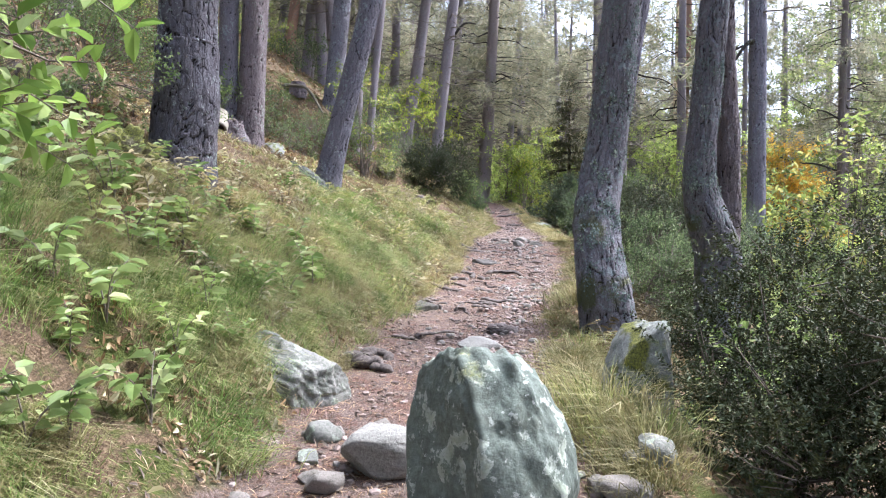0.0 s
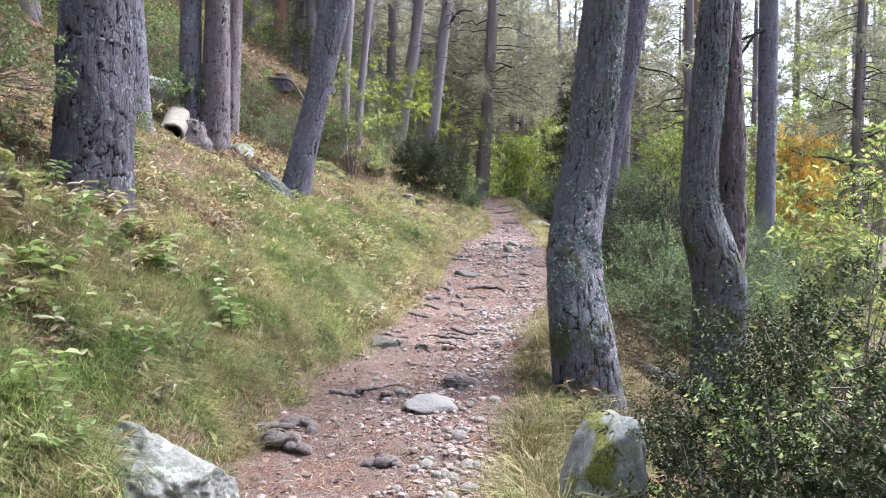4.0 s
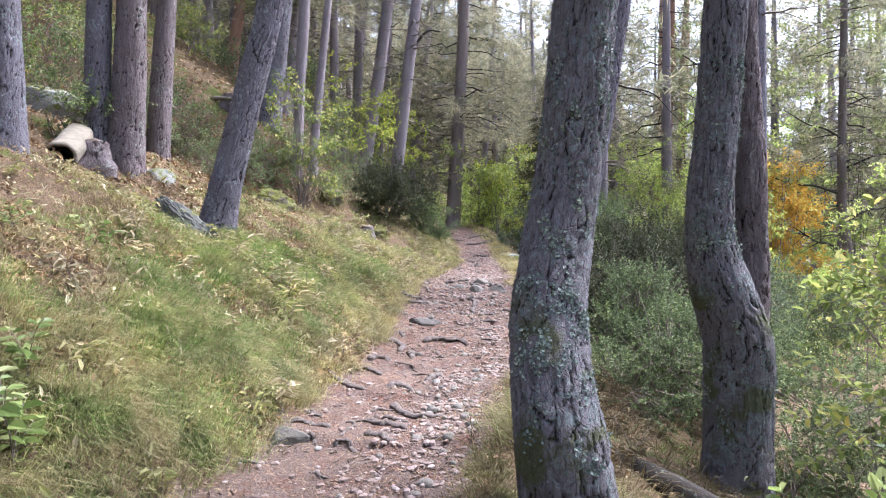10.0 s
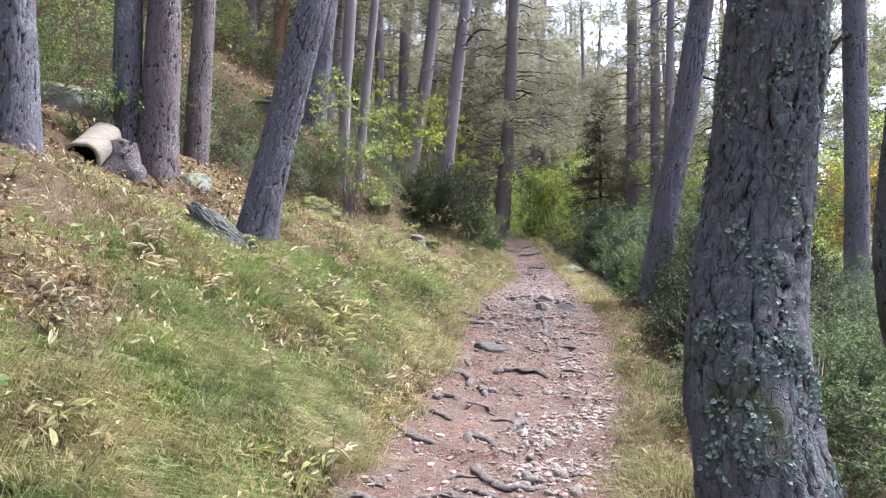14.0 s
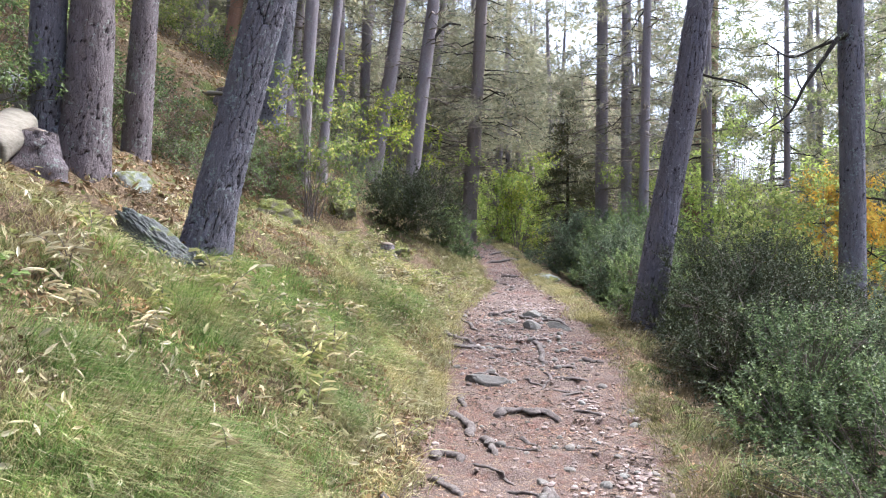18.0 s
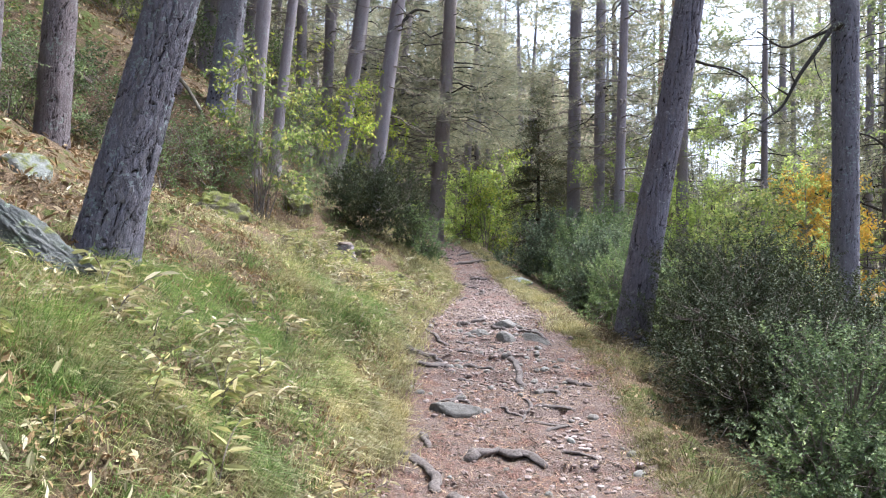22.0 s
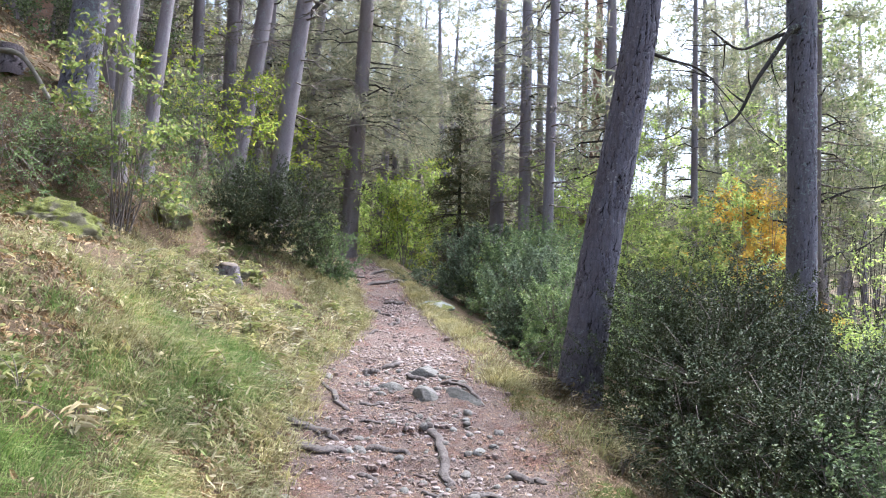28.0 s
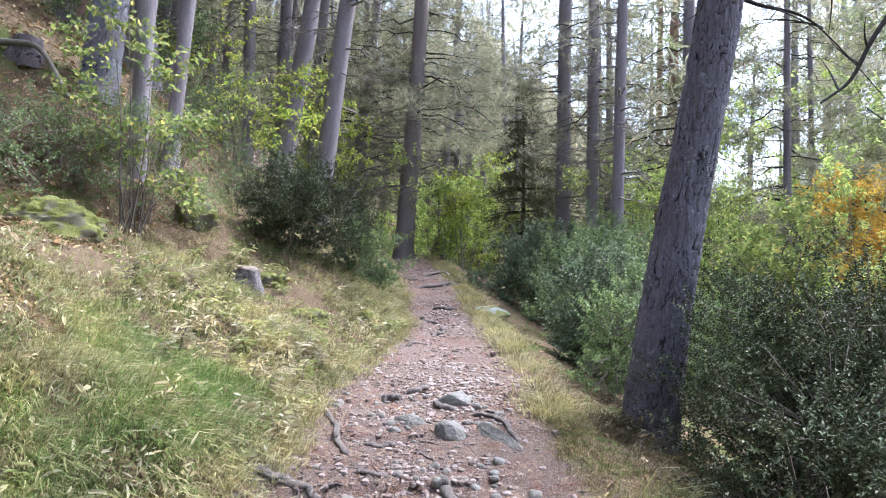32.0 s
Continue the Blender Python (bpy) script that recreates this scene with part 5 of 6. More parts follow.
rock("stone", -0.5, 2.75, 0.35, (0.085, 0.07, 0.05), stone_mat, "small angular grey stone on the trail", 69, 50, level=3)
rock("stone", 1.36, 14.58, 1.07, (0.17, 0.13, 0.12), trail_rock, "rounded pale grey stone bedded in the trail", 70, 10, (6, 4), 5)
rock("stone", 1.67, 14.36, 1.04, (0.16, 0.13, 0.13), trail_rock, "angular cracked grey stone bedded in the trail", 971, 30, (10, 14), 5)
rock("stone", 2.02, 14.2, 1.05, (0.11, 0.32, 0.11), trail_rock, "long grey stone slanting across the trail", 72, 20, (4, 8), 5)
rock("stone", 1.8, 15.2, 1.14, (0.2, 0.15, 0.13), trail_rock, "grey stone wedged between roots", 973, -10, (0, -8), 5)
rock("stone", 0.72, 11.6, 0.8, (0.23, 0.14, 0.1), trail_dark, "dark humped stone with a root over it", 974, 8, (8, 4), 5)
rock("stone", 0.54, 5.88, 0.48, (0.13, 0.09, 0.075), trail_dark, "dark angular stone set in the trail", 975, -14, (6, 10), 5)
rock("stone", -0.19, 7.1, 0.57, (0.15, 0.11, 0.075), trail_dark, "grey stone half under the roots", 976, 12, (8, 4), 5)
slab = rock("rock_slab", -2.12, 10.42, 2.18, (0.2, 0.17, 0.5), rock_slate, "long pointed grey rock lying down the bank", 281, 0, level=6, lump=0.3, ridge=0.55)
slab.matrix_world = Matrix.Translation((-2.1, 10.42, 2.18)) @ Vector((0, 0, 1)).rotation_difference(Vector((-0.66, 0.1, 0.48))).to_matrix().to_4x4() @ pose(0, 0, 0, 0, 0, 70)
rock("mossy_mound", -2.7, 17.1, 2.8, (0.62, 0.45, 0.42), moss_mat, "bank rock covered in bright yellow-green moss", 75, 30, level=5, lump=0.45)
rock("mossy_mound", -1.75, 19.4, 3.05, (0.4, 0.35, 0.4), moss_mat, "dark mossy rock on the bank", 76, 10, level=5, lump=0.45)
rock("mossy_mound", -0.45, 18.35, 2.12, (0.28, 0.25, 0.22), moss_mat, "moss-topped stone beside the trail bank", 77, 0, level=5, lump=0.45)
rock("mossy_mound", 0.15, 17.6, 1.66, (0.45, 0.35, 0.22), moss_mat, "low mossy hummock beside the trail", 78, 0, level=5, lump=0.45)
rock("mossy_rock", 3.1, 21.2, 1.52, (0.4, 0.3, 0.16), rock_moss, "flat rock with yellow moss at the trail edge", 79, 0)
rock("mossy_rock", -2.45, 5.0, 1.93, (0.28, 0.26, 0.3), moss_mat, "mossy rock jutting from the bank", 80, 0, level=6, lump=0.5)
rock("rock_outcrop", -5.3, 13.0, 4.1, (0.9, 0.6, 0.45), rock_moss, "mossy rock outcrop among the pines", 81, 20)
rock("rock", -3.2, 12.35, 2.85, (0.26, 0.2, 0.22), rock_moss, "pale mossy rock at the foot of a pine", 82, 0)

for k, (sx, sy, sr) in enumerate(((0.6, 3.38, 0.06), (0.69, 3.07, 0.055), (0.66, 2.7, 0.1), (0.86, 2.82, 0.09), (0.59, 2.83, 0.05), (0.58, 3.07, 0.05), (0.53, 3.25, 0.045), (0.77, 2.95, 0.06), (0.72, 3.25, 0.05), (0.8, 2.6, 0.09), (-0.63, 3.05, 0.085), (-0.56, 2.83, 0.09), (-0.58, 3.47, 0.075), (-0.45, 3.2, 0.05), (-0.32, 3.58, 0.09), (-0.7, 3.4, 0.06), (0.33, 4.6, 0.05), (0.55, 4.2, 0.08), (0.6, 4.5, 0.06))):
    rock("stone", sx, sy, gz(sx, sy) + sr * 0.08, (sr * 0.8, sr * 0.62, sr * 0.5), (trail_rock, rock_grey, stone_mat)[k % 3], "fist-sized grey-brown stone beside the boulder", 700 + k, k * 47, level=4)


# ---- dead wood ----
def log_thing():
    a, b = np.array([-3.63, 10.5, 2.98]), np.array([-3.93, 11.5, 3.4])
    ob = thing("hollow_log", "short bleached hollow log lying on the bank", "log", "", Matrix.Translation(a))
    n, segs = 14, 40
    L = np.linalg.norm(b - a)
    t, s = np.linspace(0, 1, n), np.linspace(-0.6, np.pi + 0.6, segs)
    d = unit(b - a)
    side = unit(np.cross(d, np.array([0, 0, 1.0])))
    up = np.cross(side, d)
    rad = 0.185 * (1 + 0.05 * vnoise(s[None] * 2, t[:, None] * 4))
    outer = (d * L)[None, None] * t[:, None, None] + rad[..., None] * (np.cos(s)[None, :, None] * side + np.sin(s)[None, :, None] * up)
    inner = (d * L)[None, None] * t[:, None, None] + (rad - 0.035)[..., None] * (np.cos(s)[None, :, None] * side + np.sin(s)[None, :, None] * up)
    V = np.concatenate([outer.reshape(-1, 3), inner.reshape(-1, 3)])
    f, o = [], n * segs
    for i in range(n - 1):
        for j in range(segs - 1):
            k = i * segs + j
            f += [(k, k + 1, k + segs + 1, k + segs), (o + k, o + k + segs, o + k + segs + 1, o + k + 1)]
    for j in range(segs - 1):
        f += [(j, o + j, o + j + 1, j + 1)]
        k = (n - 1) * segs + j
        f += [(k, k + 1, o + k + 1, o + k)]
    for i in range(n - 1):
        k = i * segs
        f += [(k, k + segs, o + k + segs, o + k)]
        k = i * segs + segs - 1
        f += [(k, o + k, o + k + segs, k + segs)]
    part("shell", mesh_np("shell", V, np.array(f), True), log_mat, ob)
    core = tubes([(np.stack([d * L * 0.12, d * L * 0.5, d * L * 0.97]) - up * 0.05, np.array([0.11, 0.13, 0.13]))], 16)
    part("rotten_core", mesh_np("rotten_core", *core, True), stump_mat, ob, "dark rotten wood inside")


log_thing()


def stump(x, y, r, h, label, seed):
    a = np.linspace(0, 1, 12)
    axis = np.column_stack([np.zeros(12), np.zeros(12), -0.2 + (h + 0.2) * a])
    ob = thing("tree_stump", label, "stump", "", pose(x, y, gz(x, y)))
    me = trunk_mesh("bark", axis, r * (1.15 - 0.2 * a), 40, 0.03, 0.025, seed, (0.06, 0.2), 0.4)
    part("bark", me, bark_brown, ob)
    co = rock_mesh("broken_top", (r * 0.93, r * 0.93, 0.09), seed + 90, 3)
    t = part("broken_top", co, stump_mat, ob, "dark rotten broken top")
    t.location = (0, 0, h - 0.03)


stump(-3.62, 11.25, 0.19, 0.28, "dark rotten tree stump beside a log", 1)
stump(-0.66, 18.0, 0.16, 0.2, "small sawn stump in the grass", 2)
stump(-4.3, 19.6, 0.2, 0.32, "grey dead stump on the upper bank", 3)


def stick(pts, r0, r1, name, label, material, seed, lumpy=0.15, n=None, category="branch"):
    r = np.random.default_rng(seed)
    n = n or 8 * len(pts)
    line = smooth_line(pts, n)
    rad = np.linspace(r0, r1, n) * (1 + lumpy * vnoise(np.arange(n) * 0.7, seed))
    ob = part(name, mesh_np(name, *tubes([(line, rad)], 9), True), material)
    return tagged(ob, label, category)


stick([(1.95, 7.35, 0.38), (2.4, 6.75, 0.3), (2.9, 5.9, 0.12), (3.3, 5.2, 0.0)], 0.075, 0.1, "fallen_trunk", "thin fallen trunk with scaly bark below the pines", bark_dark, 1, category="log")
stick([(-4.8, 19.55, gz(-4.3, 19.4) + 0.34), (-4.35, 19.4, gz(-4.3, 19.4) + 0.3), (-3.95, 19.3, gz(-4.3, 19.4) + 0.16), (-3.5, 19.2, gz(-3.5, 19.2) + 0.02)], 0.06, 0.03, "dead_branch", "bleached dead branch lying against a stump on the upper bank", log_mat, 2)
twig = stick([(-2.08, 5.72, 1.1), (-2.11, 5.71, 1.4), (-2.03, 5.72, 1.49), (-1.93, 5.7, 1.55), (-1.85, 5.7, 1.62)], 0.015, 0.007, "dead_twig", "pale forked dead twig standing in the grass", log_mat, 3)
part("prong", mesh_np("prong", *tubes([(smooth_line([(-2.085, 5.715, 1.2), (-1.995, 5.69, 1.25), (-1.98, 5.69, 1.36), (-1.965, 5.7, 1.47)], 18), np.linspace(0.012, 0.005, 18))], 7), True), log_mat, twig)


# ---- exposed roots across the trail ----
ROOT = "exposed weathered grey-brown tree root crossing the trail"


def root(r0, *xy):
    """A root that lifts out of the soil along the points and dives at its ends."""
    r0 *= 1.35
    if len(xy) == 2:
        xy = [xy[0], tuple((a + b) / 2 for a, b in zip(*xy)), xy[1]]
    n = 16 * len(xy)
    line = smooth_line([(*q, 0.0) for q in xy], n)
    seed = int(abs(xy[0][0] * 913 + xy[0][1] * 77))
    k = np.linspace(0, len(xy) * 1.4, n)
    line[:, 0] += 0.7 * r0 * vnoise(k * 2.1, seed)
    line[:, 1] += 0.7 * r0 * vnoise(k * 2.3, seed + 3)
    dive = np.clip(1 - np.minimum(np.linspace(0, 1, n), np.linspace(1, 0, n)) * 6, 0, 1)
    line[:, 2] = ground(line[:, 0], line[:, 1]) + r0 * (0.5 + 0.22 * vnoise(k * 1.3, seed + 5) - 1.9 * dive)
    s = np.linspace(0, 1, n)
    rad = r0 * np.clip(np.minimum(s, 1 - s) * 7 + 0.12, 0, 1) ** 0.6 * (1.05 - 0.35 * s) * (1 + 0.22 * vnoise(k * 1.2, seed + 9) + 0.08 * vnoise(k * 4, seed + 2))
    v, f = tubes([(line, rad)], 14)
    axis = np.repeat(line, 14, axis=0)
    off = v - axis
    ang = np.tile(np.linspace(0, 2 * np.pi, 14, endpoint=False), n)
    kk = np.repeat(k, 14)
    off = off * (1 + 0.28 * vnoise(np.cos(ang) * 1.6 + seed, np.sin(ang) * 1.6, kk * 0.8) + 0.12 * vnoise(np.cos(ang) * 4 + seed, np.sin(ang) * 4, kk * 3))[:, None]
    off[:, 2] *= 0.8
    off[:, :2] *= 1.2
    v = axis + off
    tagged(part("root", mesh_np("root", v, f, True), root_mat), ROOT, "root", "roots across the trail")


root(0.015, (-0.56, 5.77), (-0.40, 5.73), (-0.29, 5.70), (-0.19, 5.73), (-0.06, 5.78), (0.06, 5.88), (0.21, 5.83))
root(0.014, (0.11, 6.98), (0.20, 7.00), (0.29, 6.90))
root(0.011, (-0.06, 7.13), (0.01, 7.03))
root(0.018, (0.32, 7.15), (0.41, 7.14), (0.48, 7.03), (0.54, 6.96))
root(0.019, (-0.28, 7.33), (-0.15, 7.40), (-0.04, 7.35), (0.06, 7.32))
root(0.019, (0.25, 7.57), (0.41, 7.43), (0.52, 7.36), (0.64, 7.25))
root(0.009, (0.15, 7.57), (0.22, 7.40), (0.17, 7.23), (0.11, 7.06))
root(0.012, (0.40, 7.59), (0.53, 7.52), (0.63, 7.49))
root(0.010, (-0.19, 7.61), (-0.02, 7.56))
root(0.018, (0.46, 8.16), (0.54, 7.80), (0.63, 7.65), (0.78, 7.58), (0.93, 7.69))
root(0.025, (0.39, 8.37), (0.53, 8.51), (0.68, 8.27))
root(0.022, (0.73, 8.64), (0.83, 8.84), (0.89, 9.13))
root(0.023, (-0.23, 8.88), (-0.05, 8.57), (0.10, 8.38), (0.25, 8.34))
root(0.010, (0.89, 9.13), (0.91, 8.64))
root(0.018, (0.11, 9.21), (0.24, 9.02), (0.35, 8.93))
root(0.010, (0.38, 9.44), (0.55, 9.31), (0.70, 9.14))
root(0.024, (0.11, 9.51), (0.25, 9.58), (0.38, 9.44))
root(0.024, (0.53, 10.08), (0.59, 9.84), (0.59, 9.54))
root(0.011, (0.84, 10.17), (0.98, 9.76))
root(0.028, (0.70, 10.65), (0.85, 10.76), (1.11, 10.68), (1.31, 10.50))
root(0.024, (0.16, 10.70), (0.30, 10.64), (0.45, 10.35), (0.47, 10.00))
root(0.018, (0.42, 11.09), (0.44, 10.82))
root(0.013, (1.39, 11.17), (1.52, 11.23), (1.64, 11.25))
root(0.016, (1.40, 11.73), (1.59, 11.64), (1.78, 11.57))
root(0.012, (0.89, 11.79), (0.77, 11.85), (0.66, 11.75))
root(0.010, (1.34, 11.98), (1.40, 11.73), (1.31, 11.54), (1.24, 11.35))
root(0.017, (1.53, 12.08), (1.65, 12.03), (1.74, 11.86))
root(0.012, (0.81, 12.24), (0.81, 12.00), (0.66, 11.80), (0.57, 11.71), (0.49, 11.43))
root(0.020, (1.88, 12.35), (1.98, 12.20), (2.10, 12.13))
root(0.013, (0.84, 12.53), (0.93, 12.45), (0.96, 12.30))
root(0.022, (0.90, 12.94), (1.13, 12.90), (1.27, 12.76))
root(0.029, (0.43, 13.04), (0.61, 12.86), (0.82, 12.89))
root(0.023, (0.30, 13.34), (0.52, 13.37), (0.79, 13.17))
root(0.016, (0.93, 13.53), (1.16, 13.48))
root(0.024, (1.44, 13.62), (1.52, 13.27), (1.49, 12.75), (1.45, 12.36), (1.49, 12.22))
root(0.017, (0.95, 14.11), (1.24, 14.10))
root(0.019, (1.85, 14.81), (2.07, 14.65), (2.15, 13.97))
root(0.018, (0.61, 15.01), (0.73, 14.53), (0.80, 14.11), (0.90, 13.87))
root(0.028, (1.60, 15.22), (1.76, 14.93))
root(0.027, (1.13, 15.30), (1.33, 15.36))
root(0.031, (1.37, 15.54), (1.60, 15.75))
root(0.019, (1.43, 17.96), (1.63, 18.47))
root(0.029, (1.85, 19.03), (2.13, 19.48))
root(0.028, (1.75, 20.71), (2.17, 20.25))
root(0.037, (2.08, 22.02), (2.59, 21.89))
root(0.036, (1.80, 23.97), (2.64, 24.41), (3.00, 24.05))
root(0.033, (2.11, 25.65), (2.68, 26.18), (2.88, 25.27))
root(0.033, (1.33, 26.04), (1.73, 25.17), (2.02, 25.37))
root(0.035, (1.35, 27.07), (1.73, 26.68))
root(0.035, (-0.6, 5.03), (-0.5, 5.09), (-0.37, 4.91))
root(0.04, (-0.66, 4.8), (-0.37, 4.67))
root(0.025, (-0.8, 4.9), (-0.55, 5.0))
root(0.045, (0.45, 5.93), (0.64, 5.84))
root(0.03, (-0.02, 4.5), (0.2, 4.56))


# thin side roots between the larger ones
side = np.random.default_rng(404)
for k in range(22):
    y = side.uniform(6.3, 15.4)
    x = trail_left(y) + (trail_right(y) - trail_left(y)) * side.uniform(0.02, 0.75)
    a, L = side.uniform(-0.9, 0.5), side.uniform(0.16, 0.42)
    dx, dy = math.cos(a) * L, math.sin(a) * L
    root(side.uniform(0.006, 0.013), (x, y), (x + dx * 0.5, y + dy * 0.5 + side.normal() * 0.05), (x + dx, y + dy))


# ---- stones and grit of the trail ----
def pebble(seed, level=2):
    return rock_mesh("stone", (1.0, 0.82, 0.72), seed, level)


PEBBLES = [pebble(200 + k) for k in range(11)]
for k, me in enumerate(PEBBLES):
    me.materials.append(stone_mat if k < 8 else (pale_stone if k < 9 else trail_rock))
grit = np.random.default_rng(5)


def gravel_density(x, y):
    """Water-washed stones lie along the right half of the trail and in a few pockets."""
    u = (x - trail_left(y)) / (trail_right(y) - trail_left(y))
    line = np.interp(y, [2, 4, 6, 8, 9.5, 11, 12.3, 14, 17, 23, 28], [0.9, 0.72, 0.72, 0.72, 0.72, 0.62, 0.5, 0.5, 0.6, 0.55, 0.5])
    wide = np.interp(y, [2, 5, 7, 10, 12, 14.5, 17, 23, 28], [0.12, 0.3, 0.17, 0.16, 0.22, 0.3, 0.42, 0.4, 0.4])
    return np.exp(-((u - line) / wide) ** 2) * (0.45 + 0.55 * vnoise(x * 1.7, y * 1.7, 6))


def scatter_stones(n, smin, smax, y0, y1, thresh):
    """Rows of x, y, ground height and size."""
    out = np.zeros((0, 2))
    while len(out) < n:
        y = grit.uniform(y0, y1, 9000)
        x = trail_left(y) + 0.04 + (trail_right(y) - trail_left(y) - 0.06) * grit.random(9000)
        k = (grit.random(9000) < gravel_density(x, y)) | (grit.random(9000) < thresh)
        out = np.vstack([out, np.column_stack([x[k], y[k]])])
    out = out[:n]
    return np.column_stack([out, ground(out[:, 0], out[:, 1]), smin + (smax - smin) * grit.random(n) ** 2.2])


for x, y, z, s in scatter_stones(295, 0.022, 0.058, 2.4, 15.5, 0.03):
    me = PEBBLES[grit.integers(len(PEBBLES))]
    ob = new("stone", me)
    ob.matrix_world = pose(x, y, z + s * 0.02, grit.normal() * 12, grit.normal() * 12, grit.uniform(0, 360)) @ Matrix.Scale(s, 4)
    tagged(ob, "loose grey-brown stone lying on the trail", "stone", "stones on the trail")

small = [rock_mesh("grit", (1.0, 0.8, 0.7), 300 + k, 1) for k in range(6)]
small_v = [np.array([v.co for v in me.vertices]) for me in small]
small_f = [np.array([p.vertices[:] for p in me.polygons]) for me in small]
gv, gf, base = [], [], 0
for x, y, z, s in np.vstack([scatter_stones(6500, 0.007, 0.034, 2.2, 17, 0.05), scatter_stones(1000, 0.015, 0.05, 15.5, 27, 0.06)]):
    k = grit.integers(6)
    a = grit.uniform(0, 6.283)
    c, q = math.cos(a), math.sin(a)
    v = small_v[k] * s
    v = np.column_stack([v[:, 0] * c - v[:, 1] * q, v[:, 0] * q + v[:, 1] * c, v[:, 2]]) + np.array([x, y, z + s * 0.02])
    gv.append(v)
    gf.append(small_f[k] + base)
    base += len(v)
for me in small:
    bpy.data.meshes.remove(me)


def grit_material():
    m, ns, ln, b = nodes_of("trail_grit")
    nt = m.node_tree
    geo = ns.new("ShaderNodeNewGeometry")
    col = ramp(nt, geo.outputs["Random Per Island"], [(0.0, (0.09, 0.06, 0.05)), (0.45, (0.19, 0.145, 0.125)), (0.85, (0.27, 0.215, 0.195)), (1.0, (0.36, 0.31, 0.285))])
    n = tex(nt, "ShaderNodeTexNoise", place(nt), Scale=120.0, Detail=4.0)
    ln.new(mix(nt, math_node(nt, "MULTIPLY", n.outputs[0], 0.5), col, (0.2, 0.15, 0.13)), b.inputs["Base Color"])
    b.inputs["Roughness"].default_value = 0.85
    bump(nt, n.outputs[0], b, 0.4, 0.005)
    return m


tagged(part("gravel", mesh_np("gravel", np.concatenate(gv), np.concatenate(gf), False), grit_material()), "loose grey gravel and small stones on the trail", "gravel", kind="stuff")


def bank_mask(x, y):
    d = trail_left(y) - x
    return (d > -0.03) & (d < 3.6)


def bare(x, y):
    """Patches of the bank where litter shows between the tussocks, 0 to 1."""
    return np.clip((vnoise(x * 1.6, y * 1.4, 91) + 0.5 * vnoise(x * 4.2, y * 3.8, 92) - 0.02) * 4, 0, 1)


# ---- fallen needles and dry leaves ----
def flat_scatter(n, xs, ys, length, width, name, material, label, category, oval=True, keep=None, lift=0.006, tilt=0.35):
    x, y = grit.uniform(*xs, n), grit.uniform(*ys, n)
    if keep is not None:
        k = keep(x, y)
        x, y = x[k], y[k]
    p = np.column_stack([x, y, ground(x, y) + lift])
    e = 0.02
    nrm = unit(np.column_stack([-(ground(x + e, y) - ground(x - e, y)) / (2 * e), -(ground(x, y + e) - ground(x, y - e)) / (2 * e), np.ones(len(x))]))
    nrm = unit(nrm + grit.normal(size=nrm.shape) * tilt)
    d = unit(np.cross(nrm, grit.normal(size=nrm.shape)))
    L = length * (0.5 + grit.random(len(x)))
    tagged(part(name, mesh_np(name, *leaf_mesh(p, d, nrm, L, width * (0.6 + 0.8 * grit.random(len(x))), oval, 0.2, 0.1)), material), label, category, kind="stuff")


flat_scatter(85000, (-1.2, 2.7), (2.2, 17), 0.06, 0.004, "fallen_needles", needle_litter, "reddish brown pine needles covering the trail", "needles", False, lambda x, y: (x > trail_left(y) - 0.25) & (x < trail_right(y) + 0.3), 0.004, 0.12)
flat_scatter(30000, (-5.5, 2.0), (2.0, 20), 0.042, 0.02, "leaf_litter", litter_mat, "dry brown and cream leaves scattered over the bank", "leaves", True,
             lambda x, y: (x < trail_left(y) + 0.05) & (vnoise(x * 0.9, y * 0.9, 3) + 0.6 * vnoise(x * 3, y * 3, 1) > -0.2), 0.05, 0.7)
flat_scatter(15000, (-1.2, 2.7), (2.2, 17), 0.042, 0.015, "bark_chips", stump_mat, "dark bark chips and cone scales on the trail", "litter", True, lambda x, y: (x > trail_left(y) - 0.15) & (x < trail_right(y) + 0.2) & (vnoise(x * 2, y * 2, 31) > -0.25), 0.008, 0.4)
flat_scatter(42000, (-3.6, 1.0), (2.6, 14.5), 0.05, 0.02, "leaf_litter", litter_mat, "curled brown leaves and stalks between the tussocks", "leaves", True, lambda x, y: bank_mask(x, y) & (bare(x, y) > 0.3), 0.02, 0.9)
flat_scatter(9000, (-3.6, 1.2), (2.6, 15.5), 0.07, 0.019, "withered_leaves", cream_mat, "cream withered leaves lying over the grass", "leaves", True, lambda x, y: bank_mask(x, y) & (vnoise(x * 2.6, y * 2.6, 95) > 0.28), 0.09, 0.9)
flat_scatter(2600, (-4.0, 1.6), (2.2, 18), 0.065, 0.026, "fallen_leaves", pale_leaf, "pale yellow leaves lying in the grass of the bank", "leaves", True, lambda x, y: bank_mask(x, y) & (vnoise(x * 1.2, y * 1.0, 33) > -0.2), 0.09, 0.8)
flat_scatter(15000, (-12, -2), (10, 28), 0.1, 0.05, "leaf_litter", litter_mat, "brown fallen leaves under the pines of the upper slope", "leaves", True, lambda x, y: x < trail_left(y) - 2.5, 0.03, 0.6)
flat_scatter(7000, (0.8, 5.5), (2.5, 18), 0.05, 0.022, "leaf_litter", litter_mat, "dry leaves under the shrubs beside the trail", "leaves", True, lambda x, y: x > trail_right(y), 0.015, 0.5)


# ---- grass ----
def slope_dir(x, y):
    e = 0.15
    gx = (ground(x + e, y, False) - ground(x - e, y, False)) / (2 * e)
    gy = (ground(x, y + e, False) - ground(x, y - e, False)) / (2 * e)
    return unit(np.column_stack([-gx, -gy, -(gx ** 2 + gy ** 2)]))


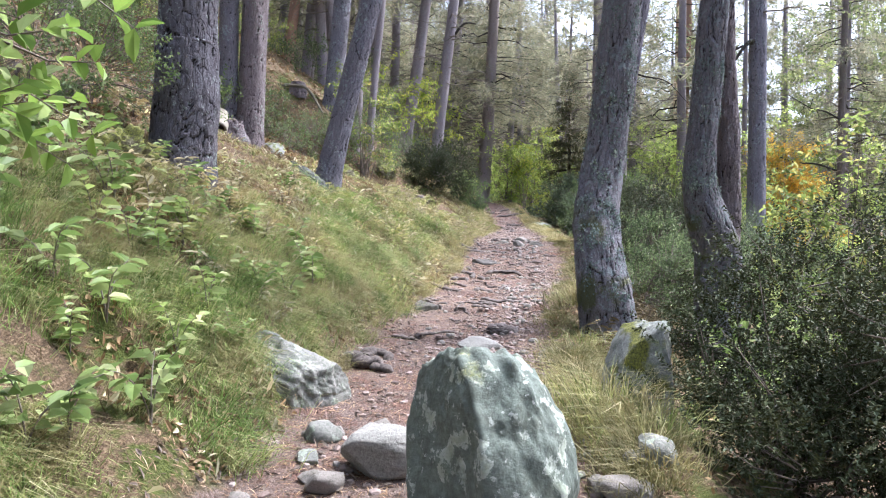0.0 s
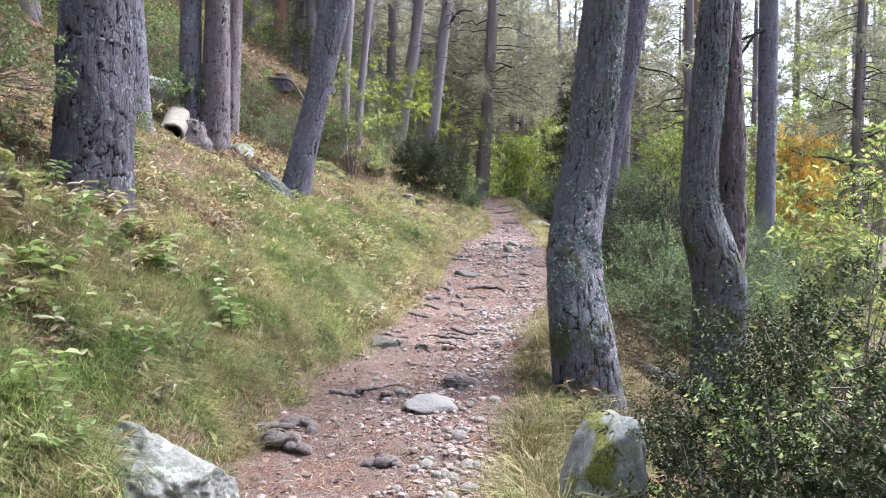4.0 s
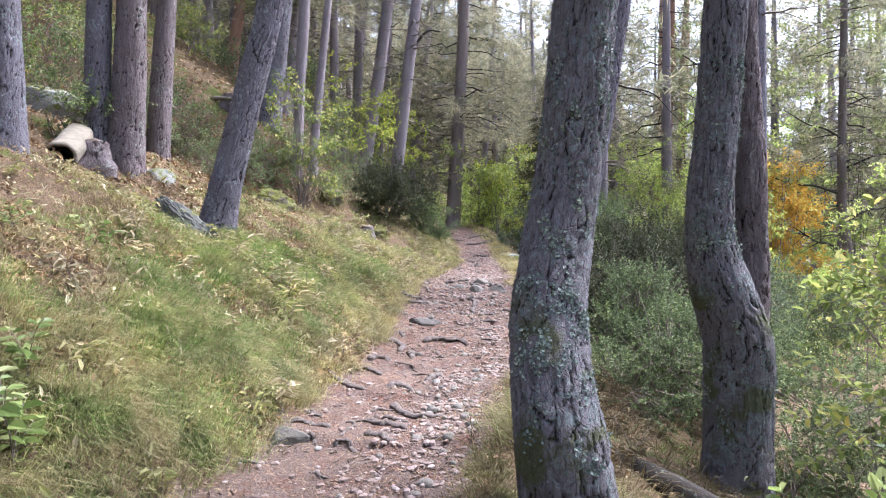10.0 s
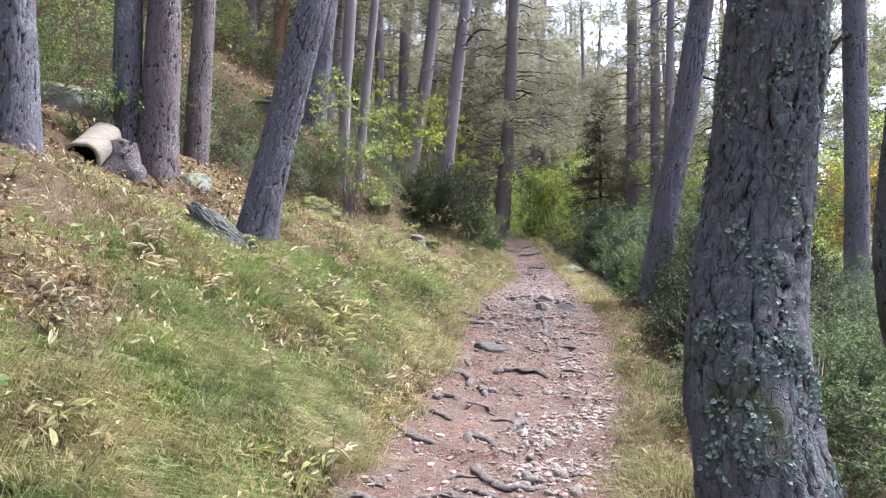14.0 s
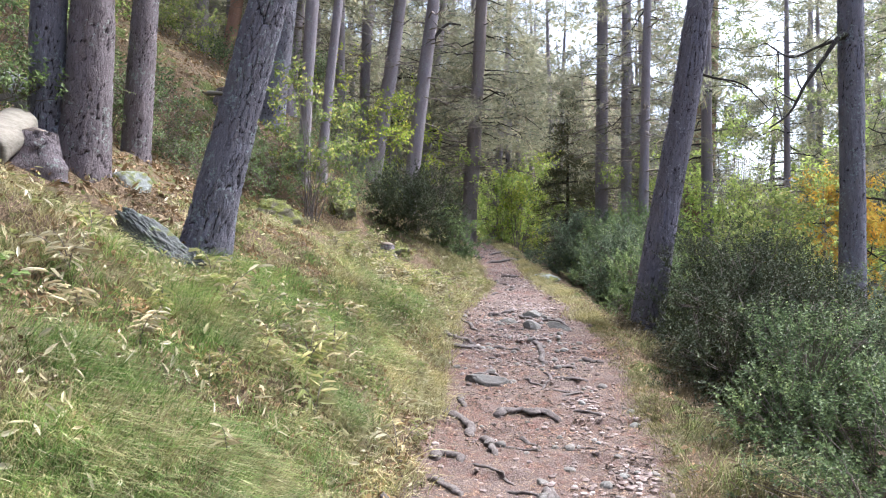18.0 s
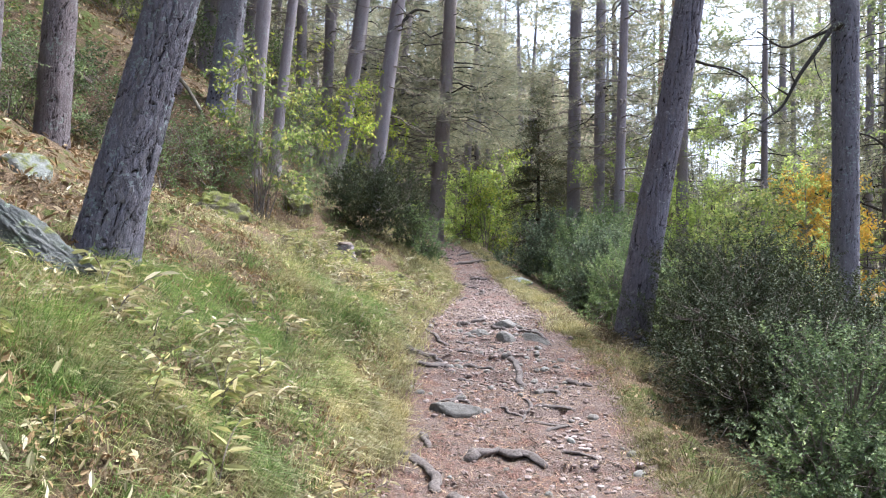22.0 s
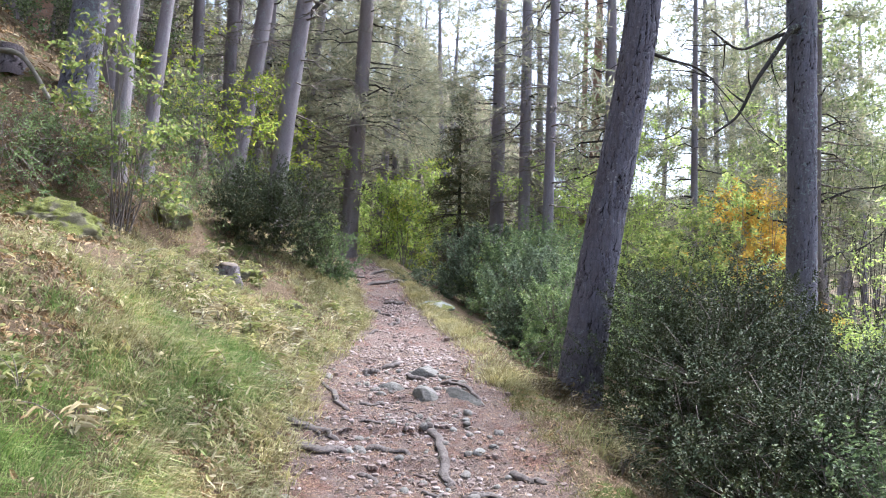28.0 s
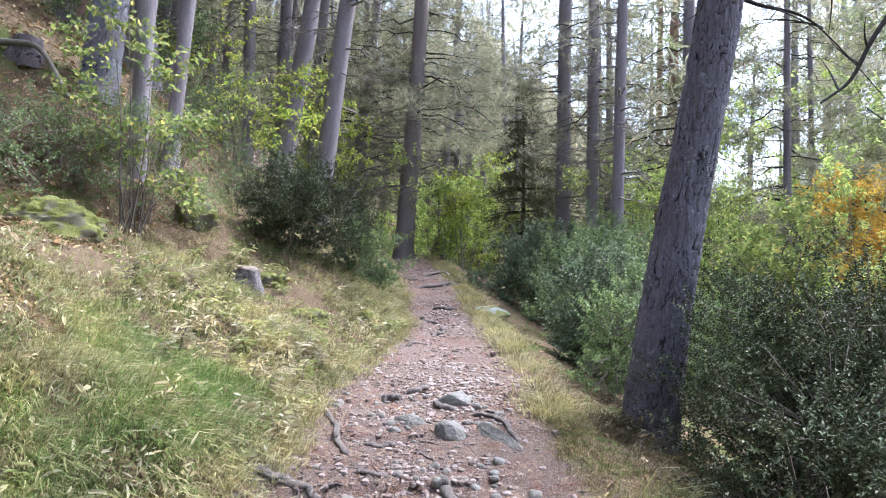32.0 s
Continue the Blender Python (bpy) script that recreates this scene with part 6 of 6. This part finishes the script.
def grass_tufts(name, material, label, tufts, per, height, width, spread):
    """tufts: (x, y, size); each is a fan of fine blades that hang downhill."""
    tufts = np.array(tufts)
    x, y, s = (np.repeat(tufts[:, k], per) for k in range(3))
    n = len(x)
    x, y = x + grit.normal(size=n) * spread * s, y + grit.normal(size=n) * spread * s
    p = np.column_stack([x, y, ground(x, y) - 0.01])
    lean = unit(np.array([0, 0, 1.0]) + grit.normal(size=(n, 3)) * np.array([0.38, 0.38, 0.12]))
    droop = slope_dir(x, y) * 0.9 + grit.normal(size=(n, 3)) * np.array([0.45, 0.45, 0.1]) + np.array([0, 0, -0.45])
    h = height * s * (0.55 + 0.9 * grit.random(n))
    tagged(part(name, mesh_np(name, *blades(p, lean, h, width * (0.7 + 0.6 * grit.random(n)), droop)), material), label, "grass", kind="stuff")


def pick_tufts(n, xs, ys, dense, smin=0.6, smax=1.3):
    out = []
    while len(out) < n:
        x, y = grit.uniform(*xs, 4000), grit.uniform(*ys, 4000)
        k = grit.random(4000) < dense(x, y)
        out += list(zip(x[k], y[k], grit.uniform(smin, smax, int(k.sum()))))
    return out[:n]


def green_where(x, y):
    d = trail_left(y) - x
    patch = vnoise(x * 1.1, y * 0.8, 9) + 0.5 * vnoise(x * 3, y * 2.5, 2)
    return (1 - 0.93 * bare(x, y)) * bank_mask(x, y) * np.clip(0.1 + 1.8 * patch, 0.0, 1) * np.clip(1.25 - d / 2.7, 0.03, 1)


def dry_where(x, y):
    d = trail_left(y) - x
    patch = vnoise(x * 1.0 + 5, y * 0.8, 4)
    return (1 - 0.93 * bare(x, y)) * bank_mask(x, y) * np.clip(0.3 + 1.5 * patch, 0.02, 1) * np.clip(1.25 - d / 2.9, 0.04, 1) * np.clip(0.4 + y / 18, 0, 1)


grass_tufts("bank_grass", grass_green, "fine drooping green grass on the bank", pick_tufts(1050, (-4.5, 1.6), (1.2, 12.5), green_where), 72, 0.16, 0.0045, 0.05)
grass_tufts("bank_grass", grass_green, "soft green grass along the upper trail bank", pick_tufts(600, (-3.5, 1.7), (12, 28), green_where), 28, 0.17, 0.008, 0.07)
def foot_of_bank(x, y):
    d = trail_left(y) - x
    return (1 - 0.93 * bare(x, y)) * (d > -0.02) * np.clip(1.3 - d / 0.9, 0, 1) * np.clip(0.75 + vnoise(x * 1.5, y * 1.2, 61), 0.2, 1)


grass_tufts("bank_grass", grass_green, "fine green grass hanging over the foot of the bank", pick_tufts(520, (-2.2, 0.3), (4.6, 9.8), foot_of_bank), 60, 0.15, 0.0045, 0.05)
grass_tufts("dry_grass", grass_dry, "pale dry grass mixed into the bank", pick_tufts(1250, (-4.5, 1.6), (1.2, 12.5), dry_where), 42, 0.15, 0.0042, 0.06)
grass_tufts("dry_grass", grass_dry, "pale yellow grass along the upper trail bank", pick_tufts(2500, (-3.5, 1.7), (9.8, 29), dry_where), 28, 0.16, 0.007, 0.08)
def soft_green(x, y):
    d = trail_left(y) - x
    return (1 - 0.93 * bare(x, y)) * bank_mask(x, y) * (d > 0.15) * (vnoise(x * 0.9 + 3, y * 0.7, 71) > 0.1) * np.clip(1.3 - d / 2.2, 0, 1)


grass_tufts("soft_grass", lush_mat, "soft bright green grass in drooping swathes", pick_tufts(420, (-3.0, 1.0), (3.0, 14.5), soft_green), 70, 0.17, 0.0038, 0.08)
grass_tufts("lush_tussock", lush_mat, "thick bright green grass tussocks on the bank",
            [(-0.62, 6.8, 1.4), (-0.75, 6.6, 1.3), (-1.62, 9.5, 1.5), (-1.5, 9.45, 1.2), (-1.1, 5.0, 1.5), (-1.3, 4.4, 1.5), (-1.0, 6.0, 1.3), (-1.3, 7.3, 1.2), (-0.9, 8.2, 1.2), (-0.6, 9.4, 1.2), (-1.1, 10.0, 1.3), (-0.8, 11.2, 1.1), (-1.6, 7.9, 1.3), (-1.5, 3.7, 1.5), (-1.2, 3.2, 1.3), (-0.5, 8.6, 1.0), (-0.9, 12.6, 1.2), (-1.3, 13.3, 1.1), (-0.35, 9.9, 1.1), (-0.5, 10.5, 1.3), (-0.9, 10.7, 1.2), (-1.4, 10.3, 1.1), (-0.4, 11.6, 1.1), (-1.3, 11.8, 1.2), (-1.9, 8.7, 1.2), (-1.2, 8.9, 1.2), (-0.75, 7.4, 1.2), (-0.3, 12.9, 1.1), (-0.2, 14.2, 1.1), (-0.6, 13.9, 1.2), (-1.7, 6.6, 1.3), (-1.45, 5.6, 1.3)] + pick_tufts(24, (-2.4, -1.0), (1.6, 4.6), lambda x, y: bank_mask(x, y), 0.7, 1.3) + pick_tufts(16, (-2.4, 0.6), (7.5, 12.5), lambda x, y: bank_mask(x, y) * (trail_left(y) - x > 0.25), 0.6, 1.2), 330, 0.22, 0.0036, 0.11)


def straw_edge(x, y):
    d = trail_left(y) - x
    return (d > -0.05) * np.clip(1.2 - d / 0.8, 0, 1) * np.clip(0.5 + vnoise(x * 1.6, y * 1.1, 17), 0.1, 1)


grass_tufts("dry_grass", grass_dry, "bright straw-yellow grass fringing the upper trail", pick_tufts(850, (-1.2, 1.6), (8, 25), straw_edge), 26, 0.17, 0.007, 0.08)


grass_tufts("fading_herbs", pale_leaf, "pale yellow strap-leaved herbs fading on the bank", pick_tufts(260, (-2.8, 1.2), (12.2, 18), lambda x, y: bank_mask(x, y) * np.clip(0.45 + vnoise(x * 1.1, y * 0.9, 51), 0, 1)), 16, 0.17, 0.012, 0.08)


def brown_slope(x, y):
    d = x - trail_right(y)
    return (d > 0.3) * (d < 1.9) * np.clip(0.5 + 0.9 * vnoise(x * 1.7, y * 1.7, 41), 0.1, 1)


grass_tufts("dead_grass", dead_mat, "brown dead grass and fern stalks below the trail", pick_tufts(620, (1.3, 4.6), (4.3, 15), brown_slope), 26, 0.2, 0.006, 0.08)


grass_tufts("hanging_grass", edge_dry, "dead straw grass hanging over a mossy rock", [(-2.25, 4.72, 1.3), (-2.1, 4.7, 1.2), (-2.3, 4.6, 1.4), (-2.0, 4.85, 1.2), (-2.35, 4.7, 1.3), (-2.1, 4.95, 1.1)], 130, 0.28, 0.006, 0.08)


def right_edge(x, y):
    d = x - trail_right(y)
    return (d > -0.05) * np.clip(1.15 - d / 0.3, 0.0, 1) * (d < 0.5) * np.clip(0.5 + 0.9 * vnoise(x * 2, y * 1.3, 8), 0.15, 1)


grass_tufts("edge_grass", edge_dry, "dry straw-coloured grass along the trail edge", pick_tufts(300, (0.6, 4.0), (2.6, 5.4), right_edge), 26, 0.15, 0.005, 0.06)
grass_tufts("edge_grass", edge_dry, "short worn straw grass along the trail edge", pick_tufts(640, (0.8, 4.0), (5.4, 15.5), right_edge), 22, 0.085, 0.0045, 0.06)
grass_tufts("edge_grass", grass_dry, "short yellowish grass along the upper trail edge", pick_tufts(800, (2.2, 4.0), (14.5, 30), right_edge), 24, 0.15, 0.007, 0.09)
# tangled dead stalks between the tussocks
grass_tufts("dead_stalks", dead_mat, "brown dead stalks tangled in the grass of the bank", pick_tufts(420, (-3.2, 1.0), (2.6, 15), lambda x, y: bank_mask(x, y) * np.clip(0.15 + 0.8 * bare(x, y), 0, 1)), 14, 0.17, 0.004, 0.07)
grass_tufts("edge_tussock", grass_green, "green grass tussocks at the trail edge", [(0.86, 3.7, 1.3), (0.9, 3.35, 1.4), (0.98, 3.1, 1.2), (1.42, 6.9, 1.2), (1.62, 7.3, 1.0), (1.72, 6.3, 1.2), (2.1, 8.9, 1.3), (2.35, 10.0, 1.2), (2.75, 12.5, 1.2), (1.2, 5.1, 1.0), (2.9, 13.0, 1.1)], 380, 0.3, 0.0045, 0.1)


# ---- herbs, brambles and saplings on the bank ----
def herb_mesh(seed, stems, leaf, width, high):
    r = np.random.default_rng(seed)
    lv, lines = [], []
    for k in range(stems):
        a = r.random() * 6.283
        lean = np.array([math.cos(a), math.sin(a), 0]) * (0.25 + 0.5 * r.random())
        h = high * (0.6 + 0.7 * r.random())
        t = np.linspace(0, 1, 6)[:, None]
        line = np.array([0, 0, 1]) * h * t + lean * h * t ** 1.8 - np.array([0, 0, 1]) * h * 0.25 * t ** 3
        lines.append((line, np.linspace(0.0035, 0.0015, 6)))
        n = 9
        f = np.linspace(0.3, 1, n)
        base = np.column_stack([np.interp(f, t[:, 0], line[:, c]) for c in range(3)])
        side = np.cross(unit(lean + 1e-6), np.array([0, 0, 1.0]))
        d = unit(np.where(np.arange(n)[:, None] % 2 == 0, side, -side) + unit(lean) * 0.6 + r.normal(size=(n, 3)) * 0.3 + np.array([0, 0, 0.15]))
        lv.append((base, d, leaf * (0.6 + 0.6 * r.random(n))))
    base, d, L = (np.concatenate([q[k] for q in lv]) for k in range(3))
    leaves = mesh_np("leaves", *leaf_mesh(base, d, unit(np.array([0, 0, 1.0]) + r.normal(size=base.shape) * 0.5), L, L * width, True, 0.15, 0.3))
    return leaves, mesh_np("stems", *tubes(lines, 4), True)


HERBS = [herb_mesh(400 + k, 3 + k % 3, 0.085, 0.27, 0.24) for k in range(5)]
HERBS_CREAM = [herb_mesh(470 + k, 3 + k % 3, 0.08, 0.24, 0.22) for k in range(4)]
DRY_HERBS = [herb_mesh(430 + k, 4, 0.06, 0.3, 0.26) for k in range(4)]
BRAMBLES = [herb_mesh(450 + k, 3, 0.065, 0.7, 0.26) for k in range(4)]


def herb(x, y, kit, material, label, group, scale, turn):
    ob = thing("herb" if kit is not BRAMBLES else "bramble", label, "plant", group, pose(x, y, gz(x, y) - 0.01, 0, 0, turn) @ Matrix.Scale(scale, 4))
    leaves, stems = kit[int(abs(x * 311 + y * 97)) % len(kit)]
    for nm, me, mat in (("foliage", leaves, material), ("stalk", stems, twig_mat)):
        part(nm, me, mat, ob)


for x, y, s in pick_tufts(235, (-3.2, 1.6), (4.2, 19), lambda x, y: bank_mask(x, y) * np.clip(1.1 - (trail_left(y) - x) / 2.6, 0.05, 1) * np.clip(0.3 + vnoise(x * 0.9, y * 0.7, 14), 0.05, 1), 0.7, 1.35):
    if hash01(int(x * 100), int(y * 100)) < 0.5:
        herb(x, y, HERBS_CREAM, cream_mat, "withered cream herb with curled narrow leaves on the bank", "herbs on the bank", s, grit.uniform(0, 360))
    else:
        herb(x, y, HERBS, pale_leaf, "fading pale yellow herb with narrow leaves on the bank", "herbs on the bank", s, grit.uniform(0, 360))
for x, y, s in pick_tufts(85, (-3.2, -0.6), (1.8, 8.5), lambda x, y: bank_mask(x, y) * (trail_left(y) - x > 0.25) * np.clip(1.4 - y / 5, 0.06, 1), 0.8, 1.5):
    herb(x, y, BRAMBLES, bramble_mat, "bramble with broad pale green leaves on the bank", "brambles on the bank", s, grit.uniform(0, 360))
for x, y, s in pick_tufts(60, (1.0, 4.2), (4.5, 17), lambda x, y: (x - trail_right(y) > 0.35) & (x - trail_right(y) < 1.0), 0.8, 1.4):
    herb(x, y, DRY_HERBS, dead_mat, "withered brown fern beside the trail", "withered herbs at the trail edge", s, grit.uniform(0, 360))

bush("leafy_sapling", -1.78, 1.55, [(0.45, 0, 1.3, 0.2, 0.1), (0.6, -0.1, 1.15, 0.2, 0.1), (0.5, 0.05, 1.45, 0.2, 0.1), (0.5, 0.0, 0.95, 0.18, 0.08), (0.35, 0.1, 0.1, 0.2, 0.1)], 62, sapling_mat, "overhanging sapling with broad bright green leaves", 90, 0.06, 0.04, 0.14, 3, "shrub", oval=True, up=0.0)
bush("undergrowth", -3.3, 5.3, [(0, 0, 0.4, 0.4, 0.4), (0.3, 0.3, 0.3, 0.4, 0.3)], 260, box_light, "leafy green undergrowth on the upper bank", 91, 0.04, 0.025, 0.2, 5)
bush("undergrowth", -3.0, 7.3, [(0, 0, 0.25, 0.35, 0.3)], 150, box_light, "small leafy shrub at the foot of a pine", 92, 0.035, 0.022, 0.16, 5)
bush("undergrowth", -4.3, 11.6, [(0, 0, 0.5, 0.3, 0.3), (0.2, 0.1, 0.3, 0.3, 0.3)], 120, box_light, "bright green leafy sprout behind a log", 93, 0.06, 0.035, 0.2, 4)
for k, (x, y, s) in enumerate(((-6.5, 13, 1.2), (-7.5, 16, 1.4), (-5.6, 17.5, 1.1), (-8.5, 20, 1.5), (-6.2, 21.5, 1.2), (-4.6, 23, 1.1), (-9.5, 12, 1.3), (-3.4, 28, 1.3), (-7, 29, 1.4), (-0.5, 32, 1.2))):
    bush("undergrowth", x, y, [(0, 0, 0.6 * s, 0.9 * s, 0.6 * s), (0.8 * s, 0.3, 0.7 * s, 0.8 * s, 0.6 * s), (-0.8 * s, 0.2, 0.9 * s, 0.8 * s, 0.7 * s)], 420, (box_light, hazel_mat, box_mat)[k % 3], "green undergrowth between the pines", 100 + k, 0.07, 0.045, 0.3, 4)


# ---- young spruce by the crest ----
def spruce(x, y, h, label, seed):
    r = np.random.default_rng(seed)
    ob = thing("young_spruce", label, "tree", "", pose(x, y, gz(x, y)))
    part("trunk", mesh_np("trunk", *tubes([(np.array([(0, 0, -0.2), (0.02, 0, h * 0.5), (0, 0, h)]), np.array([0.1, 0.07, 0.01]))], 10), True), bark_dark, ob)
    lines, tips = [], []
    for k in range(170):
        f = (k + r.random()) / 170
        f = (math.floor(f * 17) + 0.25 * r.random()) / 17
        z, L, a = h * (0.16 + 0.83 * f), (1 - f) ** 0.8 * 2.2 * (0.6 + 0.5 * r.random()) + 0.15, r.random() * 6.283
        out = np.array([math.cos(a), math.sin(a), 0])
        t = np.linspace(0, 1, 5)[:, None]
        pts = np.array([0, 0, z]) + out * L * t + np.array([0, 0, 1]) * L * (0.1 * t - 0.3 * t ** 2)
        lines.append((pts, np.linspace(0.02, 0.005, 5)))
        for q in range(int((L * 14 + 6) * (0.25 + 0.75 * min(1, f * 1.8))) + 1):
            g = r.uniform(0.25, 1)
            tips.append(np.array([0, 0, z]) + out * L * g + np.array([0, 0, 1]) * L * (0.1 * g - 0.3 * g * g) + r.normal(size=3) * 0.08 * L)
    tagged(part("branchwork", mesh_np("branchwork", *tubes(lines, 3), True), bark_dark, ob), kind="stuff")
    tagged(part("crown", mesh_np("crown", *tuft_mesh(np.array(tips), r, 9, 0.15, 0.02, 0.045)), spruce_mat, ob), kind="stuff")


spruce(6.3, 33.0, 9.5 - gz(6.3, 33.0), "thin young spruce with brownish half-bare branches", 5)
spruce(8.9, 38.0, 9.0, "young spruce in the forest behind", 6)


# ---- far woods across the valley ----
def far_woods():
    r = np.random.default_rng(77)
    n = 60000
    x, y = r.uniform(-120, 330, n), r.uniform(60, 420, n)
    k = (np.hypot(x, y) > 75)
    x, y = x[k], y[k]
    cell = np.floor(x / 5) * 5 + 2.5 + 2 * hash01(np.floor(x / 5), np.floor(y / 5), 1), np.floor(y / 5) * 5 + 2.5 + 2 * hash01(np.floor(x / 5), np.floor(y / 5), 2)
    hgt = 7 + 8 * hash01(np.floor(x / 5), np.floor(y / 5), 3)
    f = r.random(len(x))
    rad = (1 - f) * 2.6 + 0.3
    a = r.random(len(x)) * 6.283
    px, py = cell[0] + np.cos(a) * rad, cell[1] + np.sin(a) * rad
    p = np.column_stack([px, py, ground(cell[0], cell[1], False) + 1 + f * hgt])
    d = unit(r.normal(size=p.shape))
    v, fc = leaf_mesh(p, d, unit(r.normal(size=p.shape)), 1.0 * (0.6 + 0.8 * r.random(len(p))), 0.6, False)
    hill = (py < 130) & (px < 0.42 * (py - 6))
    for side, mat, lb in ((~hill, hazel_mat, "distant pale green woods across the valley"), (hill, needle_mat, "dense grey-green pine wood higher up the slope")):
        v4 = v.reshape(-1, 4, 3)[side].reshape(-1, 3)
        tagged(part("far_woods", mesh_np("far_woods", v4, np.arange(len(v4)).reshape(-1, 4)), mat), lb, "woods", kind="stuff")


far_woods()
